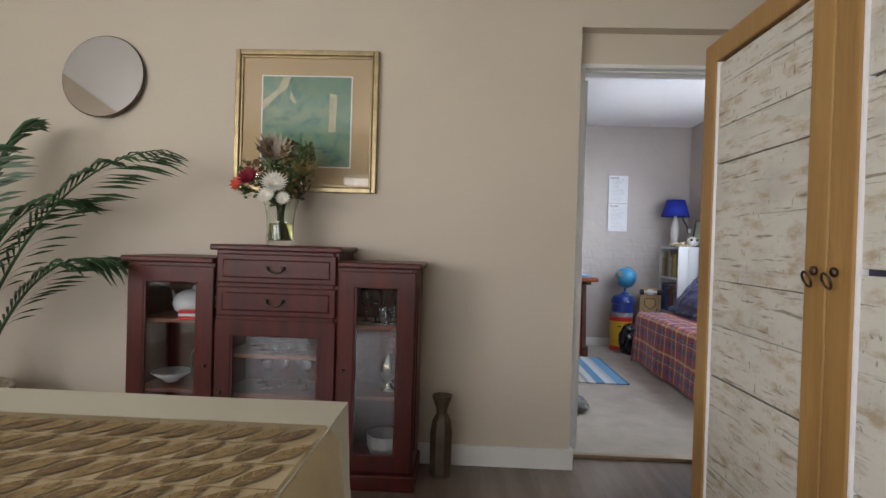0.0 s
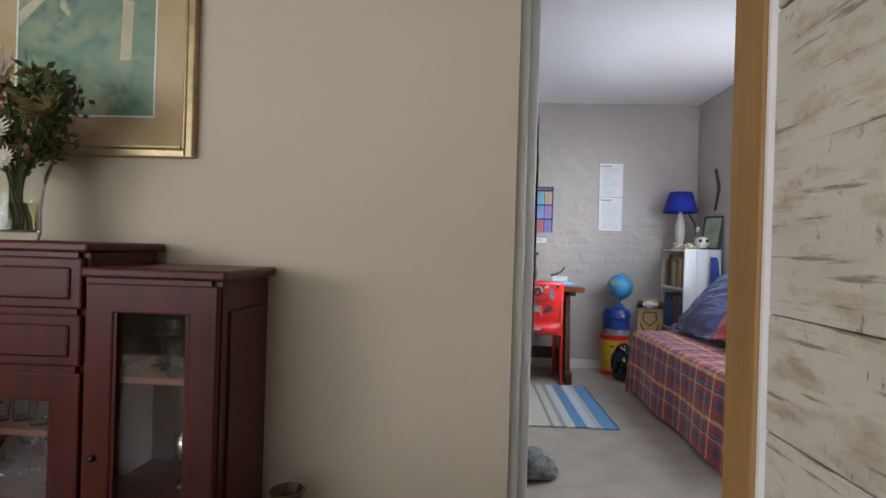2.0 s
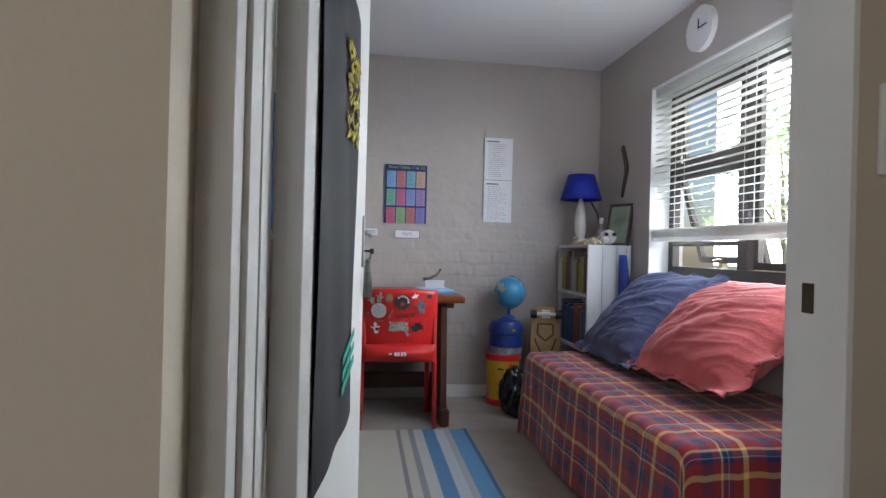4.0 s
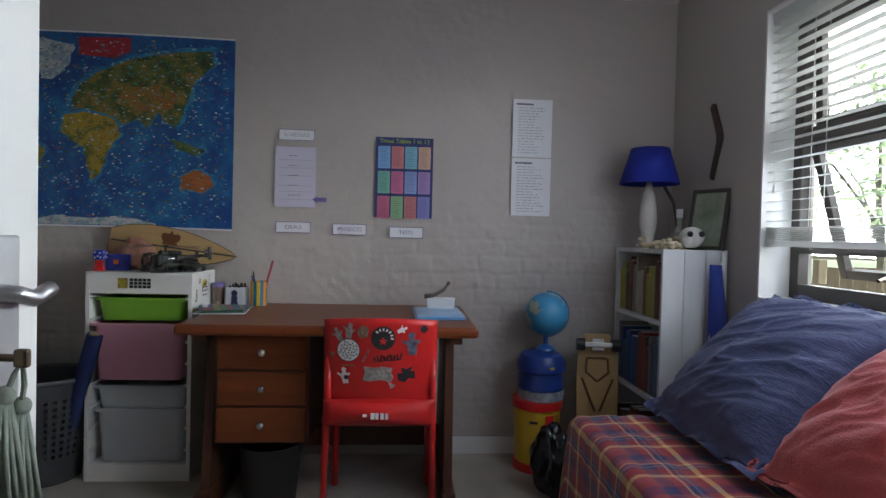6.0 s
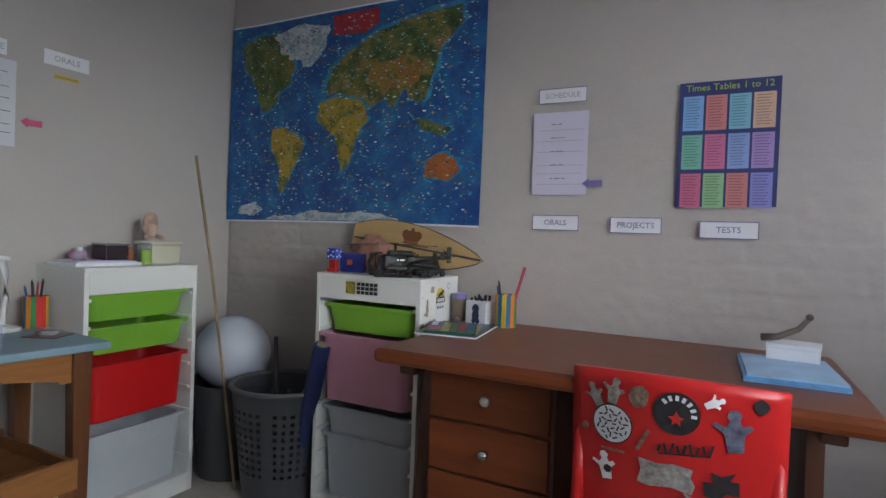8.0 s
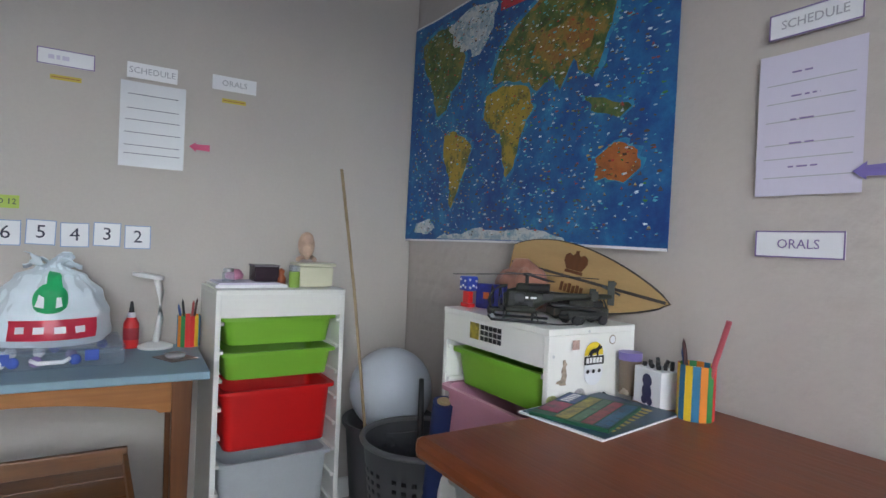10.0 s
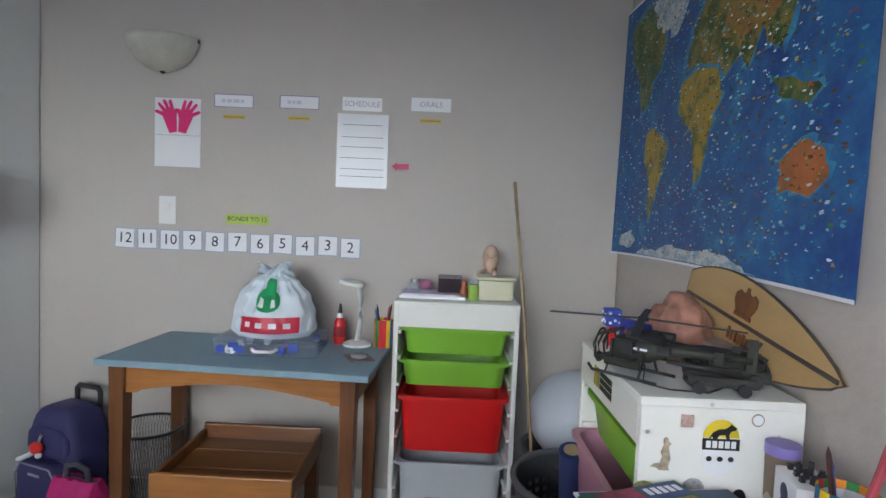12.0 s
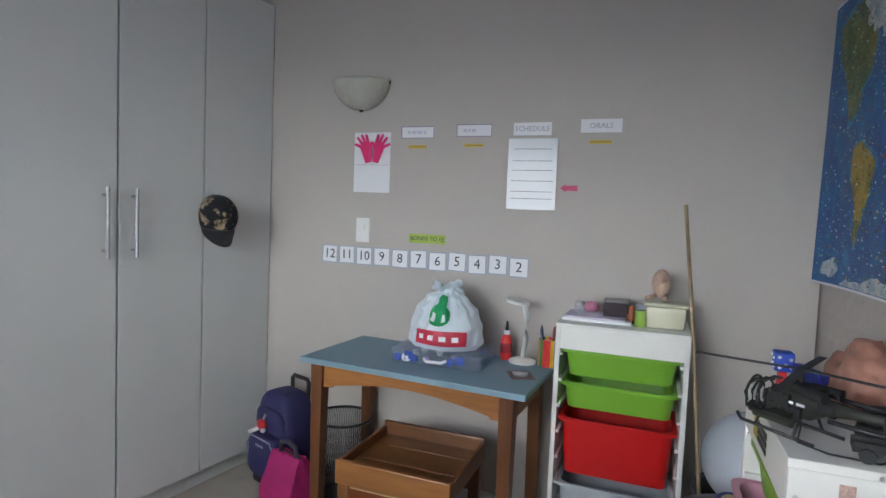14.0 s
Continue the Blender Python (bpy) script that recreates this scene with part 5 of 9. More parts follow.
# poster, tassel and a low bag on the open door
po = thing("door_poster", "black paper poster with yellow and teal chalk drawing on the door", "poster", (0.9485, 3.10, 0), 84.3)
bpaper = mat("black sugar paper", (0.012, 0.012, 0.015), 0.8, vary=0.3, size=7)
pbm = sheet(bmesh.new(), 14, 20, lambda u, v: (0.04 + 0.45 * u - 0.02 * math.sin(5 * v) * u, -0.024 - 0.004 * math.sin(6 * u + 3 * v) ** 2, 0.68 + 0.86 * v))
part("paper", pbm, bpaper, po, solid=0.001)
ychalk, tchalk = mat("yellow chalk", (0.40, 0.33, 0.05), 0.9, vary=0.5, size=40), mat("teal chalk", (0.03, 0.36, 0.28), 0.9, vary=0.4, size=40)
yb = bmesh.new()
rn = random.Random(4)
for k in range(70):
    cx, cz, a = 0.37 + rn.uniform(-0.09, 0.08), 1.33 + rn.uniform(-0.09, 0.10), rn.uniform(-0.6, 0.6)
    box(yb, -0.022, -0.0005 - 0.00002 * k, -0.0035, 0.022, 0.0005, 0.0035, m=pose(cx, -0.0315, cz, 0, math.degrees(a), 0))
part("chalk_drawing", yb, ychalk, po, "scribbled yellow chalk")
tb = bmesh.new()
for k in range(3):
    box(tb, -0.09, -0.0005, -0.008, 0.09, 0.0005, 0.008, m=pose(0.38, -0.0315, 0.845 - 0.028 * k, 0, -10, 0))
part("chalk_line", tb, tchalk, po, "teal chalk line")
tas = thing("tassel", "grey-green cord tassel hanging from the door key", "tassel", (0.9534, 3.1505, 0), 84.3)
tgreen = mat("sage cord", (0.22, 0.25, 0.21), 0.9, vary=0.2, size=60, bump=0.6)
for tx, ty, tz in ((0.662, -0.036, 0.925), (0.680, -0.034, 0.912)):
    tbm = bmesh.new()
    ball(tbm, (tx, ty, tz + 0.082), 0.0075)
    for k in range(26):
        an, rr = 2.4 * k, 0.017 * (k / 26) ** 0.5
        tube(tbm, [(tx + 0.25 * rr * math.cos(an), ty + 0.2 * rr * math.sin(an), tz + 0.078), (tx + 0.6 * rr * math.cos(an), ty + 0.5 * rr * math.sin(an), tz + 0.045), (tx + rr * math.cos(an + 0.2), ty + 0.7 * rr * math.sin(an + 0.2), tz + 0.004 * (k % 3))], 0.0022, seg=5)
    part("tassel_skirt", tbm, tgreen, tas, smooth=True)
tc_ = bmesh.new()
tube(tc_, [(0.662, -0.036, 1.005), (0.666, -0.040, 1.022), (0.669, -0.044, 1.032), (0.676, -0.040, 1.012), (0.680, -0.034, 0.992)], 0.002)
part("cord", tc_, tgreen, tas)


# built-in wardrobe
def wardrobe():
    wd = thing("wardrobe", "tall white laminate built-in wardrobe with bar handles", "wardrobe", (XL + 0.004, 3.88, 0), -7)
    part("carcass", B((0.0, -0.50, 0.09, 1.20, -0.022, H - 0.07), bev=0.002), LAMIN, wd)
    part("plinth", B((0.0, -0.48, 0.0, 1.20, -0.06, 0.09)), LAMIN, wd)
    for k, (a, b) in enumerate(((0.0, 0.404), (0.407, 0.795), (0.800, 1.20))):
        dd = part("door", B((a + 0.002, -0.02, 0.095, b - 0.002, 0.0, H - 0.08), bev=0.0015), LAMIN, wd)
        if k:
            hx = b - 0.055 if k == 1 else a + 0.055
            hb = bmesh.new()
            cyl(hb, (hx, 0.032, 1.10), (hx, 0.032, 1.37), 0.007, seg=12)
            for z in (1.13, 1.34):
                cyl(hb, (hx, 0.0, z), (hx, 0.032, z), 0.005, seg=8)
            part("bar_handle", hb, mat("satin bar steel", (0.42, 0.42, 0.42), 0.5, metal=0.9) if k == 1 else bpy.data.materials["satin bar steel"], dd, "brushed steel bar handle", smooth=30)
wardrobe()


# ---- bedroom: wall papers ----
def on_back(x, z, y=0.0):
    """A flat face on the back wall: local x right, y up, z towards the room."""
    return Matrix(((1, 0, 0, x), (0, 0, -1, YB - y), (0, 1, 0, z), (0, 0, 0, 1)))


def on_left(y, z, x=0.0):
    return Matrix(((0, 0, 1, XL + x), (1, 0, 0, y), (0, 1, 0, z), (0, 0, 0, 1)))


def paper(name, m, w, h, label, material=PAPER, curl=0.004, category="paper", group="", edge=None):
    t = new(name)
    t.empty_display_size, t.matrix_world = 0.05, m
    tagged(t, label, category, group)
    bm = sheet(bmesh.new(), 6, 6, lambda u, v: ((u - 0.5) * w, (v - 0.5) * h, 0.0025 + curl * (2 * u - 1) ** 4 * (0.3 + v)))
    part("sheet", bm, material, t, solid=0.0008)
    if edge:
        b = bmesh.new()
        for x0, y0, x1, y1 in ((-w / 2, -h / 2, w / 2, -h / 2 + 0.003), (-w / 2, h / 2 - 0.003, w / 2, h / 2), (-w / 2, -h / 2, -w / 2 + 0.003, h / 2), (w / 2 - 0.003, -h / 2, w / 2, h / 2)):
            box(b, x0, y0, 0.004 + curl, x1, y1, 0.0046 + curl)
        part("border", b, edge, t, "thin printed border")
    return t


def text_bars(t, w, h, rows, top, step, material, seed, z=0.0042, heavy=0.0035):
    """Unreadable lines of print as thin bars."""
    rnd = random.Random(seed)
    bm = bmesh.new()
    for k in range(rows):
        y = top - k * step
        x = -w / 2
        end = w / 2 * rnd.uniform(0.1, 0.95)
        while x < end:
            ln = rnd.uniform(0.008, 0.028)
            box(bm, x, y - heavy / 2, z, min(x + ln, end), y + heavy / 2, z + 0.0003)
            x += ln + 0.006
    tagged(part("printed_line", bm, material, t), kind="stuff")


PALEINK = mat("pale print", (0.40, 0.40, 0.43), 0.7)
LILAC = mat("lilac ink", (0.22, 0.16, 0.34), 0.7)
LILACP = mat("lilac paper", (0.62, 0.58, 0.70), 0.7, vary=0.03)
FLAT = Matrix.Identity(4)

# lists on the back wall
for k, (zc, h) in enumerate(((1.708, 0.30), (1.402, 0.30))):
    p = paper("list_sheet", on_back(1.995, zc), 0.207, h, "white typed list taped to the wall", group="typed lists", curl=0.002)
    text_bars(p, 0.15, h, 17, h / 2 - 0.045, 0.0145, PALEINK, 20 + k)
    hb = bmesh.new()
    for j in range(7):
        box(hb, -0.085 + j * 0.013, h / 2 - 0.03, 0.0042, -0.075 + j * 0.013, h / 2 - 0.021, 0.0046)
    part("heading", hb, INK, p, "bold heading")
# timetable and cards above the desk
sc = paper("schedule_card", on_back(0.785, 1.63), 0.18, 0.056, "white card lettered SCHEDULE in lilac", edge=LILAC, group="lettered cards", curl=0.001)
words("lettering", "SCHEDULE", 0.027, PALEINK, sc, pose(0, 0, 0.005))
tt = paper("timetable_sheet", on_back(0.782, 1.417), 0.205, 0.305, "pale lilac ruled timetable sheet on the wall", LILACP, curl=0.002)
for y in (0.085, 0.045, 0.005, -0.045, -0.075, -0.115):
    part("ruled_line", B((-0.085, y, 0.004, 0.085, y + 0.0022, 0.0043)), PALEINK, tt)
text_bars(tt, 0.07, 0.3, 5, 0.108, 0.05, LILAC, 3)
def arrow(name, m, colour, label):
    t = new(name)
    t.matrix_world = m
    tagged(t, label, "arrow")
    bm = bmesh.new()
    vs = [bm.verts.new((x, y, 0.004)) for x, y in ((-0.036, 0), (-0.012, 0.018), (-0.012, 0.01), (0.036, 0.012), (0.036, -0.012), (-0.012, -0.01), (-0.012, -0.018))]
    bm.faces.new(vs)
    part("arrow_shape", bm, colour, t, solid=0.001)
arrow("paper_arrow", on_back(0.905, 1.305, 0.004), mat("purple paper", (0.20, 0.16, 0.42), 0.7), "small purple paper arrow stuck on the timetable")
for x, z, w, text in ((0.775, 1.161, 0.176, "ORALS"), (1.06, 1.157, 0.173, "PROJECTS"), (1.35, 1.148, 0.174, "TESTS")):
    c = paper("subject_card", on_back(x, z), w, 0.057, "white card lettered " + text + " with a lilac border", edge=LILAC, group="lettered cards", curl=0.001)
    words("lettering", text, 0.028, LILAC, c, pose(0, 0, 0.005))
# times tables poster
tp_ = paper("times_tables_poster", on_back(1.333, 1.43), 0.295, 0.412, "blue poster of the times tables in coloured blocks", mat("navy poster", (0.035, 0.045, 0.16), 0.5, vary=0.05), curl=0.001, category="poster")
words("lettering", "Times Tables 1 to 12", 0.03, mat("yellow-green print", (0.45, 0.55, 0.08), 0.6), tp_, pose(0, 0.186, 0.005))
cols = [(0.22, 0.42, 0.72), (0.62, 0.22, 0.22), (0.22, 0.50, 0.62), (0.66, 0.42, 0.30), (0.20, 0.50, 0.38), (0.60, 0.16, 0.30), (0.26, 0.36, 0.66), (0.40, 0.26, 0.55), (0.56, 0.14, 0.24), (0.28, 0.50, 0.26), (0.55, 0.20, 0.20), (0.25, 0.25, 0.60)]
for k, c in enumerate(cols):
    cx, cy = -0.1035 + 0.069 * (k % 4), 0.103 - 0.128 * (k // 4)
    pb = B((cx - 0.031, cy - 0.057, 0.0038, cx + 0.031, cy + 0.057, 0.0044))
    blk = part("colour_block", pb, mat("poster block", c, 0.55, vary=0.06), tp_)
    ln = bmesh.new()
    for r in range(11):
        box(ln, cx - 0.024, cy + 0.046 - r * 0.0092, 0.0045, cx + 0.02 - 0.004 * (r % 3), cy + 0.0485 - r * 0.0092, 0.0048)
    tagged(part("printed_line", ln, mat("poster print", tuple(0.45 * v for v in c), 0.6), blk), kind="stuff")


# world map
def world_map():
    w, h = 1.372, 0.962
    m = thing("world_map", "large illustrated blue world map poster, edges curling", "poster")
    m.matrix_world = on_back(-0.212, 1.618)
    def map_ink(name, stops, scale, fleck, fleck_at):
        k = mat(name, stops[0], 0.42)
        n, l = k.node_tree.nodes, k.node_tree.links
        tc, rp, mx = n.new("ShaderNodeTexCoord"), n.new("ShaderNodeValToRGB"), n.new("ShaderNodeMix")
        nz = node(k, "ShaderNodeTexNoise", Scale=scale * 2.0, Detail=9.0, Roughness=0.72)
        fl = node(k, "ShaderNodeTexNoise", Scale=62.0, Detail=3.0, Roughness=0.7)
        fr = n.new("ShaderNodeMapRange")
        fr.inputs[1].default_value, fr.inputs[2].default_value = fleck_at, fleck_at + 0.05
        l.new(tc.outputs["Object"], nz.inputs[0]), l.new(tc.outputs["Object"], fl.inputs[0]), l.new(nz.outputs[0], rp.inputs[0]), l.new(fl.outputs[0], fr.inputs[0])
        e = rp.color_ramp.elements
        e[0].color, e[0].position, e[1].color, e[1].position = (*stops[0], 1), 0.36, (*stops[-1], 1), 0.66
        for i, c in enumerate(stops[1:-1]):
            e.new(0.36 + 0.30 * (i + 1) / (len(stops) - 1)).color = (*c, 1)
        mx.data_type, mx.inputs["B"].default_value = "RGBA", (*fleck, 1)
        l.new(fr.outputs[0], mx.inputs["Factor"]), l.new(rp.outputs[0], mx.inputs["A"]), l.new(mx.outputs["Result"], n["Principled BSDF"].inputs["Base Color"])
        return k
    sea = map_ink("map sea blue", ((0.012, 0.05, 0.22), (0.016, 0.085, 0.27), (0.02, 0.13, 0.33), (0.035, 0.22, 0.42)), 3.2, (0.30, 0.40, 0.46), 0.70)
    def wavy(u, v):
        return 0.006 + 0.010 * (1 - v) * abs(2 * u - 1) ** 3 + 0.004 * math.sin(7 * u + 2) * (1 - v) + (0.012 * (0.12 - u) / 0.12 if u < 0.12 else 0)
    part("sheet", sheet(bmesh.new(), 40, 16, lambda u, v: ((u - 0.5) * w, (v - 0.5) * h + 0.006 * math.sin(3.1 * u) - 0.003, wavy(u, v))), sea, m, solid=0.001)
    for v0, v1 in ((0.0, 0.008), (0.992, 1.0)):
        eb = bmesh.new()
        sheet(eb, 40, 1, lambda u, v: ((u - 0.5) * w, (v0 + v * (v1 - v0) - 0.5) * h + 0.006 * math.sin(3.1 * u) - 0.003, wavy(u, v0) + 0.0012))
        part("white_margin", eb, PAPER, m)
    G, D, O, R, Y, S = (0.07, 0.12, 0.03), (0.035, 0.06, 0.02), (0.30, 0.19, 0.04), (0.28, 0.10, 0.03), (0.40, 0.27, 0.03), (0.45, 0.46, 0.44)
    land = [map_ink("map land", st, sc, fk, 0.645) for st, sc, fk in (((D, G, (0.16, 0.17, 0.04), O), 7, (0.40, 0.36, 0.22)), ((G, O, R, O), 8, (0.10, 0.04, 0.02)), ((G, (0.16, 0.15, 0.03), Y, Y, O), 6, (0.10, 0.05, 0.02)), ((D, G, O, R), 5, (0.42, 0.36, 0.25)), ((R, (0.42, 0.12, 0.03), (0.45, 0.16, 0.04)), 8, (0.12, 0.16, 0.05)), ((S, (0.60, 0.62, 0.60), (0.25, 0.36, 0.44), S), 9, (0.10, 0.12, 0.12)), (((0.35, 0.02, 0.03), (0.45, 0.03, 0.04)), 9, (0.5, 0.3, 0.3)), (((0.015, 0.10, 0.30), (0.03, 0.22, 0.42), (0.05, 0.32, 0.44)), 6, (0.35, 0.45, 0.5)))]
    def shape(name, outline, ink, lift=0.0016, grow=1.0, rough=0.012):
        cx, cy = sum(p[0] for p in outline) / len(outline), sum(p[1] for p in outline) / len(outline)
        pts = []
        for i, (a, b) in enumerate(outline):
            c, d = outline[(i + 1) % len(outline)]
            for s in (0, 0.25, 0.5, 0.75):
                x, y = a + (c - a) * s, b + (d - b) * s
                j = noise.noise(Vector((x * 31, y * 31, 2.0))) * rough * (0 if s == 0 else 1)
                x, y = cx + (x - cx) * grow + j, cy + (y - cy) * grow + 0.7 * j
                pts.append((min(max(x, 0.004), 0.996), min(max(y, 0.01), 0.99)))
        bm = bmesh.new()
        f = bm.faces.new([bm.verts.new(((x - 0.5) * w, (y - 0.5) * h + 0.006 * math.sin(3.1 * x) - 0.003, 0)) for x, y in pts])
        bmesh.ops.triangulate(bm, faces=[f])
        bmesh.ops.subdivide_edges(bm, edges=bm.edges[:], cuts=1)
        for v in bm.verts:
            v.co.z = wavy(v.co.x / w + 0.5, v.co.y / h + 0.5) + lift
        part(name, bm, ink, m)
    north = [(0.05, 0.90), (0.13, 0.94), (0.22, 0.93), (0.29, 0.77), (0.27, 0.68), (0.22, 0.64), (0.20, 0.57), (0.15, 0.55), (0.12, 0.62), (0.10, 0.72), (0.06, 0.80)]
    ice = [(0.19, 0.92), (0.30, 0.96), (0.43, 0.93), (0.42, 0.83), (0.36, 0.75), (0.28, 0.79), (0.22, 0.84)]
    south = [(0.19, 0.46), (0.24, 0.47), (0.30, 0.43), (0.34, 0.38), (0.30, 0.28), (0.27, 0.20), (0.245, 0.14), (0.23, 0.16), (0.23, 0.26), (0.20, 0.34), (0.19, 0.40)]
    africa = [(0.40, 0.57), (0.47, 0.59), (0.57, 0.56), (0.60, 0.48), (0.57, 0.43), (0.55, 0.38), (0.53, 0.28), (0.50, 0.24), (0.48, 0.31), (0.47, 0.41), (0.42, 0.44), (0.39, 0.50)]
    asia = [(0.43, 0.66), (0.45, 0.72), (0.51, 0.79), (0.64, 0.87), (0.78, 0.91), (0.92, 0.93), (0.93, 0.86), (0.86, 0.77), (0.84, 0.69), (0.82, 0.60), (0.79, 0.52), (0.76, 0.55), (0.73, 0.60), (0.69, 0.51), (0.66, 0.57), (0.61, 0.53), (0.58, 0.57), (0.50, 0.60), (0.43, 0.61)]
    oz = [(0.81, 0.27), (0.86, 0.31), (0.91, 0.29), (0.93, 0.23), (0.89, 0.19), (0.84, 0.21), (0.81, 0.20)]
    isles = [(0.77, 0.47), (0.84, 0.44), (0.90, 0.41), (0.87, 0.38), (0.79, 0.42)]
    foot = [(0.17, 0.012), (0.22, 0.035), (0.30, 0.03), (0.36, 0.055), (0.48, 0.045), (0.60, 0.05), (0.70, 0.03), (0.78, 0.012)]
    flag = [(0.45, 0.97), (0.63, 0.975), (0.63, 0.91), (0.58, 0.87), (0.45, 0.88)]
    for nm, o, k in (("north_america", north, 0), ("south_america", south, 2), ("africa", africa, 2), ("eurasia", asia, 3), ("australia", oz, 4), ("island", isles, 0)):
        shape("shallow_sea", o, land[7], 0.0013, 1.09, 0.035)
        shape(nm, o, land[k], 0.0022)
    shape("desert", [(0.41, 0.56), (0.50, 0.57), (0.57, 0.53), (0.55, 0.48), (0.42, 0.48)], land[2], 0.0027)
    shape("steppe", [(0.60, 0.72), (0.72, 0.74), (0.80, 0.70), (0.78, 0.62), (0.66, 0.60), (0.58, 0.64)], land[1], 0.0027)
    shape("northern_forest", [(0.52, 0.78), (0.66, 0.86), (0.80, 0.89), (0.86, 0.83), (0.76, 0.78), (0.60, 0.74)], land[0], 0.0027)
    shape("arctic", ice, land[5], 0.0027, rough=0.03)
    shape("antarctica", foot, land[5], 0.0022, rough=0.02)
    shape("white_island", [(0.06, 0.08), (0.13, 0.10), (0.16, 0.06), (0.12, 0.03), (0.05, 0.04)], land[5], 0.0022)
    shape("red_banner", flag, land[6], 0.0022, rough=0.0)
    rnd = random.Random(12)
    inks = [PAPER, mat("map ochre print", (0.55, 0.33, 0.07), 0.6), mat("map brown print", (0.13, 0.07, 0.04), 0.6), mat("map turquoise print", (0.10, 0.40, 0.48), 0.6), mat("map red print", (0.45, 0.06, 0.04), 0.6), mat("map green print", (0.08, 0.22, 0.05), 0.6), mat("map white print", (0.5, 0.55, 0.6), 0.6)]
    pots = [bmesh.new() for _ in inks]
    for k in range(2600):
        x, y = rnd.uniform(0.02, 0.98), rnd.uniform(0.03, 0.97)
        k2 = rnd.choice((0, 6, 6, 6, 1, 2, 2, 2, 2, 3, 3, 3, 3, 4, 5))
        b, s = pots[k2], rnd.uniform(0.0016, 0.0056)
        z = wavy(x, y) + 0.0042
        if k % 3 == 0:
            # a little boat: hull and sail
            px, py, tilt = (x - 0.5) * w, (y - 0.5) * h, rnd.uniform(-0.25, 0.25)
            for out in (((-1.6, -0.3), (1.6, -0.3), (1.1, -0.9), (-1.1, -0.9)), ((-0.2, -0.1), (1.1, -0.1), (0.0, 1.6)), ((-0.35, -0.1), (-1.2, -0.1), (-0.3, 1.2))):
                pots[2 if len(out) == 4 else k2].faces.new([pots[2 if len(out) == 4 else k2].verts.new((px + s * (a + tilt * c), py + s * c, z)) for a, c in out])
            continue
        pts = []
        for j in range(6):
            a = 1.047 * j + rnd.uniform(-0.3, 0.3)
            r = s * rnd.uniform(0.4, 1.3)
            pts.append(b.verts.new(((x - 0.5) * w + 1.9 * r * math.cos(a), (y - 0.5) * h + 0.8 * r * math.sin(a), z)))
        b.faces.new(pts)
    for b, ink in zip(pots, inks):
        tagged(part("printed_figure", b, ink, m), kind="stuff")
world_map()

# cards on the left wall
YEL = mat("yellow strip", (0.55, 0.42, 0.06), 0.6)
for y, z, text in ((4.682, 1.688, ""), (4.952, 1.693, ""), (5.21, 1.696, "SCHEDULE"), (5.492, 1.705, "ORALS")):
    lab = "white laminated card lettered " + text if text else "white laminated card with faded lettering"
    c = paper("subject_card", on_left(y, z), 0.162, 0.054, lab, edge=LILAC if not text else PAPER, group="lettered cards", curl=0.001)
    if text:
        words("lettering", text, 0.031, PALEINK, c, pose(0, 0, 0.005))
    else:
        text_bars(c, 0.1, 0.05, 1, 0.0, 0.02, LILACP, int(y * 10), heavy=0.014, z=0.005)
    if text != "SCHEDULE":
        s = thing("sticky_strip", "small yellow paper strip under a card", "paper strip")
        s.matrix_world = on_left(y, z - 0.065)
        part("strip", B((-0.044, -0.008, 0.001, 0.044, 0.008, 0.003)), YEL, s)
        part("mark", B((-0.040, -0.0015, 0.003, 0.040, 0.0015, 0.0034)), OAK, s)
shiny = mat("laminated sheet", (0.62, 0.63, 0.66), 0.32, vary=0.03, coat=0.1)
ts = paper("timetable_sheet", on_left(5.216, 1.506), 0.21, 0.30, "white laminated ruled timetable sheet", shiny, curl=0.004)
for y in (0.105, 0.055, 0.015, -0.03, -0.075, -0.105):
    part("ruled_line", B((-0.09, y, 0.0046, 0.09, y + 0.002, 0.005)), INK, ts)
arrow("paper_arrow", on_left(5.374, 1.45), mat("pink paper", (0.62, 0.10, 0.20), 0.7), "small pink paper arrow on the wall")
hp = paper("handprint_sheet", on_left(4.452, 1.55), 0.19, 0.28, "white sheet with two pink cut-out paper hand shapes", curl=0.002)
PINK = mat("bright pink paper", (0.72, 0.02, 0.16), 0.7, vary=0.06)
for s in (-1, 1):
    hb = bmesh.new()
    def bar(p0, p1, r0, r1):
        zz = 0.006 + 0.0007 * len(hb.faces)
        p0, p1 = Vector((*p0, zz)), Vector((*p1, zz))
        d = (p1 - p0).normalized()
        n = Vector((-d.y, d.x, 0))
        hb.faces.new([hb.verts.new(v) for v in (p0 - n * r0, p1 - n * r1, p1 + d * r1, p1 + n * r1, p0 + n * r0)])
    bar((s * 0.018, 0.0), (s * 0.035, 0.075), 0.016, 0.030)
    for k, (dx, dy) in enumerate(((0.072, 0.085), (0.062, 0.115), (0.045, 0.128), (0.025, 0.128))):
        bar((s * (0.05 - 0.011 * k), 0.07), (s * dx * 1.25, dy), 0.009, 0.006)
    bar((s * 0.022, 0.045), (s * 0.004, 0.092), 0.010, 0.007)
    part("hand_shape", hb, PINK, hp, "bright pink paper hand shape", solid=0.0003)
lr = bmesh.new()
box(lr, -0.09, -0.012, 0.004, 0.09, -0.010, 0.0044)
part("ruled_line", lr, PALEINK, hp)
bo = paper("bonds_card", on_left(4.748, 1.205), 0.18, 0.042, "lime green card lettered BONDS TO 12", mat("lime card", (0.42, 0.55, 0.10), 0.7), curl=0.001)
words("lettering", "BONDS TO 12", 0.026, INK, bo, pose(0, 0, 0.004))
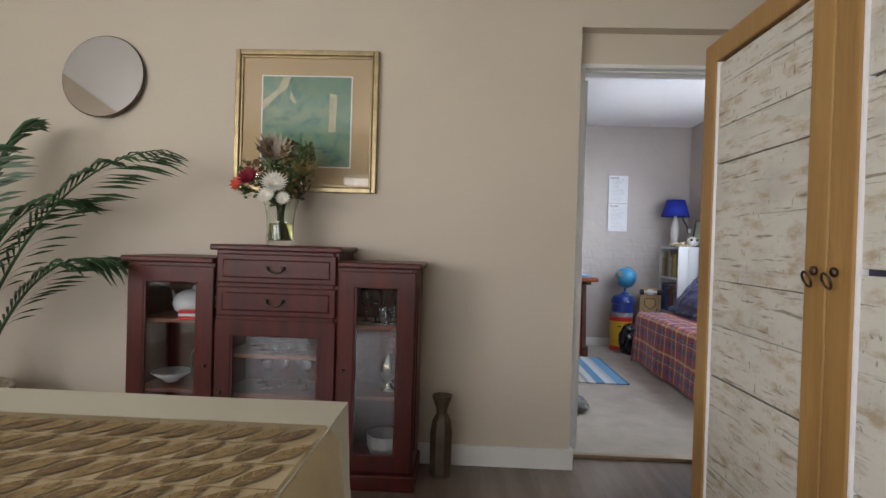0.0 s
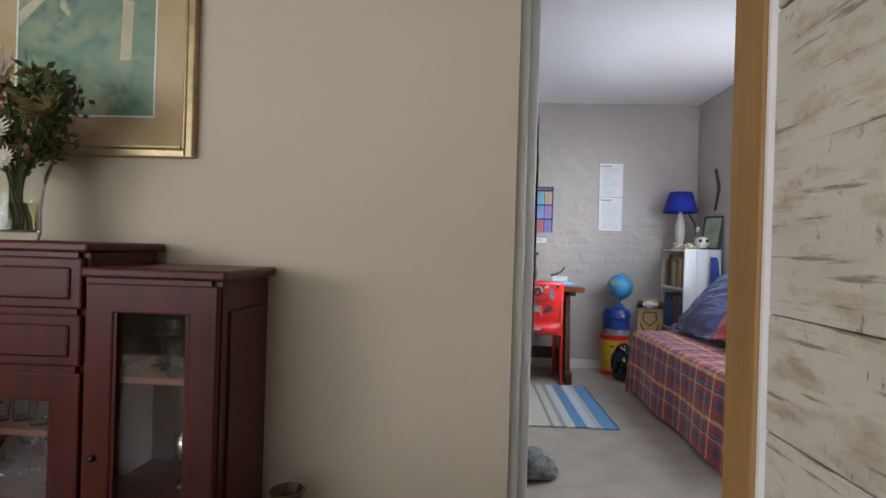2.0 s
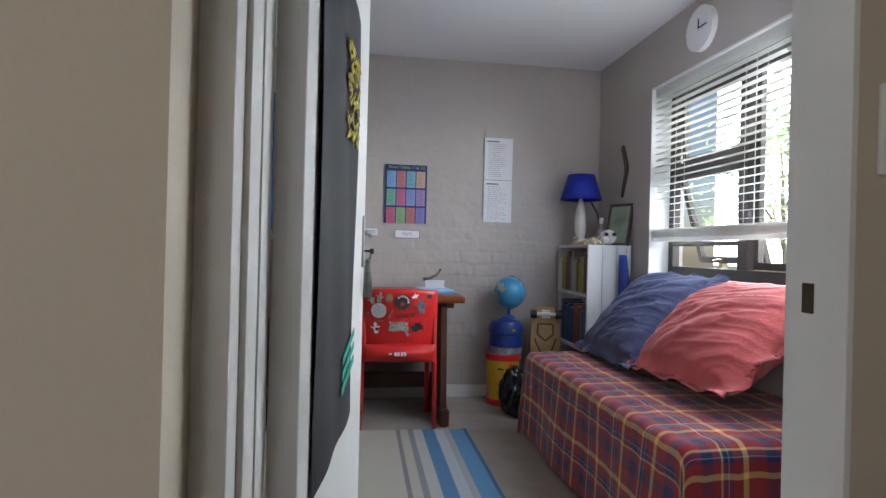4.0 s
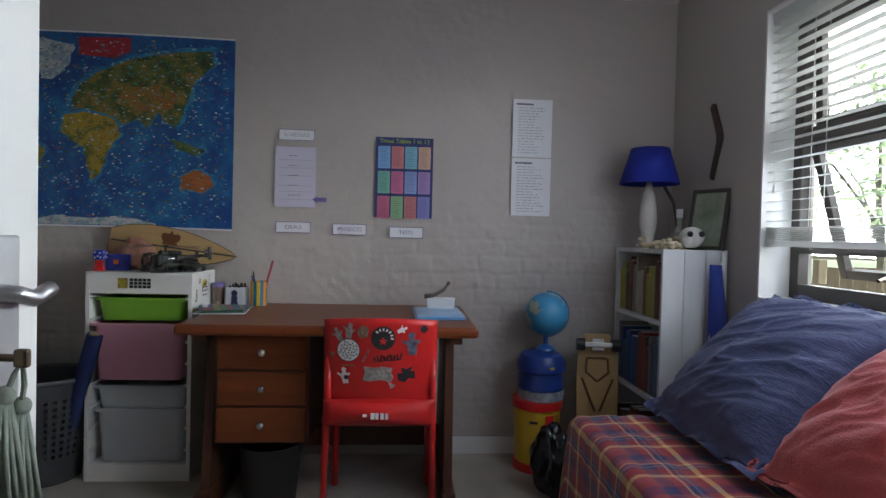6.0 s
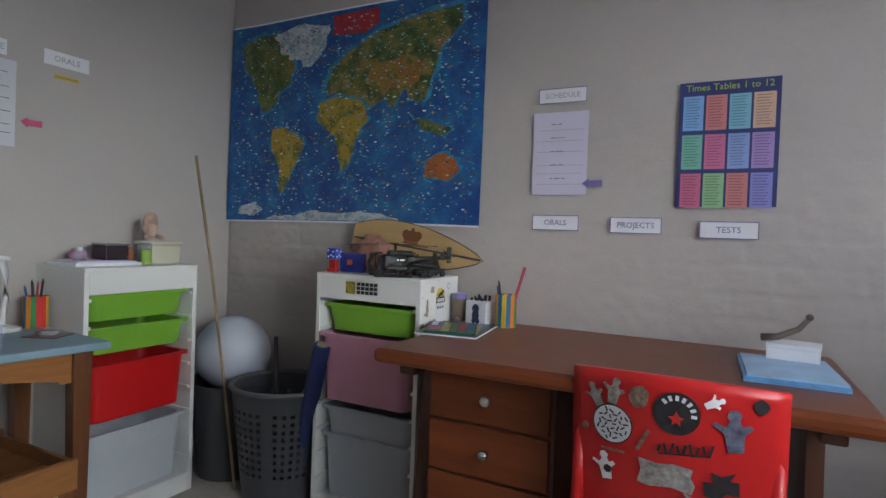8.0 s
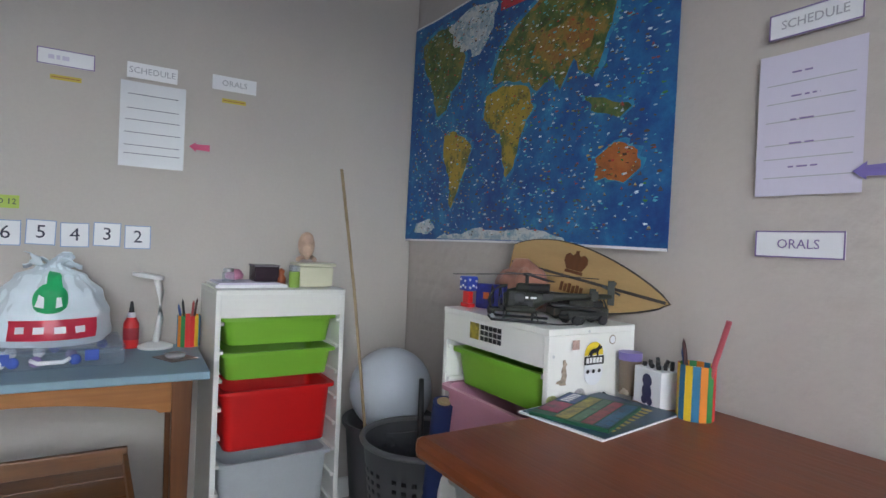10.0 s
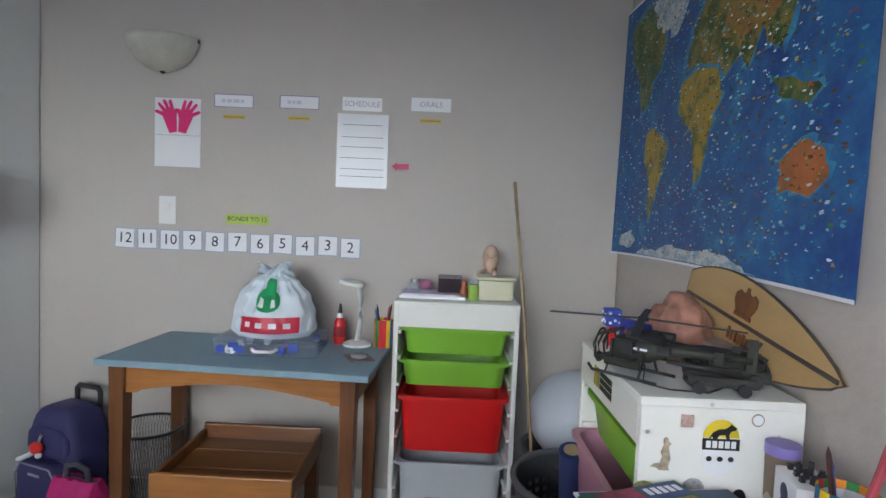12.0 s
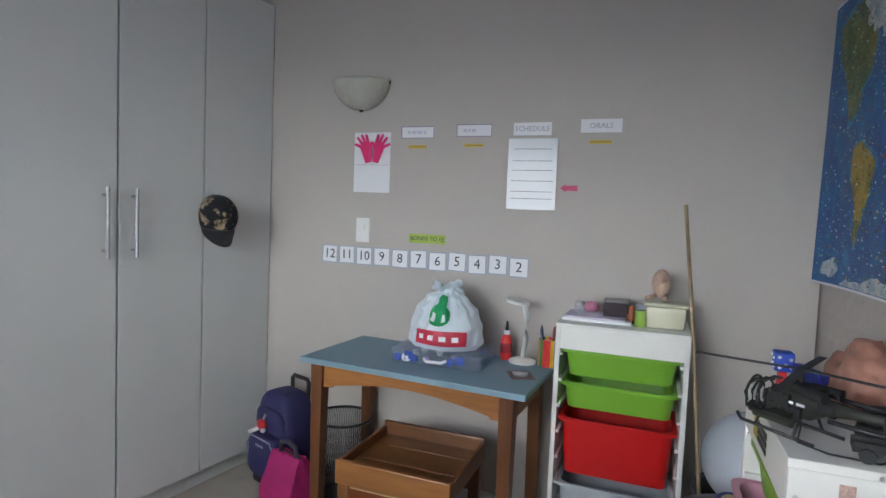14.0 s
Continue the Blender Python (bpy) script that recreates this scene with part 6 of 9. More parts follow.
for k in range(11):
    v = 12 - k
    y = 4.238 + k * 0.0943
    c = paper("number_card", on_left(y, 1.107 + 0.003 * math.sin(3 * k)) @ pose(0, 0, 0, 0, 0, (-2, 1, 0, 1, -1, 1, 0, -2, 1, -1, 0)[k]), 0.083, 0.083, "white card with the printed number " + str(v), edge=mat("blue card edge", (0.25, 0.35, 0.55), 0.6) if k == 0 else bpy.data.materials["blue card edge"], group="number cards", curl=0.001)
    words("number", str(v), 0.062, INK, c, pose(0, 0, 0.005))
sw2 = thing("light_switch", "white plastic light switch plate on the bedroom wall", "light switch")
sw2.matrix_world = on_left(4.416, 1.23)
part("plate", B((-0.036, -0.058, 0, 0.036, 0.058, 0.009), bev=0.003), WHITE, sw2)
part("rocker", B((-0.012, 0.0, 0.008, 0.012, 0.03, 0.013), bev=0.002), WHITE, sw2)
# wall uplighter
sco = thing("wall_sconce", "frosted glass half-bowl wall uplighter, unlit", "wall lamp")
sco.matrix_world = on_left(4.39, 1.93)
sb = bmesh.new()
def bowl_f(u, v):
    a, e = math.pi * u, math.pi / 2 * v
    return (-0.145 * math.cos(a) * math.cos(e), -0.135 * math.sin(e), 0.004 + 0.11 * math.sin(a) * math.cos(e))
part("glass_shade", sheet(sb, 24, 12, bowl_f), mat("frosted marbled glass", (0.50, 0.49, 0.42), 0.5, vary=0.15, size=14), sco, smooth=True, solid=0.006)
for cx, cy in ((-0.138, -0.012), (0.138, -0.012), (0.0, -0.134)):
    k = bmesh.new()
    ball(k, (cx, cy, 0.012), 0.012)
    part("clip", k, BRASS, sco, "small bronze clip", smooth=True)

# boomerang and clock on the window wall
bm = bmesh.new()
plate(bm, [(-0.045, 0.175), (-0.03, 0.17), (0.035, 0.03), (0.04, 0.0), (-0.03, -0.178), (-0.05, -0.165), (-0.002, -0.01), (-0.002, 0.02), (-0.062, 0.158)], 0.012)
bo_ = solo("boomerang", bm, mat("dark carved wood", (0.075, 0.045, 0.03), 0.5, vary=0.4, size=20), "dark carved wooden boomerang hung on the wall", "boomerang")
bo_.matrix_world = Matrix(((0, 1, 0, XR - 0.014), (-1, 0, 0, 5.85), (0, 0, 1, 1.60), (0, 0, 0, 1)))
ck = thing("wall_clock", "white rimmed round wall clock high on the wall", "clock")
ck.matrix_world = Matrix(((0, 0, -1, XR), (-1, 0, 0, 5.02), (0, 1, 0, 2.22), (0, 0, 0, 1)))
cb = bmesh.new()
cyl(cb, (0, 0, 0), (0, 0, 0.03), 0.115, seg=40)
part("case", cb, WHITE, ck, smooth=30)
cf = bmesh.new()
cyl(cf, (0, 0, 0.0305), (0, 0, 0.032), 0.098, seg=40)
part("face", cf, PAPER, ck)
part("hand_hour", B((-0.004, 0, 0.0325, 0.004, 0.05, 0.034)), BLACK, ck)
part("hand_minute", B((0, -0.003, 0.0345, 0.075, 0.003, 0.036)), BLACK, ck)


# ---- bookcase corner ----
def bookcase():
    x0, x1, y0, y1, h, t = 2.455, 2.745, 5.725, 6.265, 1.10, 0.02
    WOODW = mat("whitewashed plank", (0.66, 0.67, 0.68), 0.6, vary=0.08, size=3, stretch=(6, 6, 0.6), bump=0.2)
    b = thing("bookcase", "small white-painted plank bookcase full of books", "bookcase")
    w3 = (x1 - x0) / 3
    for k in range(3):
        part("side_plank", B((x0 + k * w3 + 0.001, y0, 0, x0 + (k + 1) * w3 - 0.001, y0 + t, h), bev=0.0015), WOODW, b)
    part("side_panel", B((x0, y1 - t, 0, x1, y1, h)), WOODW, b)
    part("back_panel", B((x1 - 0.008, y0 + t, 0.04, x1, y1 - t, h - t)), WOODW, b)
    for z in (0.04, 0.41, 0.765, h - t):
        part("shelf", B((x0 + 0.002, y0 + t, z, x1 - 0.008, y1 - t, z + t), bev=0.001), WOODW, b)
    rnd = random.Random(7)
    cols = [(0.35, 0.30, 0.05), (0.30, 0.32, 0.10), (0.13, 0.05, 0.03), (0.16, 0.09, 0.05), (0.40, 0.36, 0.28), (0.45, 0.43, 0.38), (0.04, 0.08, 0.22), (0.05, 0.12, 0.30), (0.28, 0.05, 0.04), (0.22, 0.20, 0.18), (0.10, 0.14, 0.12)]
    ms = [mat("book cover", c, 0.55, vary=0.2, size=20) for c in cols]
    for z, pal in ((0.785, (0, 0, 1, 2, 3, 2, 9, 4, 5, 4, 3)), (0.43, (9, 6, 10, 7, 6, 7, 6, 3, 8, 3, 2)), (0.06, (2, 3, 9, 2, 10, 3, 8, 2))):
        y, i = y1 - t - 0.006, 0
        while True:
            th = rnd.uniform(0.018, 0.042)
            if y - th < y0 + t + 0.012:
                break
            hh, dd = rnd.uniform(0.19, 0.29), rnd.uniform(0.14, 0.2)
            bk = thing("book", "upright book on the bookcase shelf", "book", (0, 0, 0), group="books in the bookcase")
            part("cover", B((x0 + 0.02, y - th, z, x0 + 0.02 + dd, y, z + hh), bev=0.002), ms[pal[i % len(pal)]], bk)
            part("page_block", B((x0 + 0.024, y - th + 0.003, z + hh, x0 + 0.017 + dd, y - 0.003, z + hh + 0.0015)), PAPER, bk)
            y -= th + 0.002
            i += 1
bookcase()
# folder bag hung at the bookcase's side
hbg = thing("cloth_bag", "blue cloth bag with white edges hung beside the bookcase", "bag", (2.70, 5.70, 0.62))
part("pouch", sheet(bmesh.new(), 8, 12, lambda u, v: (-0.055 + 0.11 * u * (1 - 0.55 * v), -0.012 - 0.03 * math.sin(math.pi * u), 0.42 * v)), mat("royal blue cloth", (0.03, 0.06, 0.30), 0.8, vary=0.1), hbg, smooth=True, solid=0.006)
part("piping", sheet(bmesh.new(), 2, 12, lambda u, v: (-0.067 + 0.012 * u + 0.055 * v, -0.018, 0.43 * v)), PAPER, hbg, solid=0.006)
part("strap", B((0.0, -0.012, 0.40, 0.012, 0.0, 0.47)), WHITE, hbg)

lamp = thing("table_lamp", "white ceramic table lamp with a royal blue shade", "lamp", (2.545, 6.09, 1.10))
part("lamp_base", lathe(bmesh.new(), [(0, 0), (0.055, 0), (0.055, 0.015), (0.028, 0.03), (0.03, 0.06), (0.042, 0.12), (0.04, 0.2), (0.03, 0.26), (0.02, 0.29), (0.012, 0.33), (0, 0.33)], 24), mat("white ceramic", (0.66, 0.63, 0.58), 0.25), lamp, smooth=True)
part("shade", lathe(bmesh.new(), [(0.142, 0.315), (0.09, 0.49)], 36), mat("royal blue fabric", (0.008, 0.025, 0.33), 0.75, vary=0.08, bump=0.3, fine=300), lamp, smooth=True, solid=0.003)
part("shade_ring", lathe(bmesh.new(), [(0.0, 0.485), (0.085, 0.487)], 12), BRASS, lamp)
cr = bmesh.new()
tube(cr, [(0.05, -0.03, 0.30), (0.09, -0.05, 0.22), (0.12, -0.04, 0.10), (0.11, -0.04, 0.02)], 0.008)
solo("stick", cr, DARK, "dark curved wooden stick standing behind ornaments", "stick", (2.545, 6.06, 1.10), smooth=True)
fr = thing("photo_frame", "dark wooden photo frame leaning against the wall", "picture frame")
fr.matrix_world = pose(2.685, 5.815, 1.10, -10, 0, -66)
part("frame", B((-0.095, -0.01, 0, -0.078, 0.01, 0.28), (0.078, -0.01, 0, 0.095, 0.01, 0.28), (-0.078, -0.01, 0, 0.078, 0.01, 0.017), (-0.078, -0.01, 0.263, 0.078, 0.01, 0.28), bev=0.003), DARK, fr)
part("picture", B((-0.08, -0.003, 0.012, 0.08, 0.004, 0.268)), mat("faded green photograph", (0.34, 0.38, 0.30), 0.4, color2=(0.12, 0.16, 0.10), size=9), fr)
rnd = random.Random(15)
bone = mat("sun-bleached bone", (0.50, 0.42, 0.28), 0.7, vary=0.3, size=30)
dog = thing("ornament_dog", "small white and black china animal head", "ornament", (2.62, 5.80, 1.10))
db = bmesh.new()
ball(db, (0, 0, 0.055), 0.05, scale=(1.1, 1, 0.95))
ball(db, (-0.035, -0.03, 0.035), 0.026)
part("head", db, mat("white china", (0.62, 0.60, 0.56), 0.4), dog, smooth=True)
for ex, ey in ((-0.03, -0.042), (0.02, -0.048)):
    e = bmesh.new()
    ball(e, (ex, ey, 0.07), 0.013)
    part("dark_patch", e, BLACK, dog, "black patch", smooth=True)
for k in range(11):
    o = bmesh.new()
    for j in range(4):
        ball(o, (rnd.uniform(-0.02, 0.02), rnd.uniform(-0.02, 0.02), 0.014 + 0.012 * j * rnd.random()), rnd.uniform(0.009, 0.017), 10, 7, (1.3, 1, 0.9))
    ball(o, (0, 0, 0.009), 0.012, 10, 7)
    solo("shell", o, bone, "pale seashells and bone bits on the bookcase", "shell", (2.475 + 0.033 * (k % 5), 5.755 + 0.055 * (k // 2) * 0.75, 1.10), 33 * k, group="shells on the bookcase", smooth=True)
bt = thing("small_bottle", "small glass bottle with a cork", "bottle", (2.66, 6.0, 1.10))
part("bottle", lathe(bmesh.new(), [(0, 0), (0.03, 0), (0.03, 0.08), (0.012, 0.11), (0.012, 0.15), (0, 0.15)], 16), mat("cloudy bottle glass", (0.35, 0.36, 0.30), 0.2), bt, smooth=30)
part("stopper", lathe(bmesh.new(), [(0, 0.15), (0.014, 0.15), (0.016, 0.19), (0, 0.19)], 12), PAPER, bt)


# globe on a blue tub on a yellow bucket
bk = thing("bucket", "yellow toy-brick bucket with a red rim and base", "bucket", (2.02, 6.12, 0))
part("body", lathe(bmesh.new(), [(0, 0.02), (0.105, 0.02), (0.116, 0.31), (0, 0.31)], 28), mat("yellow plastic", (0.66, 0.42, 0.03), 0.4, vary=0.06), bk, smooth=30)
part("base_ring", lathe(bmesh.new(), [(0, 0), (0.116, 0), (0.116, 0.035), (0.106, 0.04), (0, 0.04)], 28), RED, bk, smooth=30)
part("rim", lathe(bmesh.new(), [(0.0, 0.305), (0.124, 0.305), (0.126, 0.345), (0, 0.348)], 28), RED, bk, smooth=30)
mk = bmesh.new()
for k, (a0, z0, z1, w) in enumerate(((-1.45, 0.235, 0.285, 0.40),)):
    sheet(mk, 6, 1, lambda u, v: (0.1185 * math.cos(a0 + w * u), 0.1185 * math.sin(a0 + w * u), z0 + (z1 - z0) * v))
part("red_square", mk, RED, bk, "plain red printed square")
mk = bmesh.new()
sheet(mk, 6, 1, lambda u, v: (0.118 * math.cos(-2.1 + 0.35 * u), 0.118 * math.sin(-2.1 + 0.35 * u), 0.245 + 0.012 * v))
part("slot", mk, BLACK, bk, "dark printed slot")
mk = bmesh.new()
for k in range(4):
    sheet(mk, 3, 1, lambda u, v: (0.1178 * math.cos(-1.45 + 0.1 * k + 0.06 * u), 0.1178 * math.sin(-1.45 + 0.1 * k + 0.06 * u), 0.195 + 0.018 * v))
part("printed_mark", mk, BLACK, bk)
jt = thing("storage_jar", "dark blue plastic tub with a clouded clear base", "tub", (2.035, 6.12, 0.348))
part("jar_base", lathe(bmesh.new(), [(0, 0), (0.112, 0), (0.115, 0.045), (0, 0.05)], 24), mat("clouded clear plastic", (0.30, 0.32, 0.36), 0.25, vary=0.3, size=30), jt, smooth=30)
part("tub", lathe(bmesh.new(), [(0, 0.05), (0.116, 0.05), (0.112, 0.13), (0.121, 0.14), (0.121, 0.175), (0.10, 0.215), (0.035, 0.235), (0, 0.235)], 28), mat("dark blue plastic", (0.012, 0.04, 0.22), 0.35), jt, smooth=30)
dd = bmesh.new()
ball(dd, (0.02, -0.115, 0.165), 0.012, scale=(1.6, 0.4, 0.8))
part("yellow_mark", dd, YEL, jt)
gb = thing("globe", "small blue desk globe with pale continents", "globe", (2.055, 6.12, 0.583))
part("foot", lathe(bmesh.new(), [(0, 0), (0.05, 0), (0.045, 0.012), (0.012, 0.03), (0.012, 0.075), (0, 0.08)], 20), mat("blue globe foot", (0.02, 0.10, 0.32), 0.35), gb, smooth=30)
def globe_mat():
    m = mat("globe print", (0.05, 0.27, 0.48), 0.3, vary=0.05, size=2)
    n, l = m.node_tree.nodes, m.node_tree.links
    tc, nz, rp, mx = n.new("ShaderNodeTexCoord"), node(m, "ShaderNodeTexNoise", Scale=9.0, Detail=4.0), n.new("ShaderNodeValToRGB"), n.new("ShaderNodeMix")
    l.new(tc.outputs["Object"], nz.inputs[0]), l.new(nz.outputs[0], rp.inputs[0])
    rp.color_ramp.elements[0].position, rp.color_ramp.elements[1].position = 0.56, 0.58
    mx.data_type, mx.inputs["B"].default_value = "RGBA", (0.42, 0.42, 0.30, 1)
    base = n["Principled BSDF"].inputs["Base Color"]
    old = base.links[0].from_socket
    l.new(rp.outputs[0], mx.inputs["Factor"]), l.new(old, mx.inputs["A"]), l.new(mx.outputs["Result"], base)
    return m
sp_ = bmesh.new()
ball(sp_, (0, 0, 0.178), 0.108, 32, 20)
part("sphere", sp_, globe_mat(), gb, smooth=True)
ax = bmesh.new()
tube(ax, [(0.113 * math.sin(a), 0.0, 0.178 - 0.113 * math.cos(a)) for a in (k * math.pi / 12 for k in range(13))], 0.004)
part("meridian", ax, mat("blue arm", (0.03, 0.16, 0.36), 0.3), gb, smooth=True)

# longboard, rubbish bag
sk = thing("skateboard", "tan longboard with a shield print leaning on the wall", "skateboard")
sk.matrix_world = pose(2.30, 6.03, 0.052, -10, 0, -12)
ow = [(-0.055, 0), (0.055, 0), (0.095, 0.10), (0.10, 0.35), (0.095, 0.52), (0.06, 0.62), (-0.06, 0.62), (-0.095, 0.52), (-0.10, 0.35), (-0.095, 0.10)]
bm = bmesh.new()
plate(bm, ow, 0.012)
part("deck", bm, mat("tan maple", (0.44, 0.29, 0.12), 0.45, vary=0.2, size=6), sk)
sh = bmesh.new()
for a, b in (((-0.075, 0.40), (-0.01, 0.24)), ((0.075, 0.40), (0.01, 0.24)), ((-0.045, 0.50), (0.045, 0.50)), ((-0.05, 0.50), (-0.055, 0.43)), ((0.05, 0.50), (0.055, 0.43)), ((-0.055, 0.43), (0, 0.385)), ((0.055, 0.43), (0, 0.385))):
    tube(sh, [(a[0], -0.002, a[1]), (b[0], -0.002, b[1])], 0.006, seg=6)
part("shield_print", sh, mat("brown print", (0.16, 0.06, 0.03), 0.6), sk)
st = bmesh.new()
for z in (0.12, 0.145, 0.17):
    box(st, -0.06, -0.003, z, 0.06, -0.0005, z + 0.012)
part("stripe", st, mat("red stripe", (0.45, 0.05, 0.04), 0.6), sk)
for z in (0.565, 0.06):
    tr = bmesh.new()
    box(tr, -0.085, -0.045, z - 0.012, 0.085, -0.02, z + 0.012, bev=0.004)
    box(tr, -0.03, -0.03, z - 0.03, 0.03, 0.0, z + 0.03, bev=0.004)
    part("truck", tr, CHROME, sk)
    for sx in (-1, 1):
        wl = bmesh.new()
        cyl(wl, (sx * 0.065, -0.033, z), (sx * 0.105, -0.033, z), 0.03, seg=18)
        part("wheel", wl, BLACK, sk, smooth=30)
def crumpled(name, label, cat, at, size, material, seed, amp=0.25):
    bm = bmesh.new()
    bmesh.ops.create_icosphere(bm, subdivisions=4, radius=1)
    off = Vector((seed * 7.3, seed, 0))
    for v in bm.verts:
        n = noise.noise(v.co * 1.6 + off) * amp + noise.noise(v.co * 4.5 + off) * amp * 0.5
        v.co *= 1 + n
        t = min(1, max(0, v.co.z * 0.5 + 0.5))
        wide = 1 + 0.55 * (1 - t) ** 1.5
        v.co = Vector((v.co.x * size[0] * wide, v.co.y * size[1] * wide, t ** 1.3 * size[2]))
    return solo(name, bm, material, label, cat, at, smooth=True)
crumpled("rubbish_bag", "shiny black plastic bag slumped on the carpet", "bag", (2.03, 5.83, 0), (0.085, 0.085, 0.31), mat("black bin liner", (0.012, 0.012, 0.014), 0.22), 3, 0.3)
crumpled("camouflage_cap", "crumpled grey camouflage cap on the carpet by the door", "cap", (1.05, 3.78, 0), (0.10, 0.09, 0.13), mat("grey camouflage", (0.30, 0.30, 0.29), 0.85, color2=(0.04, 0.04, 0.04), size=28, fine=60), 5, 0.25)
wb = thing("waste_bin", "black plastic waste bin under the desk", "bin", (0.80, 5.78, 0))
part("bin_body", lathe(bmesh.new(), [(0, 0), (0.105, 0), (0.13, 0.25), (0.136, 0.255), (0.126, 0.25), (0.10, 0.01), (0, 0.008)], 24), BLACK, wb, smooth=30)


# ---- blue table corner ----
def blue_table():
    x0, x1, y0, y1, z = XL + 0.008, -0.435, 4.44, 5.38, 0.725
    t = thing("table", "small oak table with a painted grey-blue top", "table")
    BLUE = mat("grey-blue table paint", (0.20, 0.31, 0.38), 0.5, vary=0.08, size=5)
    part("tabletop", B((x0, y0, z - 0.024, x1, y1, z), bev=0.004), BLUE, t)
    def apron(length):
        pts = [(0, 0), (0, -0.095), (0.04, -0.095), (0.05, -0.085)]
        pts += [(0.05 + (length - 0.10) * k / 14, -0.085 + 0.038 * math.sin(math.pi * k / 14)) for k in range(1, 14)]
        return pts + [(length - 0.05, -0.085), (length - 0.04, -0.095), (length, -0.095), (length, 0)]
    for x in (x1 - 0.055, x0 + 0.03):
        bm = bmesh.new()
        plate(bm, apron(y1 - y0 - 0.18), 0.02, Matrix(((0, 1, 0, x), (1, 0, 0, y0 + 0.09), (0, 0, 1, z - 0.024), (0, 0, 0, 1))))
        part("apron", bm, OAK, t)
    for y in (y0 + 0.05, y1 - 0.07):
        part("side_apron", B((x0 + 0.06, y, z - 0.11, x1 - 0.07, y + 0.02, z - 0.024)), OAK, t)
    for x in (x0 + 0.015, x1 - 0.075):
        for y in (y0 + 0.04, y1 - 0.10):
            lg = bmesh.new()
            box(lg, x, y, 0, x + 0.055, y + 0.055, z - 0.024, bev=0.003)
            for v in lg.verts:
                if v.co.z < 0.1:
                    v.co.x, v.co.y = x + 0.0275 + (v.co.x - x - 0.0275) * 0.72, y + 0.0275 + (v.co.y - y - 0.0275) * 0.72
            part("leg", lg, OAKD, t)
    t.matrix_world = pose(x0, y0, 0, 0, 0, -3.6) @ pose(-x0 + 0.002, -y0, 0)
blue_table()


def school_desk():
    t = thing("wooden_bench", "old brown wooden bench seat with a tray top, under the table", "bench", (-0.405, 4.94, 0))
    w, d, h = 0.43, 0.40, 0.45     # along y, along x, height
    OLD = wood("old brown plank", (0.40, 0.165, 0.045), (0.20, 0.08, 0.025), 0.35, axis=1)
    OLDD = wood("old dark plank", (0.25, 0.10, 0.032), (0.11, 0.045, 0.018), 0.32, axis=1)
    for k, (a, b) in enumerate(((-d / 2 + 0.02, -0.085), (-0.083, 0.055), (0.057, d / 2 - 0.02))):
        part("seat_plank", B((a, -w / 2 + 0.012, h - 0.058 - 0.001 * k, b, w / 2 - 0.012, h - 0.040 - 0.001 * k), bev=0.001), OLDD, t)
    part("front_board", B((d / 2 - 0.02, -w / 2, h - 0.085, d / 2, w / 2, h), bev=0.004), OLD, t)
    part("back_board", B((-d / 2, -w / 2, h - 0.075, -d / 2 + 0.02, w / 2, h + 0.012), bev=0.004), OLDD, t)
    for y in (-w / 2, w / 2 - 0.014):
        part("end_board", B((-d / 2 + 0.02, y, h - 0.075, d / 2 - 0.02, y + 0.014, h - 0.006), bev=0.003), OLDD, t)
    part("front_panel", B((d / 2 - 0.035, -w / 2 + 0.04, h - 0.33, d / 2 - 0.02, w / 2 - 0.04, h - 0.09)), DESKW, t, "reddish varnished front panel")
    part("rail", B((-d / 2 + 0.02, -w / 2 + 0.04, h - 0.19, -d / 2 + 0.035, w / 2 - 0.04, h - 0.08)), OLDD, t)
    part("pale_edge", B((d / 2 - 0.016, -w / 2 + 0.06, h - 0.091, d / 2 - 0.002, w / 2 - 0.05, h - 0.0865)), mat("raw pine edge", (0.55, 0.38, 0.2), 0.6), t, "pale worn edge")
    for x in (-d / 2 + 0.012, d / 2 - 0.055):
        for y in (-w / 2 + 0.005, w / 2 - 0.048):
            part("leg", B((x, y, 0, x + 0.043, y + 0.043, h - 0.086), bev=0.003), OLDD, t)
school_desk()

# clear craft case, shopping bag on it
TZ = 0.725
cs = thing("craft_case", "clear plastic case of blue and white craft bits on the table", "case", (-0.68, 4.945, TZ), 3)
clearp = mat("clear case plastic", (0.60, 0.66, 0.76), 0.15, vary=0.12, size=20)
cn, cl_ = clearp.node_tree.nodes, clearp.node_tree.links
ctr, cms = cn.new("ShaderNodeBsdfTransparent"), cn.new("ShaderNodeMixShader")
ctr.inputs[0].default_value, cms.inputs[0].default_value = (0.95, 0.97, 1.0, 1), 0.8
cl_.new(cn["Principled BSDF"].outputs[0], cms.inputs[1]), cl_.new(ctr.outputs[0], cms.inputs[2]), cl_.new(cms.outputs[0], cn["Material Output"].inputs[0])
part("case_body", B((-0.13, -0.185, 0, 0.13, 0.185, 0.05), bev=0.006), clearp, cs)
part("lid", B((-0.132, -0.187, 0.05, 0.132, 0.187, 0.058), bev=0.003), clearp, cs)
hd = bmesh.new()
tube(hd, [(0.135, -0.045, 0.03), (0.155, -0.03, 0.025), (0.155, 0.03, 0.025), (0.135, 0.045, 0.03)], 0.006)
part("carry_handle", hd, PAPER, cs, smooth=True)
for y in (-0.11, 0.1):
    part("latch", B((0.13, y - 0.018, 0.02, 0.138, y + 0.018, 0.052), bev=0.002), mat("blue latch", (0.04, 0.09, 0.42), 0.4) if y < 0 else bpy.data.materials["blue latch"], cs)
rnd = random.Random(31)
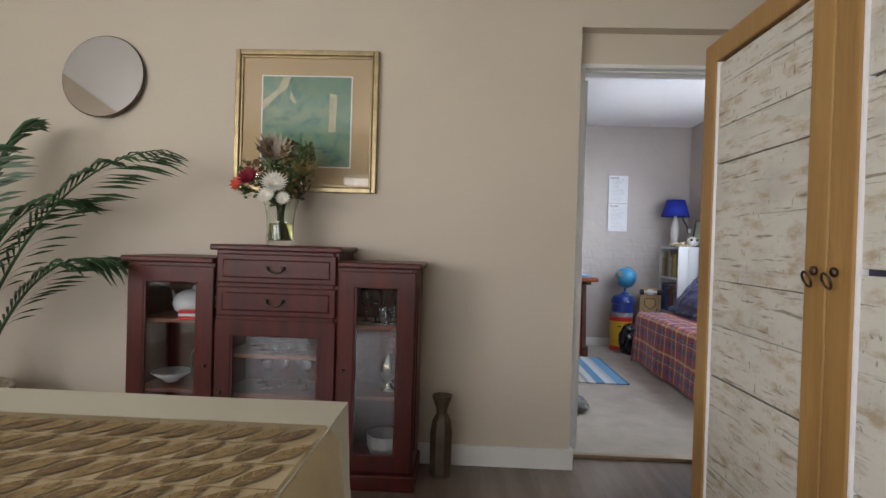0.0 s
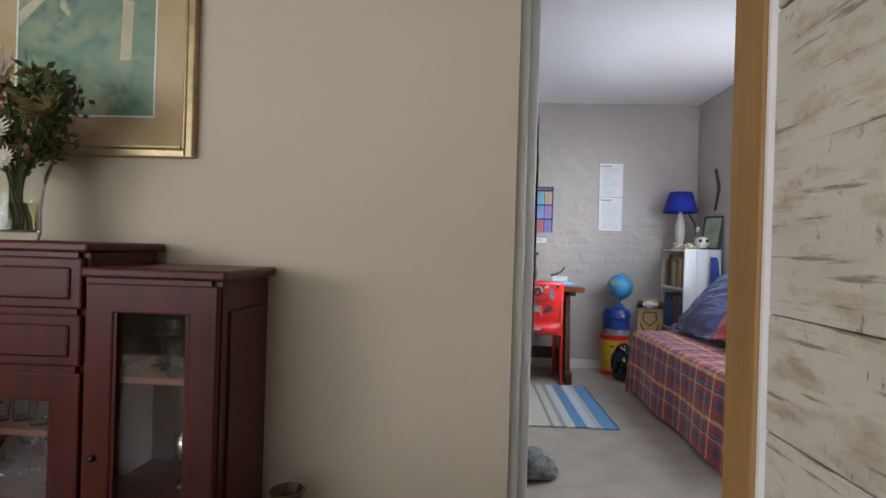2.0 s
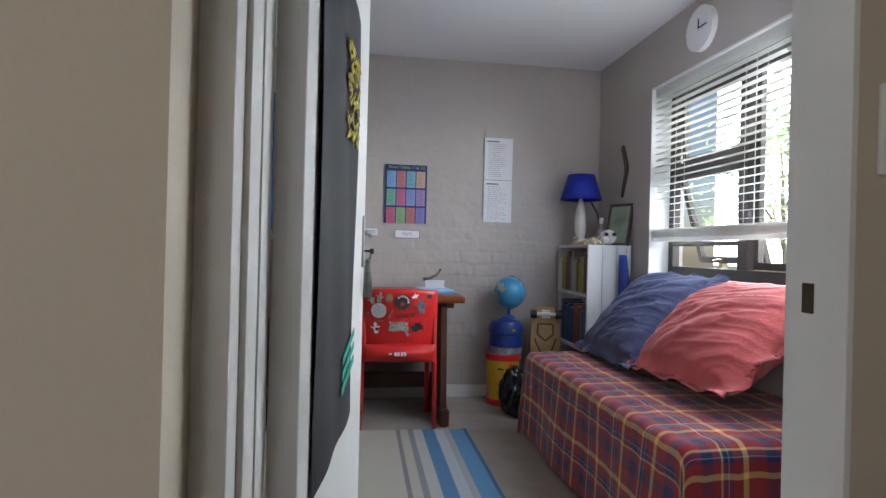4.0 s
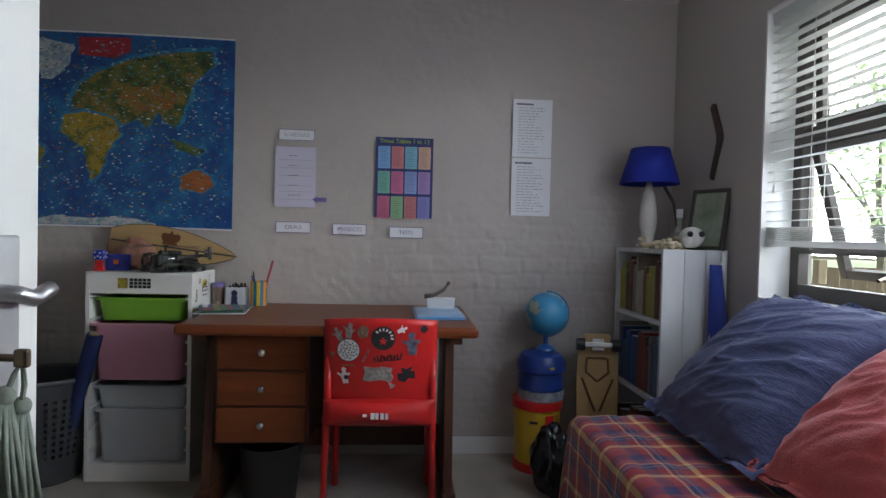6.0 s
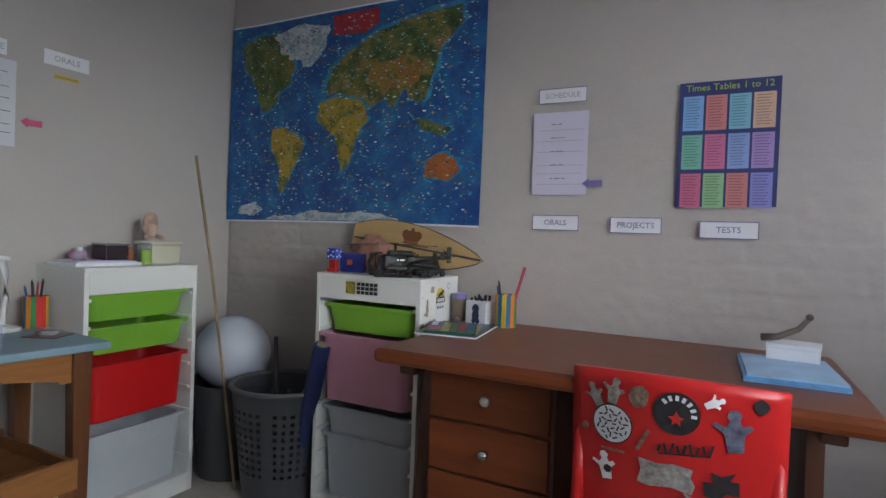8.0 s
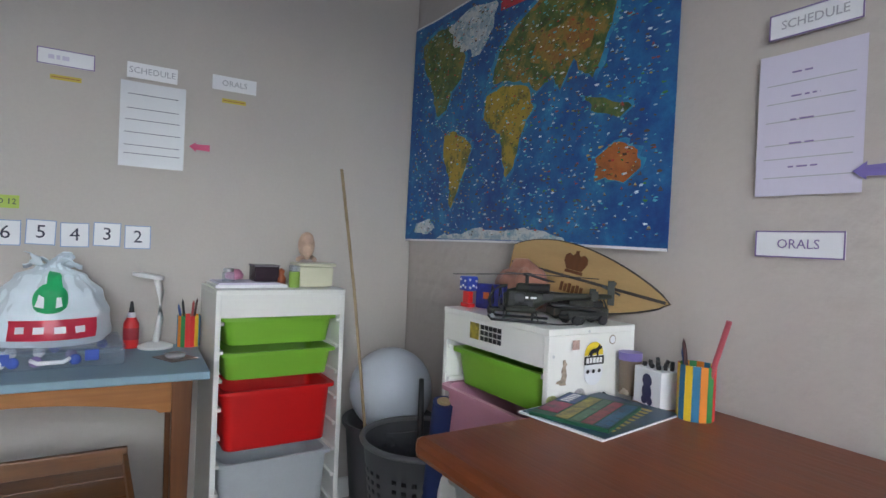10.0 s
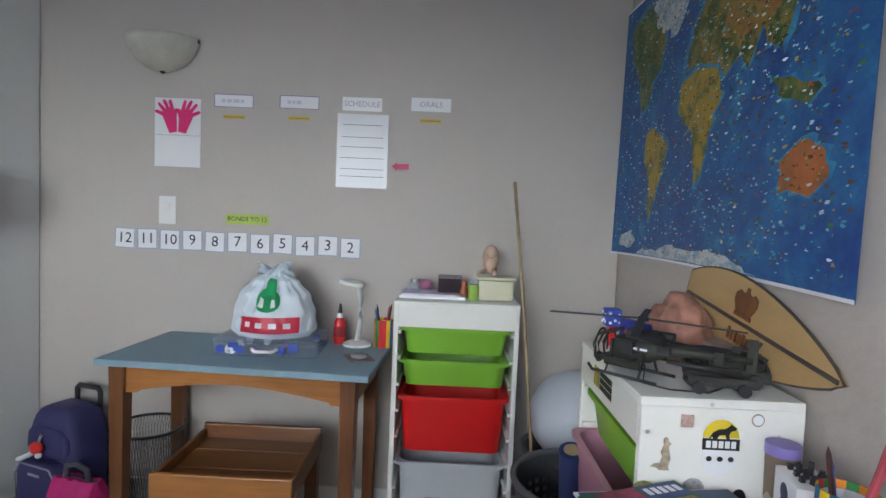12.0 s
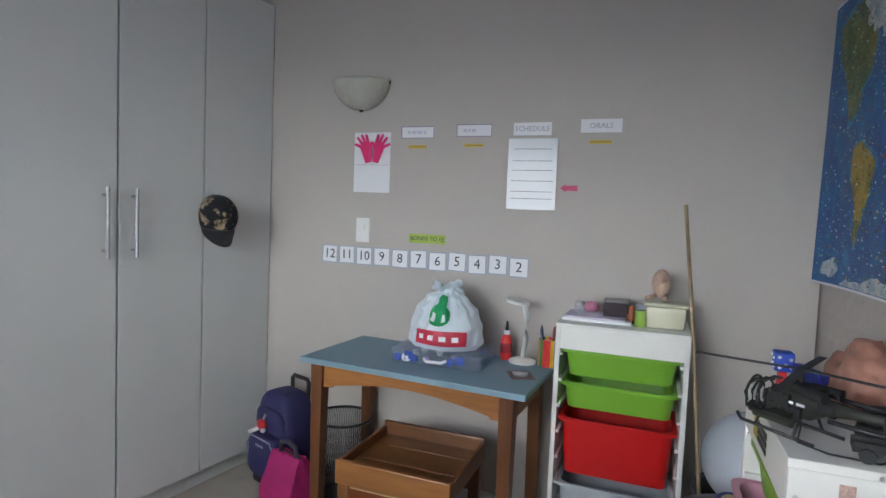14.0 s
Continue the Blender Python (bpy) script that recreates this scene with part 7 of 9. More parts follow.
for k in range(14):
    o = bmesh.new()
    c = (rnd.uniform(-0.1, 0.1) if k > 6 else 0.134, rnd.uniform(-0.16, 0.16), 0.026)
    ball(o, c, 0.016, 10, 6, (0.3 if k <= 6 else 1, 1, 1))
    part("craft_piece", o, (bpy.data.materials["blue latch"], PAPER, LILAC)[k % 3], cs, smooth=True)


def shopping_bag():
    b = thing("shopping_bag", "white plastic carrier bag with a green tree and red band, knotted", "shopping bag", (-0.68, 4.945, TZ + 0.058))
    film = mat("white bag film", (0.72, 0.80, 0.86), 0.35, vary=0.05, size=5, trans=0.2)
    nu, nv = 72, 40
    def surf(a, v):
        prof = [(0.0, 0.86), (0.10, 1.0), (0.35, 0.97), (0.6, 0.80), (0.8, 0.53), (0.89, 0.25), (0.93, 0.17), (1.0, 0.40)]
        for (v0, r0), (v1, r1) in zip(prof, prof[1:]):
            if v <= v1:
                s = (v - v0) / (v1 - v0)
                s = s * s * (3 - 2 * s)
                r = r0 + (r1 - r0) * s
                break
        pleat = (0.15 * math.sin(8 * a + 2 * v) + 0.09 * math.sin(17 * a - 3 * v)) * max(0, v - 0.32) * 1.2 * r
        n = noise.noise(Vector((2 * math.cos(a), 2 * math.sin(a), 3 * v))) * 0.09 + noise.noise(Vector((5 * math.cos(a), 5 * math.sin(a), 6 * v))) * 0.045
        r = r * (1 + n) + pleat
        return Vector((0.115 * r * math.cos(a), 0.156 * r * math.sin(a), 0.252 * v + (0.02 * math.sin(3 * a) * v if v > 0.93 else 0)))
    bm = sheet(bmesh.new(), nu, nv, lambda u, v: surf(2 * math.pi * u, v))
    bmesh.ops.remove_doubles(bm, verts=bm.verts, dist=0.0005)
    part("bag_body", bm, film, b, smooth=True)
    for s in (-1, 1):
        tie = bmesh.new()
        sheet(tie, 8, 3, lambda u, v: (0.03 * v - 0.015 + 0.02 * s, s * (0.01 + 0.065 * u), 0.232 + 0.012 * math.sin(5 * u) + 0.012 * v))
        part("handle_tie", tie, film, b, smooth=True, solid=0.003)
    def patch(name, outline, material, lift=1.012):
        def lay(u, v):
            if len(outline) == 4:
                (a, c), (d, e), (g, k), (i, j) = outline
                x, y = (a * (1 - u) + d * u) * (1 - v) + (i * (1 - u) + g * u) * v, (c * (1 - u) + e * u) * (1 - v) + (j * (1 - u) + k * u) * v
            else:
                cx, cy = sum(o[0] for o in outline) / len(outline), sum(o[1] for o in outline) / len(outline)
                s = u * len(outline)
                i = int(s) % len(outline)
                (a, c), (d, e), f = outline[i], outline[(i + 1) % len(outline)], s - int(s)
                x, y = cx + (a + (d - a) * f - cx) * v, cy + (c + (e - c) * f - cy) * v
            q = surf(x, y)
            return (q.x * lift + 0.0015, q.y * lift, q.z)
        part(name, sheet(bmesh.new(), 36, 14, lay), material, b, smooth=True)
    patch("red_band", [(-0.72, 0.08), (0.80, 0.10), (0.80, 0.33), (-0.70, 0.31)], mat("bag red print", (0.50, 0.02, 0.05), 0.4))
    for k in range(4):
        a = -0.56 + 0.32 * k
        patch("white_mark", [(a, 0.165), (a + 0.17, 0.17), (a + 0.17, 0.245), (a, 0.24)], PAPER, 1.025)
    greenp = mat("bag green print", (0.01, 0.33, 0.11), 0.4)
    patch("green_disc", [(0.0 + 0.38 * math.cos(t), 0.56 + 0.17 * math.sin(t)) for t in (k * 0.349 for k in range(18))], greenp, 1.012)
    patch("green_tree", [(-0.10, 0.60), (0.22, 0.60), (0.30, 0.84), (-0.10, 0.86)], greenp, 1.012)
    patch("white_patch", [(-0.28, 0.47), (-0.10, 0.45), (-0.12, 0.57), (-0.24, 0.60)], PAPER, 1.025)
    patch("white_patch", [(0.10, 0.45), (0.22, 0.47), (0.2, 0.57), (0.12, 0.57)], PAPER, 1.025)
shopping_bag()

gl_ = thing("glue_bottle", "red glue bottle with a black nozzle", "bottle", (-0.82, 5.165, TZ))
part("bottle", lathe(bmesh.new(), [(0, 0), (0.022, 0), (0.024, 0.01), (0.024, 0.085), (0.014, 0.105), (0, 0.107)], 18), RED, gl_, smooth=30)
part("label_band", lathe(bmesh.new(), [(0.0246, 0.03), (0.0246, 0.07)], 18), mat("dark red label", (0.30, 0.02, 0.03), 0.4), gl_, smooth=True)
part("collar", lathe(bmesh.new(), [(0, 0.105), (0.013, 0.105), (0.012, 0.122), (0, 0.123)], 14), PAPER, gl_, smooth=30)
part("nozzle", lathe(bmesh.new(), [(0, 0.122), (0.009, 0.122), (0.004, 0.16), (0, 0.16)], 12), BLACK, gl_, smooth=30)
dl = thing("desk_lamp", "slim white desk lamp with a flat round head", "lamp", (-0.80, 5.24, TZ))
part("lamp_base", lathe(bmesh.new(), [(0, 0), (0.055, 0), (0.056, 0.008), (0.03, 0.018), (0, 0.02)], 28), WHITE, dl, smooth=30)
ar = bmesh.new()
tube(ar, [(0, 0, 0.015), (0.0, 0.012, 0.10), (0.0, 0.010, 0.19), (0.0, -0.004, 0.245)], 0.011)
part("arm", ar, WHITE, dl, smooth=True)
he = bmesh.new()
cyl(he, (0, -0.03, 0.243), (0, -0.028, 0.255), 0.05, seg=28)
part("lamp_head", he, WHITE, dl, smooth=30)


def pencil_pot(at, rz, pencils, tall=0.11, label="pencil pot made of rainbow craft sticks, full of pencils"):
    p = thing("pencil_pot", label, "pencil pot", at, rz)
    names = [(0.60, 0.02, 0.02), (0.72, 0.22, 0.02), (0.70, 0.45, 0.02), (0.03, 0.22, 0.06), (0.02, 0.16, 0.30)]
    ms = [bpy.data.materials.get("craft stick %d" % k) or mat("craft stick %d" % k, c, 0.6, vary=0.1) for k, c in enumerate(names)]
    n = 15
    for k in range(n):
        a = 2 * math.pi * k / n
        bm = bmesh.new()
        box(bm, -0.0078, -0.0015, 0, 0.0078, 0.0015, tall, bev=0.001, m=pose(0.037 * math.cos(a), 0.037 * math.sin(a), 0, 0, 0, math.degrees(a) + 90))
        part("craft_stick", bm, ms[(k * 2 + k // 5) % 5], p)
    part("inside", lathe(bmesh.new(), [(0, 0.004), (0.033, 0.004), (0.034, tall - 0.012)], 16), PAPER, p)
    rn = random.Random(int(at[0] * 100))
    for k, (c, ln) in enumerate(pencils):
        a, r = rn.uniform(0, 6.28), rn.uniform(0.012, 0.026)
        x, y = r * math.cos(a), r * math.sin(a)
        bm = bmesh.new()
        cyl(bm, (x * 0.3, y * 0.3, 0.01), (x * 1.35, y * 1.35, ln - 0.012), 0.0042, seg=6)
        cyl(bm, (x * 1.35, y * 1.35, ln - 0.012), (x * 1.42, y * 1.42, ln), 0.0042, 0.0008, seg=6)
        part("pencil", bm, bpy.data.materials.get("pencil %d" % (k % 5)) or mat("pencil %d" % (k % 5), c, 0.5), p)
PC = [((0.06, 0.02, 0.02), 0.17), ((0.05, 0.10, 0.3), 0.15), ((0.4, 0.05, 0.05), 0.16), ((0.35, 0.22, 0.05), 0.15), ((0.02, 0.02, 0.02), 0.17)]
pencil_pot((-0.80, 5.345, TZ), 10, PC)
pencil_pot((0.64, 6.165, 0.775), 40, PC[:2], 0.118, "rainbow craft-stick pencil pot on the desk")
rp = bmesh.new()
cyl(rp, (0.655, 6.16, 0.80), (0.705, 6.17, 0.995), 0.006, seg=10)
solo("red_pencil", rp, mat("dull red lacquer", (0.42, 0.07, 0.09), 0.45), "thick dull red pencil standing in the pot", "pencil", smooth=30)
co = thing("coaster", "dark printed card with a small glass dish on it", "card", (-0.60, 5.28, TZ), 25)
part("card", B((-0.055, -0.045, 0, 0.055, 0.045, 0.003)), mat("dark printed card", (0.16, 0.11, 0.10), 0.4, vary=0.5, size=40), co)
part("dish", lathe(bmesh.new(), [(0, 0.003), (0.028, 0.003), (0.033, 0.014), (0.02, 0.018), (0, 0.018)], 20), mat("clouded dish glass", (0.55, 0.55, 0.55), 0.15, trans=0.4), co, smooth=True)


# ---- bags by the wardrobe ----
NAVY = mat("navy nylon", (0.028, 0.026, 0.10), 0.6, vary=0.15, size=12, bump=0.4, fine=200)
def backpack():
    b = thing("trolley_backpack", "navy blue trolley school backpack with a telescopic handle", "backpack", (-0.765, 4.11, 0), 70)
    b.scale = (0.88, 0.88, 0.88)
    def puff(w, d, z0, z1, y, top=0.10, name="bag_body", material=NAVY):
        bm = bmesh.new()
        bmesh.ops.create_cube(bm, size=1)
        bmesh.ops.subdivide_edges(bm, edges=bm.edges[:], cuts=9, use_grid_fill=True)
        for v in bm.verts:
            x, yy, z = v.co * 2
            r = 1 / max(1e-6, (abs(x) ** 5 + abs(yy) ** 5 + abs(z) ** 5) ** 0.2)
            x, yy, z = x * r, yy * r, z * r
            nar = 1 - top * max(0, z) ** 2
            k = 1 + 0.03 * noise.noise(Vector((x * 2, yy * 2, z * 2)))
            v.co = Vector((x * w / 2 * nar * k, y + yy * d / 2 * k, (z0 + z1) / 2 + z * (z1 - z0) / 2))
        part(name, bm, material, b, smooth=True)
    puff(0.31, 0.20, 0.045, 0.51, 0.0, 0.28)
    puff(0.27, 0.09, 0.06, 0.29, -0.115, 0.1, "front_pocket")
    puff(0.25, 0.06, 0.30, 0.43, -0.085, 0.25, "upper_pocket")
    hb = bmesh.new()
    tube(hb, [(-0.075, 0.09, 0.40), (-0.075, 0.09, 0.545), (-0.06, 0.09, 0.56), (0.06, 0.09, 0.56), (0.075, 0.09, 0.545), (0.075, 0.09, 0.40)], 0.012)
    part("trolley_handle", hb, BLACK, b, "black telescopic handle", smooth=True)
    zp = bmesh.new()
    tube(zp, [(-0.125, -0.15, 0.09), (-0.128, -0.155, 0.22), (-0.09, -0.158, 0.278), (0.09, -0.158, 0.278), (0.128, -0.155, 0.22), (0.125, -0.15, 0.09)], 0.004)
    part("zip", zp, mat("grey zip", (0.25, 0.26, 0.32), 0.5), b, smooth=True)
    part("label", B((-0.035, -0.163, 0.235, 0.035, -0.158, 0.245)), mat("grey label", (0.3, 0.3, 0.36), 0.5), b)
    for sx in (-0.12, 0.12):
        wl = bmesh.new()
        cyl(wl, (sx - 0.014, 0.075, 0.035), (sx + 0.014, 0.075, 0.035), 0.035, seg=18)
        part("wheel", wl, BLACK, b, smooth=30)
    part("base_plate", B((-0.13, -0.12, 0.0, 0.13, 0.08, 0.05), bev=0.012), BLACK, b)
    kc = bmesh.new()
    ball(kc, (-0.02, -0.135, 0.345), 0.033, scale=(1.1, 0.7, 0.85))
    part("red_keyring", kc, RED, b, "red cloth keyring", smooth=True)
    kt = bmesh.new()
    tube(kt, [(-0.03, -0.15, 0.325), (-0.08, -0.155, 0.30), (-0.115, -0.15, 0.285)], 0.010)
    ball(kt, (0.0, -0.14, 0.32), 0.014)
    part("white_tail", kt, PAPER, b, smooth=True)
    ch = bmesh.new()
    tube(ch, [(0.0, -0.125, 0.41), (-0.005, -0.135, 0.375)], 0.006)
    part("clip", ch, CHROME, b)
backpack()


def pink_bag():
    b = thing("lunch_bag", "bright pink fabric lunch bag with a dark handle", "bag", (-0.60, 4.26, 0), 72)
    bm = bmesh.new()
    bmesh.ops.create_cube(bm, size=1)
    bmesh.ops.subdivide_edges(bm, edges=bm.edges[:], cuts=8, use_grid_fill=True)
    for v in bm.verts:
        x, y, z = v.co * 2
        t = (z + 1) / 2
        v.co = Vector((x * 0.112 * (1 - 0.2 * t) + 0.005 * math.sin(9 * t + 4 * y), y * 0.085 * (1 - 0.72 * t * t), 0.002 + 0.225 * t + 0.006 * math.sin(11 * x) * (abs(y) > 0.9)))
        v.co.y += 0.006 * math.sin(26 * v.co.x) * (1 if y < -0.9 else 0.2)
    part("bag_body", bm, mat("bright pink nylon", (0.42, 0.015, 0.14), 0.55, vary=0.15, size=10, bump=0.3), b, smooth=40)
    h = bmesh.new()
    tube(h, [(-0.06, -0.01, 0.215), (-0.05, -0.012, 0.27), (0.0, -0.012, 0.285), (0.05, -0.012, 0.27), (0.06, -0.01, 0.215)], 0.011)
    part("carry_handle", h, mat("dark grey webbing", (0.05, 0.05, 0.07), 0.8), b, smooth=True)
    z = bmesh.new()
    tube(z, [(-0.085, 0, 0.225), (0.0, 0, 0.23), (0.085, 0, 0.225)], 0.005)
    part("zip", z, BLACK, b)
pink_bag()

def mesh_bin(at):
    b = thing("mesh_bin", "black wire-mesh waste paper bin", "bin", at)
    rim = bmesh.new()
    tube(rim, [(0.135 * math.cos(a), 0.135 * math.sin(a), 0.37) for a in np.linspace(0, 2 * math.pi, 33)], 0.006, seg=6)
    part("rim", rim, BLACK, b, smooth=True)
    w = bmesh.new()
    for k in range(72):
        a = 2 * math.pi * k / 72
        for s in (-1, 1):
            a2 = a + s * 0.35
            cyl(w, (0.10 * math.cos(a), 0.10 * math.sin(a), 0.005), (0.134 * math.cos(a2), 0.134 * math.sin(a2), 0.37), 0.0008, seg=4)
    tagged(part("wire_mesh", w, BLACK, b), kind="stuff")
    part("bin_base", lathe(bmesh.new(), [(0, 0), (0.102, 0), (0.102, 0.012), (0, 0.012)], 24), BLACK, b)
mesh_bin((-0.765, 4.425, 0))

# cap on a wardrobe door hook
cp = thing("cap", "dark patterned baseball cap hung on the wardrobe door", "cap", (-0.545, 3.855, 1.105), -7)
camo = mat("dark patterned cap cloth", (0.40, 0.30, 0.19), 0.85, color2=(0.006, 0.006, 0.008), size=24, fine=60)
for rn_ in [k for k in camo.node_tree.nodes if k.type == "VALTORGB"]:
    rn_.color_ramp.elements[0].position, rn_.color_ramp.elements[1].position = 0.66, 0.78
part("crown", sheet(bmesh.new(), 24, 16, lambda u, v: (0.088 * math.cos(math.pi * u) * math.sin(0.12 + 2.2 * v), 0.008 + 0.105 * math.sin(math.pi * u) * math.sin(0.12 + 2.2 * v) ** 0.8, 0.165 + 0.095 * math.cos(0.12 + 2.2 * v))), camo, cp, smooth=True, solid=0.004)
part("brim", sheet(bmesh.new(), 14, 6, lambda u, v: (0.078 * math.cos(math.pi * u) * (1 - 0.1 * v), 0.012 + (0.085 - 0.02 * v) * math.sin(math.pi * u), 0.115 - 0.012 * math.sin(math.pi * u) - 0.075 * v * (0.35 + 0.65 * math.sin(math.pi * u)))), BLACK, cp, smooth=True, solid=0.004)
hk = bmesh.new()
tube(hk, [(0, 0.002, 0.27), (0, 0.02, 0.262), (0, 0.022, 0.275)], 0.004)
part("button", hk, WHITE, cp)


# ---- corner bins, ball, pole ----
CHAR = mat("charcoal plastic", (0.06, 0.062, 0.068), 0.5, vary=0.1)
b1 = thing("round_bin", "dark grey round bin holding a ball", "bin", (-0.635, 6.08, 0))
part("bin_body", lathe(bmesh.new(), [(0, 0), (0.14, 0), (0.175, 0.40), (0.19, 0.405), (0.19, 0.42), (0.172, 0.415), (0.135, 0.01), (0, 0.008)], 32), CHAR, b1, smooth=30)
bl = bmesh.new()
ball(bl, (0, 0, 0), 0.165, 40, 24)
solo("ball", bl, mat("pale blue-grey vinyl", (0.52, 0.56, 0.62), 0.3, vary=0.04), "large pale grey vinyl ball resting in the bin", "ball", (-0.635, 6.08, 0.535), smooth=True)
def basket():
    b = thing("laundry_basket", "dark grey perforated plastic basket with rolled items", "basket", (-0.275, 6.02, 0))
    n, rows = 72, 30
    bm = bmesh.new()
    def at(k, r):
        t = r / rows
        a = 2 * math.pi * k / n
        rad = 0.15 + 0.055 * t
        return Vector((rad * math.cos(a) * 1.02, rad * math.sin(a) * 0.95, 0.46 * t))
    g = [[bm.verts.new(at(k, r)) for k in range(n)] for r in range(rows + 1)]
    for r in range(rows):
        for k in range(n):
            if 7 <= r < 26 and r % 2 == 0 and k % 2 == 0 and k % 12 < 9:
                continue
            bm.faces.new((g[r][k], g[r][(k + 1) % n], g[r + 1][(k + 1) % n], g[r + 1][k]))
    bm.faces.new(g[0][::-1])
    part("basket_body", bm, CHAR, b, solid=0.004)
    rim = bmesh.new()
    tube(rim, [(0.213 * math.cos(a), 0.20 * math.sin(a), 0.462) for a in np.linspace(0, 2 * math.pi, 41)], 0.010, seg=8)
    part("rim", rim, mat("grey rim plastic", (0.12, 0.12, 0.13), 0.45), b, smooth=True)
    for sx in (-1, 1):
        gr = bmesh.new()
        tube(gr, [(sx * 0.20, -0.05, 0.465), (sx * 0.225, -0.045, 0.44), (sx * 0.225, 0.045, 0.44), (sx * 0.20, 0.05, 0.465)], 0.009)
        part("grip", gr, bpy.data.materials["grey rim plastic"], b, smooth=True)
basket()
ro = thing("rolled_mat", "rolled dark blue mat standing in the basket", "rolled mat")
ro.matrix_world = pose(-0.20, 6.00, 0.02, 6, 17, 0)
rb = bmesh.new()
cyl(rb, (0, 0, 0), (0, 0, 0.68), 0.033, seg=20)
part("roll", rb, mat("navy foam", (0.015, 0.03, 0.12), 0.6), ro, smooth=30)
rs = bmesh.new()
cyl(rs, (0, 0, 0.6802), (0, 0, 0.683), 0.021, seg=20)
cyl(rs, (0, 0, 0.683), (0, 0, 0.685), 0.009, seg=16)
part("roll_end", rs, mat("tan roll end", (0.35, 0.27, 0.14), 0.6), ro)
bb = bmesh.new()
tube(bb, [(-0.33, 6.05, 0.02), (-0.355, 6.06, 0.45), (-0.36, 6.06, 0.64)], 0.016, r2=0.009)
solo("toy_bat", bb, BLACK, "black toy bat standing in the basket", "bat", smooth=True)
pl = bmesh.new()
tube(pl, [(-0.455, 5.945, 0.0), (-0.49, 5.905, 0.45), (-0.535, 5.86, 0.95), (-0.582, 5.812, 1.385)], 0.006)
solo("bamboo_pole", pl, mat("bamboo", (0.34, 0.25, 0.14), 0.5, vary=0.3, size=12), "thin bamboo pole leaning in the corner", "pole", smooth=True)


# ---- on the storage unit by the corner ----
UZ = 0.94
tray = thing("notebook_stack", "white notebooks stacked on the storage unit", "notebook", (-0.775, 5.535, UZ), 90)
part("notebook", B((-0.125, -0.09, 0.0, 0.125, 0.09, 0.012), bev=0.002), PAPER, tray)
part("lilac_cover", B((-0.115, -0.085, 0.012, 0.10, 0.085, 0.018)), LILACP, tray)
bx = thing("dark_box", "small clear-lidded dark box on the notebooks", "box", (-0.79, 5.60, UZ + 0.018))
part("box_body", B((-0.045, -0.045, 0, 0.045, 0.045, 0.055), bev=0.004), mat("smoked plastic", (0.04, 0.025, 0.035), 0.2), bx)
part("lid", B((-0.047, -0.047, 0.055, 0.047, 0.047, 0.062), bev=0.002), mat("grey lid", (0.2, 0.18, 0.2), 0.25), bx)
cl = thing("small_jar", "small glass jar with a metal lid", "jar", (-0.76, 5.465, UZ + 0.018))
part("glass_body", lathe(bmesh.new(), [(0, 0), (0.022, 0), (0.022, 0.03), (0.016, 0.036), (0, 0.036)], 16), clearp, cl, smooth=30)
part("lid", lathe(bmesh.new(), [(0, 0.036), (0.018, 0.036), (0.018, 0.048), (0, 0.049)], 16), CHROME, cl, smooth=30)
pk = bmesh.new()
lathe(pk, [(0, 0), (0.03, 0.005), (0.034, 0.02), (0.02, 0.04), (0, 0.042)], 14)
solo("pink_pot", pk, mat("pink plastic pot", (0.5, 0.2, 0.3), 0.4), "little pink plastic pot", "pot", (-0.83, 5.50, UZ + 0.018), smooth=True)
am = bmesh.new()
lathe(am, [(0, 0), (0.017, 0), (0.019, 0.03), (0.010, 0.045), (0.014, 0.06), (0, 0.07)], 14)
solo("amber_figure", am, mat("amber resin", (0.30, 0.07, 0.02), 0.3), "small amber-brown resin figure", "ornament", (-0.755, 5.655, UZ + 0.0), smooth=True)
gj = thing("green_tube", "little tube of green slime with a clear lid", "tube", (-0.705, 5.69, UZ))
part("tube_body", lathe(bmesh.new(), [(0, 0), (0.02, 0), (0.02, 0.06), (0, 0.06)], 16), mat("green slime", (0.28, 0.45, 0.08), 0.25), gj, smooth=30)
part("lid", lathe(bmesh.new(), [(0, 0.06), (0.021, 0.06), (0.021, 0.082), (0, 0.083)], 16), clearp, gj, smooth=30)
cb_ = thing("cream_box", "cream plastic lunch box on the storage unit", "box", (-0.745, 5.775, UZ), 90)
CREAM = mat("cream plastic", (0.62, 0.60, 0.44), 0.4, vary=0.03)
cbm = bmesh.new()
box(cbm, -0.07, -0.05, 0, 0.07, 0.05, 0.08, bev=0.012)
for v in cbm.verts:
    v.co.x *= 0.92 + 0.08 * v.co.z / 0.08
part("box_body", cbm, CREAM, cb_, smooth=30)
part("lid", B((-0.075, -0.055, 0.08, 0.075, 0.055, 0.092), bev=0.004), CREAM, cb_)
do = bmesh.new()
ball(do, (0, 0, 0.105), 0.030, scale=(0.9, 1, 1.05))
ball(do, (0.0, 0.0, 0.045), 0.032, scale=(0.8, 0.9, 1.25))
ball(do, (-0.012, 0, 0.075), 0.042, scale=(0.6, 1, 1.5))
tube(do, [(0.0, -0.02, 0.02), (0.03, -0.05, 0.01), (0.05, -0.06, 0.008)], 0.011)
tube(do, [(0.0, 0.02, 0.02), (0.045, 0.02, 0.012), (0.07, 0.015, 0.008)], 0.011)
bmesh.ops.scale(do, verts=do.verts, vec=(0.8, 0.8, 0.82))
bmesh.ops.translate(do, verts=do.verts, vec=(0, 0, 0.006))
solo("doll", do, mat("pale doll plastic", (0.52, 0.36, 0.27), 0.5, vary=0.25, size=18), "small pale plastic doll sitting on the cream box", "doll", (-0.765, 5.755, UZ + 0.092), smooth=True)


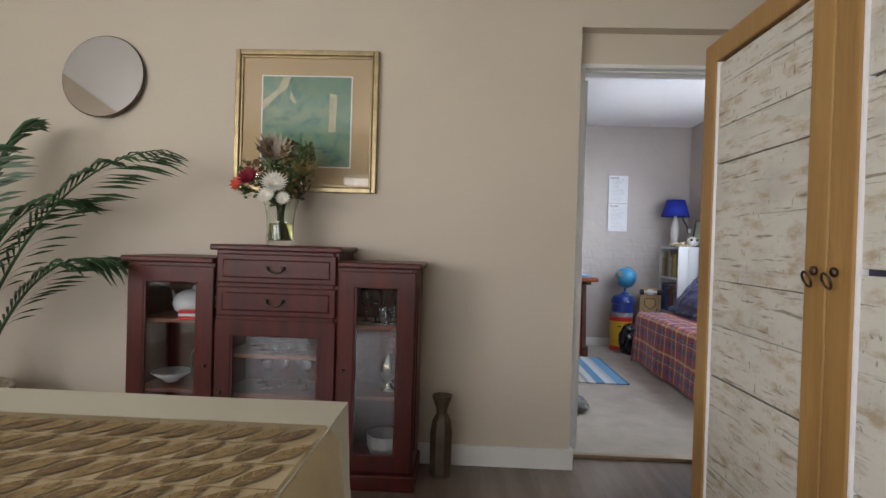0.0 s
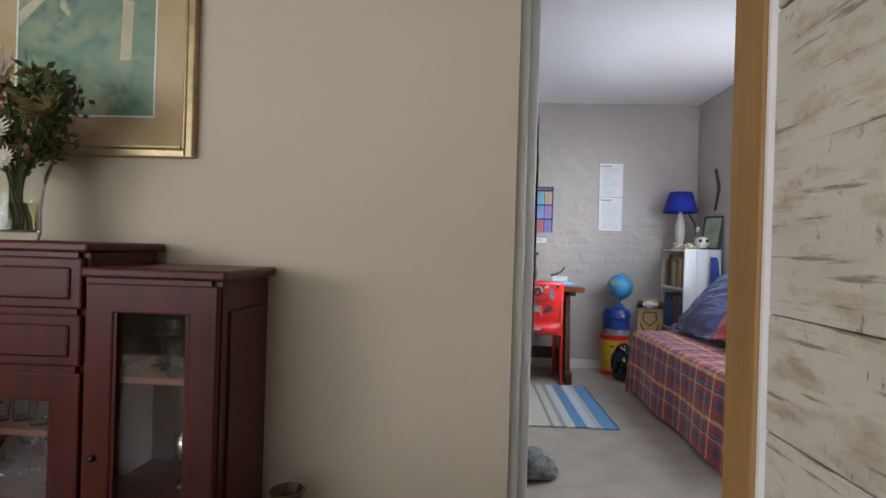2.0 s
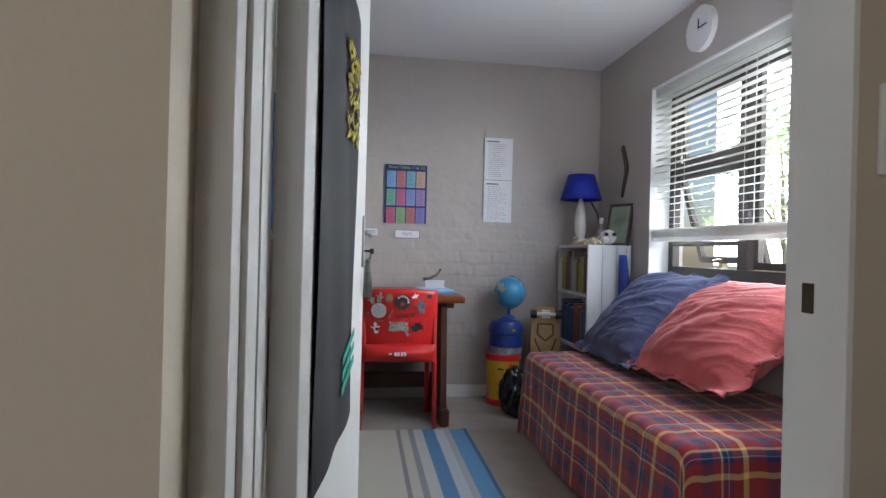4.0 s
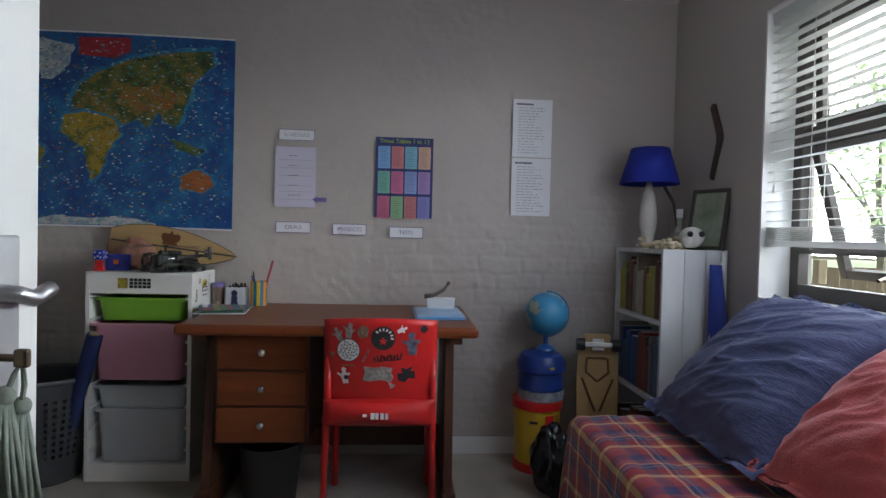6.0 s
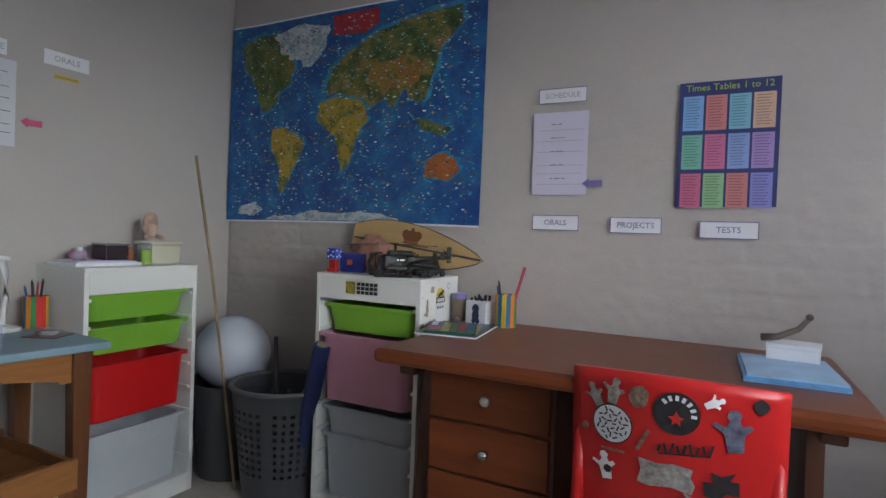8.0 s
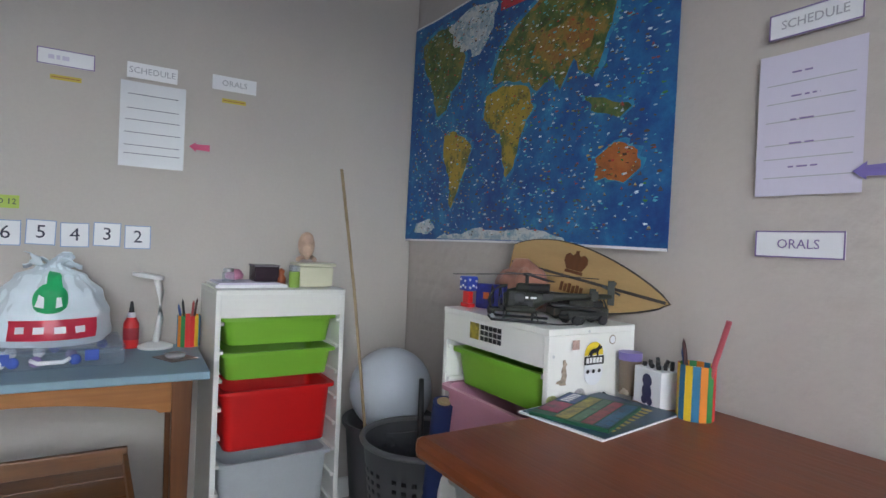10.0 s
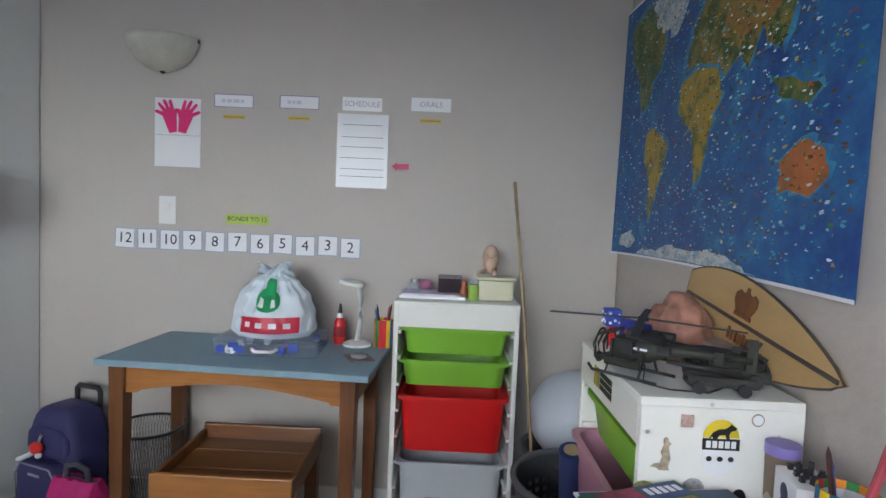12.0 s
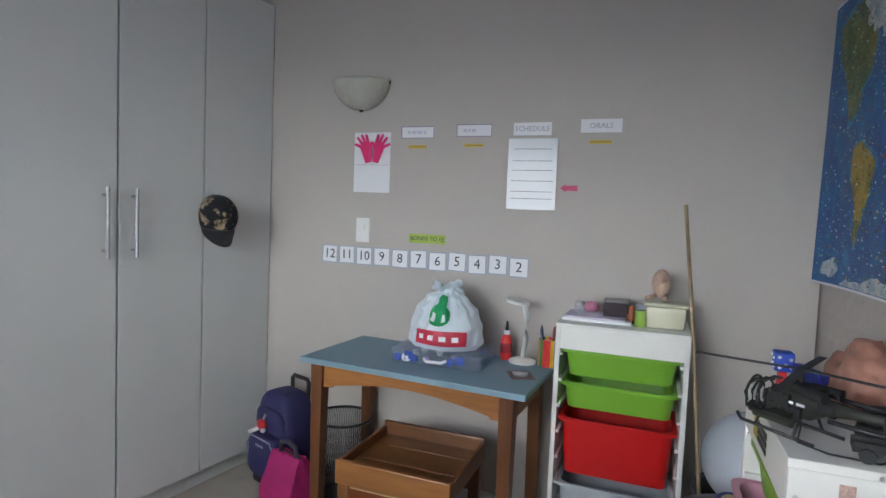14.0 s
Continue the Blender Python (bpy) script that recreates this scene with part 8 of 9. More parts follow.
# ---- on the desk-side storage unit ----
def helicopter():
    h = thing("toy_helicopter", "dark olive model military helicopter on skids", "toy helicopter", (0.272, 6.0, UZ), 46)
    h.scale = (0.94, 0.9, 0.9)
    OL = mat("dark olive plastic", (0.020, 0.022, 0.015), 0.55, vary=0.3, size=40)
    body = bmesh.new()
    prof = [(-0.092, 0.020, 0.052), (-0.085, 0.031, 0.058), (-0.05, 0.034, 0.062), (0.015, 0.030, 0.066), (0.045, 0.017, 0.072), (0.09, 0.011, 0.076), (0.215, 0.007, 0.084)]
    rings = []
    for x, r, z in prof:
        rings.append([body.verts.new((x, 0.85 * max(r, 0.001) * math.cos(2 * math.pi * k / 14), z + max(r, 0.001) * math.sin(2 * math.pi * k / 14))) for k in range(14)])
    for a, b in zip(rings, rings[1:]):
        for k in range(14):
            body.faces.new((a[k], a[(k + 1) % 14], b[(k + 1) % 14], b[k]))
    body.faces.new(rings[-1]), body.faces.new(rings[0][::-1])
    part("fuselage", body, OL, h, smooth=True)
    # open cockpit: floor pan, ribs bent over it, seats and a nose pod
    part("cockpit_floor", B((-0.152, -0.024, 0.026, -0.085, 0.024, 0.034), bev=0.003), OL, h)
    for y in (-0.027, 0.0, 0.027):
        rb = bmesh.new()
        tube(rb, [(-0.088, y, 0.098), (-0.115, y, 0.096), (-0.140, y * 0.95, 0.082), (-0.155, y * 0.85, 0.058), (-0.150, y * 0.8, 0.034), (-0.128, y * 0.8, 0.024)], 0.0034, seg=6)
        part("cockpit_rib", rb, OL, h, smooth=True)
    for x in (-0.143, -0.112):
        rb = bmesh.new()
        tube(rb, [(x, 0.029 * math.cos(a), 0.056 + 0.040 * math.sin(a)) for a in np.linspace(-0.4, math.pi + 0.4, 11)], 0.003, seg=6)
        part("cockpit_hoop", rb, OL, h, smooth=True)
    for y in (-0.012, 0.012):
        part("pilot_seat", B((-0.112, y - 0.009, 0.034, -0.094, y + 0.009, 0.045), (-0.099, y - 0.009, 0.045, -0.092, y + 0.009, 0.078), bev=0.002), BLACK, h)
    np_ = bmesh.new()
    ball(np_, (-0.150, 0, 0.026), 0.013, 12, 8)
    part("nose_pod", np_, BLACK, h, smooth=True)
    for sy in (-1, 1):
        ex = bmesh.new()
        cyl(ex, (0.0, sy * 0.024, 0.098), (0.052, sy * 0.028, 0.096), 0.010, 0.012, seg=12)
        part("exhaust", ex, BLACK, h, smooth=30)
        part("cabin_door", B((-0.075, sy * 0.031, 0.036, -0.030, sy * 0.035, 0.088), bev=0.002), OL, h)
        part("door_window", B((-0.068, sy * 0.0345, 0.062, -0.040, sy * 0.0365, 0.082)), BLACK, h)
    part("number_mark", B((-0.012, -0.0365, 0.068, -0.002, -0.0345, 0.073), (0.004, -0.0355, 0.068, 0.020, -0.0335, 0.073)), PAPER, h, "small white printed mark")
    for k, (bx, by, bz, s) in enumerate(((-0.07, 0.03, 0.075, 0.012), (-0.03, -0.033, 0.07, 0.014), (0.01, 0.03, 0.072, 0.012), (-0.005, -0.03, 0.05, 0.012), (0.05, 0.018, 0.07, 0.01), (0.05, -0.018, 0.075, 0.01), (-0.06, -0.03, 0.05, 0.012))):
        part("panel_box", B((bx - s * 1.4, by - s * 0.5, bz - s, bx + s * 1.4, by + s * 0.5, bz + s), bev=0.002), BLACK if k % 2 else OL, h)
    part("engine_cowl", B((-0.05, -0.022, 0.085, 0.035, 0.022, 0.108), bev=0.008), OL, h)
    mast = bmesh.new()
    cyl(mast, (-0.01, 0, 0.105), (-0.01, 0, 0.135), 0.006, seg=10)
    cyl(mast, (-0.01, 0, 0.130), (-0.01, 0, 0.138), 0.014, seg=12)
    part("mast", mast, BLACK, h)
    for k in range(4):
        a = math.radians(20 + 90 * k)
        bm = bmesh.new()
        box(bm, 0.012, -0.008, -0.001, 0.205, 0.008, 0.001, m=pose(-0.01, 0, 0.135, 0, 2, math.degrees(a)))
        part("rotor_blade", bm, BLACK, h)
    part("tail_fin", B((0.204, -0.003, 0.06, 0.222, 0.003, 0.128), (0.155, -0.050, 0.082, 0.182, 0.050, 0.085), (0.160, -0.052, 0.074, 0.178, -0.049, 0.100), (0.160, 0.049, 0.074, 0.178, 0.052, 0.100), bev=0.001), OL, h)
    trr = bmesh.new()
    for turn in (25, 115):
        box(trr, -0.026, -0.001, -0.003, 0.026, 0.001, 0.003, m=pose(0.214, 0.007, 0.100, 0, turn, 0))
    cyl(trr, (0.214, 0.002, 0.100), (0.214, 0.010, 0.100), 0.004, seg=10)
    part("tail_rotor", trr, BLACK, h)
    for sy in (-1, 1):
        s = bmesh.new()
        tube(s, [(-0.15, sy * 0.05, 0.018), (-0.135, sy * 0.05, 0.006), (0.05, sy * 0.05, 0.005)], 0.004)
        for x in (-0.09, 0.01):
            tube(s, [(x, sy * 0.05, 0.006), (x, sy * 0.028, 0.04)], 0.003)
        part("skid", s, BLACK, h, smooth=True)
        wg = bmesh.new()
        box(wg, -0.05, sy * 0.035, 0.045, 0.0, sy * 0.075, 0.050, bev=0.001)
        cyl(wg, (-0.075, sy * 0.07, 0.04), (0.02, sy * 0.07, 0.04), 0.009, seg=10)
        part("stub_wing", wg, OL, h)
    # a short blunt nose ahead of the mast
    for ob in h.children:
        if not ob.name.startswith("rotor_blade"):
            for v in ob.data.vertices:
                if v.co.x < -0.01:
                    v.co.x = -0.01 + (v.co.x + 0.01) * 0.7
helicopter()
h2 = thing("toy_vehicle", "small dark military toy vehicle beside the helicopter", "toy vehicle", (0.285, 6.165, UZ), 70)
part("vehicle_body", B((-0.085, -0.028, 0.012, 0.075, 0.028, 0.036), (-0.04, -0.024, 0.034, 0.03, 0.024, 0.055), bev=0.005), mat("grey-green toy plastic", (0.030, 0.032, 0.027), 0.55, vary=0.4, size=45), h2)
for x in (-0.055, 0.045):
    for y in (-0.028, 0.028):
        wl = bmesh.new()
        cyl(wl, (x, y - 0.006, 0.015), (x, y + 0.006, 0.015), 0.015, seg=14)
        part("wheel", wl, BLACK, h2, smooth=30)
for y in (-0.02, 0.0, 0.02):
    rk = bmesh.new()
    tube(rk, [(-0.08, y, 0.038), (-0.075, y, 0.062), (-0.045, y, 0.066), (0.06, y, 0.060), (0.07, y, 0.036)], 0.0028, seg=5)
    part("roll_cage", rk, BLACK, h2)
part("stowage_box", B((0.03, -0.02, 0.036, 0.062, 0.018, 0.052), bev=0.003), BLACK, h2)
part("stowage_box", B((-0.07, -0.016, 0.036, -0.05, 0.02, 0.05), bev=0.003), BLACK, h2)
sw_ = bmesh.new()
cyl(sw_, (0.078, 0, 0.032), (0.088, 0, 0.032), 0.016, seg=16)
part("spare_wheel", sw_, BLACK, h2, smooth=30)
h3 = thing("toy_trailer", "flat dark toy trailer with a cannon on it", "toy vehicle", (0.352, 6.115, UZ), 80)
part("bed", B((-0.06, -0.02, 0.014, 0.06, 0.02, 0.022), (-0.06, -0.02, 0.022, 0.06, -0.017, 0.032), (-0.06, 0.017, 0.022, 0.06, 0.02, 0.032), bev=0.001), mat("dark grey toy plastic", (0.024, 0.025, 0.023), 0.55, vary=0.4, size=45), h3)
cn_ = bmesh.new()
tube(cn_, [(0.04, 0.0, 0.034), (-0.02, 0.003, 0.042), (-0.095, 0.004, 0.05)], 0.006, r2=0.004)
part("cannon", cn_, BLACK, h3, smooth=True)
for x in (-0.04, 0.04):
    for y in (-0.024, 0.024):
        wl = bmesh.new()
        cyl(wl, (x, y - 0.004, 0.012), (x, y + 0.004, 0.012), 0.012, seg=12)
        part("wheel", wl, BLACK, h3, smooth=30)
gun = bmesh.new()
tube(gun, [(-0.03, 0, 0.06), (-0.11, 0.005, 0.068)], 0.005)
part("gun", gun, BLACK, h2)
cw = bmesh.new()
tube(cw, [(0.305, 5.99, 0.975), (0.33, 5.98, 0.945), (0.36, 6.02, 0.943), (0.37, 6.09, 0.943), (0.34, 6.13, 0.945)], 0.0018)
solo("thin_cable", cw, BLACK, "thin black cable lying on the storage unit", "cable")


def surfboard():
    s = thing("wooden_surfboard", "small tan wooden surfboard with a crown print, leaning on the wall", "surfboard")
    s.matrix_world = pose(0.203, 6.238, 1.044, -8, 7, 0)
    W = mat("tan plywood", (0.46, 0.30, 0.13), 0.5, vary=0.12, size=5, stretch=(0.6, 5, 5))
    def half(u):
        return 0.098 * (math.sin(math.pi * min(1, 0.10 + 0.90 * u) ** 0.8)) ** 0.75 if u < 1 else 0.0
    n = 22
    out = [(-0.31 + 0.62 * k / n, half(k / n)) for k in range(n + 1)] + [(-0.31 + 0.62 * k / n, -half(k / n)) for k in range(n - 1, -1, -1)]
    bm = bmesh.new()
    plate(bm, out, 0.010)
    part("deck", bm, W, s)
    ed = bmesh.new()
    tube(ed, [(x, 0.003, z) for x, z in out] + [(out[0][0], 0.003, out[0][1])], 0.0035, seg=6)
    part("dark_edge", ed, DARK, s, "dark burnt edge")
    sl = bmesh.new()
    box(sl, -0.30, -0.003, -0.004, 0.30, 0.0, 0.004)
    part("stringer", sl, DARK, s, "dark centre stripe")
    cr = bmesh.new()
    plate(cr, [(-0.030, 0.022), (0.030, 0.022), (0.046, 0.045), (0.044, 0.062), (0.030, 0.070), (0.014, 0.064), (0.006, 0.072), (0.006, 0.080), (-0.006, 0.080), (-0.006, 0.072), (-0.014, 0.064), (-0.030, 0.070), (-0.044, 0.062), (-0.046, 0.045)], -0.002, pose(-0.02, -0.001, 0))
    plate(cr, [(-0.035, 0.012), (0.035, 0.012), (0.035, 0.021), (-0.035, 0.021)], -0.002, pose(-0.02, -0.001, 0))
    part("crown_print", cr, OAKD, s, "burnt brown crown shape")
    ls = bmesh.new()
    for k in range(6):
        box(ls, -0.06 + 0.016 * k, -0.003, -0.045, -0.05 + 0.016 * k, -0.001, -0.018 - 0.004 * (k % 2))
    part("printed_mark", ls, OAKD, s)
surfboard()
crumpled("salt_rock", "pink-orange salt crystal rock", "rock", (0.065, 6.15, UZ), (0.075, 0.06, 0.155), mat("pink salt crystal", (0.36, 0.17, 0.12), 0.45, vary=0.3, size=12, bump=0.6, fine=50), 8, 0.28)
bd = thing("bead_ornament", "little red, white and blue fused-bead ornament", "ornament", (-0.035, 6.02, UZ))
part("red_base", B((-0.022, -0.012, 0, 0.022, 0.012, 0.012), (-0.016, -0.008, 0.012, 0.016, 0.008, 0.048), bev=0.002), RED, bd)
o = B((-0.020, -0.02, 0.050, 0.024, 0.02, 0.094), bev=0.004)
part("blue_head", o, mat("blue beads", (0.03, 0.07, 0.42), 0.4), bd, smooth=True)
o = bmesh.new()
for wy, wz in ((-0.011, 0.084), (0.012, 0.080), (0.002, 0.066), (-0.010, 0.060), (0.014, 0.061)):
    ball(o, (0.0235, wy, wz), 0.0042)
    ball(o, (wy, -0.0195, wz), 0.0042)
part("white_bead", o, PAPER, bd, smooth=True)
tb = thing("snack_packet", "small dark blue foil packet", "packet", (0.03, 6.06, UZ), 20)
part("packet", B((-0.05, -0.012, 0, 0.05, 0.012, 0.075), bev=0.005), mat("blue foil", (0.02, 0.03, 0.22), 0.3, vary=0.4, size=40), tb)
part("orange_mark", B((-0.02, -0.0145, 0.03, 0.0, -0.0115, 0.05)), mat("orange print", (0.7, 0.15, 0.03), 0.5), tb)
bxs = thing("clear_tub", "low clear plastic tub of small toys", "tub", (0.16, 6.20, UZ))
part("tub", B((-0.10, -0.03, 0, 0.13, 0.03, 0.06), bev=0.006), mat("pinkish clear plastic", (0.45, 0.36, 0.36), 0.3, trans=0.4), bxs)


# stickers on that unit's side and front
def side_stickers():
    x = 0.4035
    t = thing("sticker_set", "assorted printed stickers on the white storage unit side", "stickers", (0, -0.018, 0.016))
    def oval(name, y, z, w, h, m, lift=0.0, n=18, cut=None):
        bm = bmesh.new()
        pts = []
        for k in range(n):
            a = 2 * math.pi * k / n
            zz = h / 2 * math.sin(a)
            pts.append(bm.verts.new((x + lift, y + w / 2 * math.cos(a), z + (max(zz, cut) if cut is not None else zz))))
        bm.faces.new(pts)
        part(name, bm, m, t, solid=0.0006)
    brown = mat("animal sticker print", (0.34, 0.27, 0.20), 0.5, vary=0.5, size=90)
    oval("yellow_half_disc", 6.12, 0.855, 0.066, 0.066, mat("yellow sticker", (0.70, 0.52, 0.03), 0.45), 0, 24, 0.0)
    oval("white_half_disc", 6.12, 0.815, 0.066, 0.07, PAPER, 0.0003)
    part("black_band", B((x + 0.001, 6.086, 0.832, x + 0.0018, 6.154, 0.853)), BLACK, t)
    mk = bmesh.new()
    for k in range(5):
        box(mk, x + 0.0018, 6.0925 + 0.0115 * k, 0.836, x + 0.0024, 6.101 + 0.0115 * k, 0.849)
    part("white_mark", mk, PAPER, t)
    part("square_sticker", B((x, 6.045, 0.872, x + 0.0008, 6.068, 0.895)), mat("pink square sticker", (0.48, 0.33, 0.28), 0.5, vary=0.5, size=90), t)
    def shape(name, y, z, outline, m, size, lift=0.0):
        bm = bmesh.new()
        bm.faces.new([bm.verts.new((x + lift, y + a * size, z + b * size)) for a, b in outline])
        part(name, bm, m, t, solid=0.0006)
    upright = [(-0.30, -1.0), (0.30, -1.0), (0.22, -0.8), (0.34, -0.3), (0.22, 0.25), (0.20, 0.45), (0.34, 0.62), (0.18, 0.74), (0.16, 0.95), (-0.04, 1.0), (-0.14, 0.85), (-0.10, 0.5), (-0.26, 0.1), (-0.16, -0.2), (-0.28, -0.55), (-0.62, -0.62), (-0.85, -0.8), (-0.5, -0.85)]
    shape("standing_animal", 6.02, 0.82, upright, brown, 0.031)
    prowl = [(-1.0, -0.55), (-0.82, -0.5), (-0.55, -0.05), (-0.2, 0.15), (0.25, 0.2), (0.5, 0.38), (0.62, 0.55), (0.72, 0.42), (1.0, 0.3), (0.9, 0.12), (0.62, 0.05), (0.5, -0.2), (0.56, -0.55), (0.36, -0.55), (0.25, -0.2), (-0.15, -0.25), (-0.3, -0.55), (-0.52, -0.55), (-0.6, -0.3), (-0.86, -0.62)]
    shape("dark_animal_shape", 6.12, 0.866, prowl, BLACK, 0.028, 0.0008)
    for k in range(3):
        oval("small_dark_mark", 6.10 + 0.02 * k, 0.815, 0.011, 0.010, BLACK, 0.0008, 9)
    oval("green_animal", 5.985, 0.757, 0.036, 0.022, mat("green animal print", (0.42, 0.45, 0.18), 0.5, vary=0.5, size=90))
    oval("grey_animal", 6.075, 0.757, 0.042, 0.04, mat("grey animal print", (0.42, 0.40, 0.40), 0.5, vary=0.5, size=90))
    oval("ring_sticker", 6.185, 0.89, 0.024, 0.024, brown)
    oval("ring_sticker", 6.185, 0.89, 0.019, 0.019, PAPER, 0.0006)
    oval("dark_animal", 6.16, 0.745, 0.025, 0.03, BLACK)
    for y, z in ((5.985, 0.86), (6.10, 0.915), (6.225, 0.86)):
        oval("screw_cap", y, z, 0.008, 0.008, CHROME, 0.0004, 10)
    ys = 5.971
    f = bmesh.new()
    for k, (xa, w) in enumerate(((0.080, 0.042),)):
        box(f, xa, ys - 0.0012, 0.853, xa + w, ys, 0.898)
    part("yellow_square", f, mat("yellow black sticker", (0.62, 0.48, 0.05), 0.5, color2=(0.03, 0.03, 0.02), size=50), t)
    g = bmesh.new()
    for r in range(3):
        for k in range(5):
            box(g, 0.130 + 0.019 * k, ys - 0.0012, 0.885 - 0.0155 * r, 0.145 + 0.019 * k, ys, 0.897 - 0.0155 * r)
    part("printed_mark", g, BLACK, t)
side_stickers()


# ---- on the desk ----
DZ = 0.775
mg = thing("magazine", "glossy dark green and blue magazine with a white edge", "magazine", (0.535, 5.985, DZ), 8)
part("pages", B((-0.105, -0.145, 0, 0.105, 0.145, 0.004)), PAPER, mg)
part("cover", B((-0.10, -0.138, 0.004, 0.105, 0.145, 0.0055)), mat("dark glossy cover", (0.03, 0.06, 0.07), 0.35, color2=(0.015, 0.06, 0.14), size=14, coat=0.1), mg)
cm = bmesh.new()
for k in range(9):
    box(cm, 0.02 + 0.009 * k * 0.5, 0.10 - 0.024 * k, 0.0055, 0.06 + 0.004 * k, 0.112 - 0.024 * k, 0.006)
part("gold_letters", cm, mat("gold cover print", (0.45, 0.33, 0.08), 0.4), mg)
wk = thing("activity_book", "thin green activity book with bright blocks of colour", "book", (0.525, 5.955, DZ + 0.006), 22)
part("book_body", B((-0.085, -0.105, 0, 0.085, 0.105, 0.008), bev=0.001), mat("green book edge", (0.015, 0.09, 0.05), 0.45), wk)
for x0, y0, x1, y1, c in ((-0.080, 0.015, -0.035, 0.098, (0.05, 0.13, 0.45)), (-0.080, -0.075, -0.035, 0.008, (0.62, 0.05, 0.16)), (-0.030, -0.098, -0.002, 0.095, (0.60, 0.50, 0.10)), (0.003, -0.098, 0.022, 0.095, (0.14, 0.34, 0.20)), (0.026, -0.098, 0.050, 0.095, (0.55, 0.12, 0.14)), (0.054, -0.098, 0.081, 0.095, (0.06, 0.24, 0.42))):
    part("cover_block", B((x0, y0, 0.008, x1, y1, 0.0086)), mat("cover print", tuple(0.75 * v for v in c), 0.4, color2=tuple(0.12 * v + 0.02 for v in c), size=45, fine=160, spec=0.4), wk)
ttl = bmesh.new()
for k in range(5):
    box(ttl, -0.072 + 0.0005 * k, 0.020 + 0.0155 * k, 0.0086, -0.050, 0.030 + 0.0155 * k, 0.0092)
part("title_mark", ttl, PAPER, wk, "pale title marks")
wc = thing("white_gift_box", "small white cardboard box with a dark toy figure print", "box", (0.535, 6.175, DZ), -12)
part("box_body", B((-0.045, -0.03, 0, 0.045, 0.03, 0.085), bev=0.001), PAPER, wc)
fg = bmesh.new()
ball(fg, (0.0, -0.0305, 0.058), 0.016, 12, 8, (1, 0.08, 1))
ball(fg, (0.0, -0.0305, 0.032), 0.018, 12, 8, (0.9, 0.08, 1.1))
ball(fg, (-0.008, -0.0305, 0.012), 0.010, 10, 6, (1, 0.08, 1))
ball(fg, (0.010, -0.0305, 0.012), 0.010, 10, 6, (1, 0.08, 1))
part("dark_print", fg, mat("dark blue print", (0.03, 0.03, 0.09), 0.5), wc)
for k in range(9):
    part("toy_piece", box(bmesh.new(), -0.004, -0.004, 0, 0.004, 0.004, 0.010 + 0.006 * (k % 3), bev=0.001, m=pose(-0.032 + 0.008 * k, -0.012 + 0.012 * (k % 3), 0.085, 20 * (k % 2), 0, 31 * k)), BLACK, wc)
jr = thing("shell_jar", "small clear jar of brown bits with a violet lid", "jar", (0.438, 6.195, DZ))
part("jar", lathe(bmesh.new(), [(0, 0), (0.026, 0), (0.028, 0.085), (0, 0.085)], 18), mat("brown clear jar", (0.30, 0.23, 0.17), 0.25, trans=0.3), jr, smooth=30)
part("lid", lathe(bmesh.new(), [(0, 0.085), (0.029, 0.085), (0.029, 0.104), (0, 0.105)], 18), mat("violet lid", (0.20, 0.16, 0.42), 0.4), jr, smooth=30)
bg_ = thing("blue_booklet", "pale blue printed booklets stacked on the desk", "booklet", (1.50, 5.92, DZ), 2)
part("booklet", B((-0.108, -0.155, 0, 0.108, 0.155, 0.012), bev=0.001), mat("sky blue cover", (0.13, 0.34, 0.62), 0.35, vary=0.3, size=9), bg_)
part("booklet_white", B((-0.10, -0.15, 0.012, 0.105, 0.15, 0.018), bev=0.001), mat("pale blue cover", (0.32, 0.50, 0.70), 0.35, vary=0.25, size=12), bg_)
wbx = thing("white_card_box", "small white card box on the booklets", "box", (1.525, 6.06, DZ + 0.018), -8)
part("box_body", B((-0.062, -0.052, 0, 0.062, 0.052, 0.032), bev=0.002), PAPER, wbx)
part("lid", B((-0.064, -0.054, 0.032, 0.064, 0.054, 0.043), bev=0.002), PAPER, wbx)
kn = bmesh.new()
tube(kn, [(-0.06, -0.02, 0.060), (-0.02, -0.01, 0.064), (0.03, 0.005, 0.088), (0.055, 0.01, 0.12)], 0.011, r2=0.007)
ball(kn, (0.055, 0.01, 0.122), 0.010)
solo("curved_horn", kn, mat("grey-brown horn", (0.12, 0.09, 0.07), 0.4), "curved grey-brown horn lying on the white box", "horn", (1.505, 6.06, DZ + 0.018 - 0.007), smooth=True)


# ---- outside the window ----
def fence():
    f = tagged(thing("garden_fence", "pale weathered timber board fence beyond the window", "fence", (5.2, 7.2, -0.3)))
    wm = wood("weathered fence board", (0.46, 0.38, 0.28), (0.30, 0.24, 0.17), 0.8, axis=2)
    me = None
    for k in range(22):
        if me is None:
            ob = part("board", B((0, -0.07, 0.03, 0.02, 0.07, 1.25), bev=0.004), wm, f)
            me = ob.data
        else:
            ob = new("board", me)
            ob.parent = f
        ob.location = (0, -2.2 + k * 0.152, 0.01 * math.sin(5 * k))
    for z in (0.25, 1.0):
        part("rail", B((0.02, -2.4, z, 0.06, 1.4, z + 0.08)), wm, f)
    for y in (-2.2, 0, 1.2):
        part("post", B((0.03, y, 0, 0.11, y + 0.08, 1.3)), wm, f)
fence()


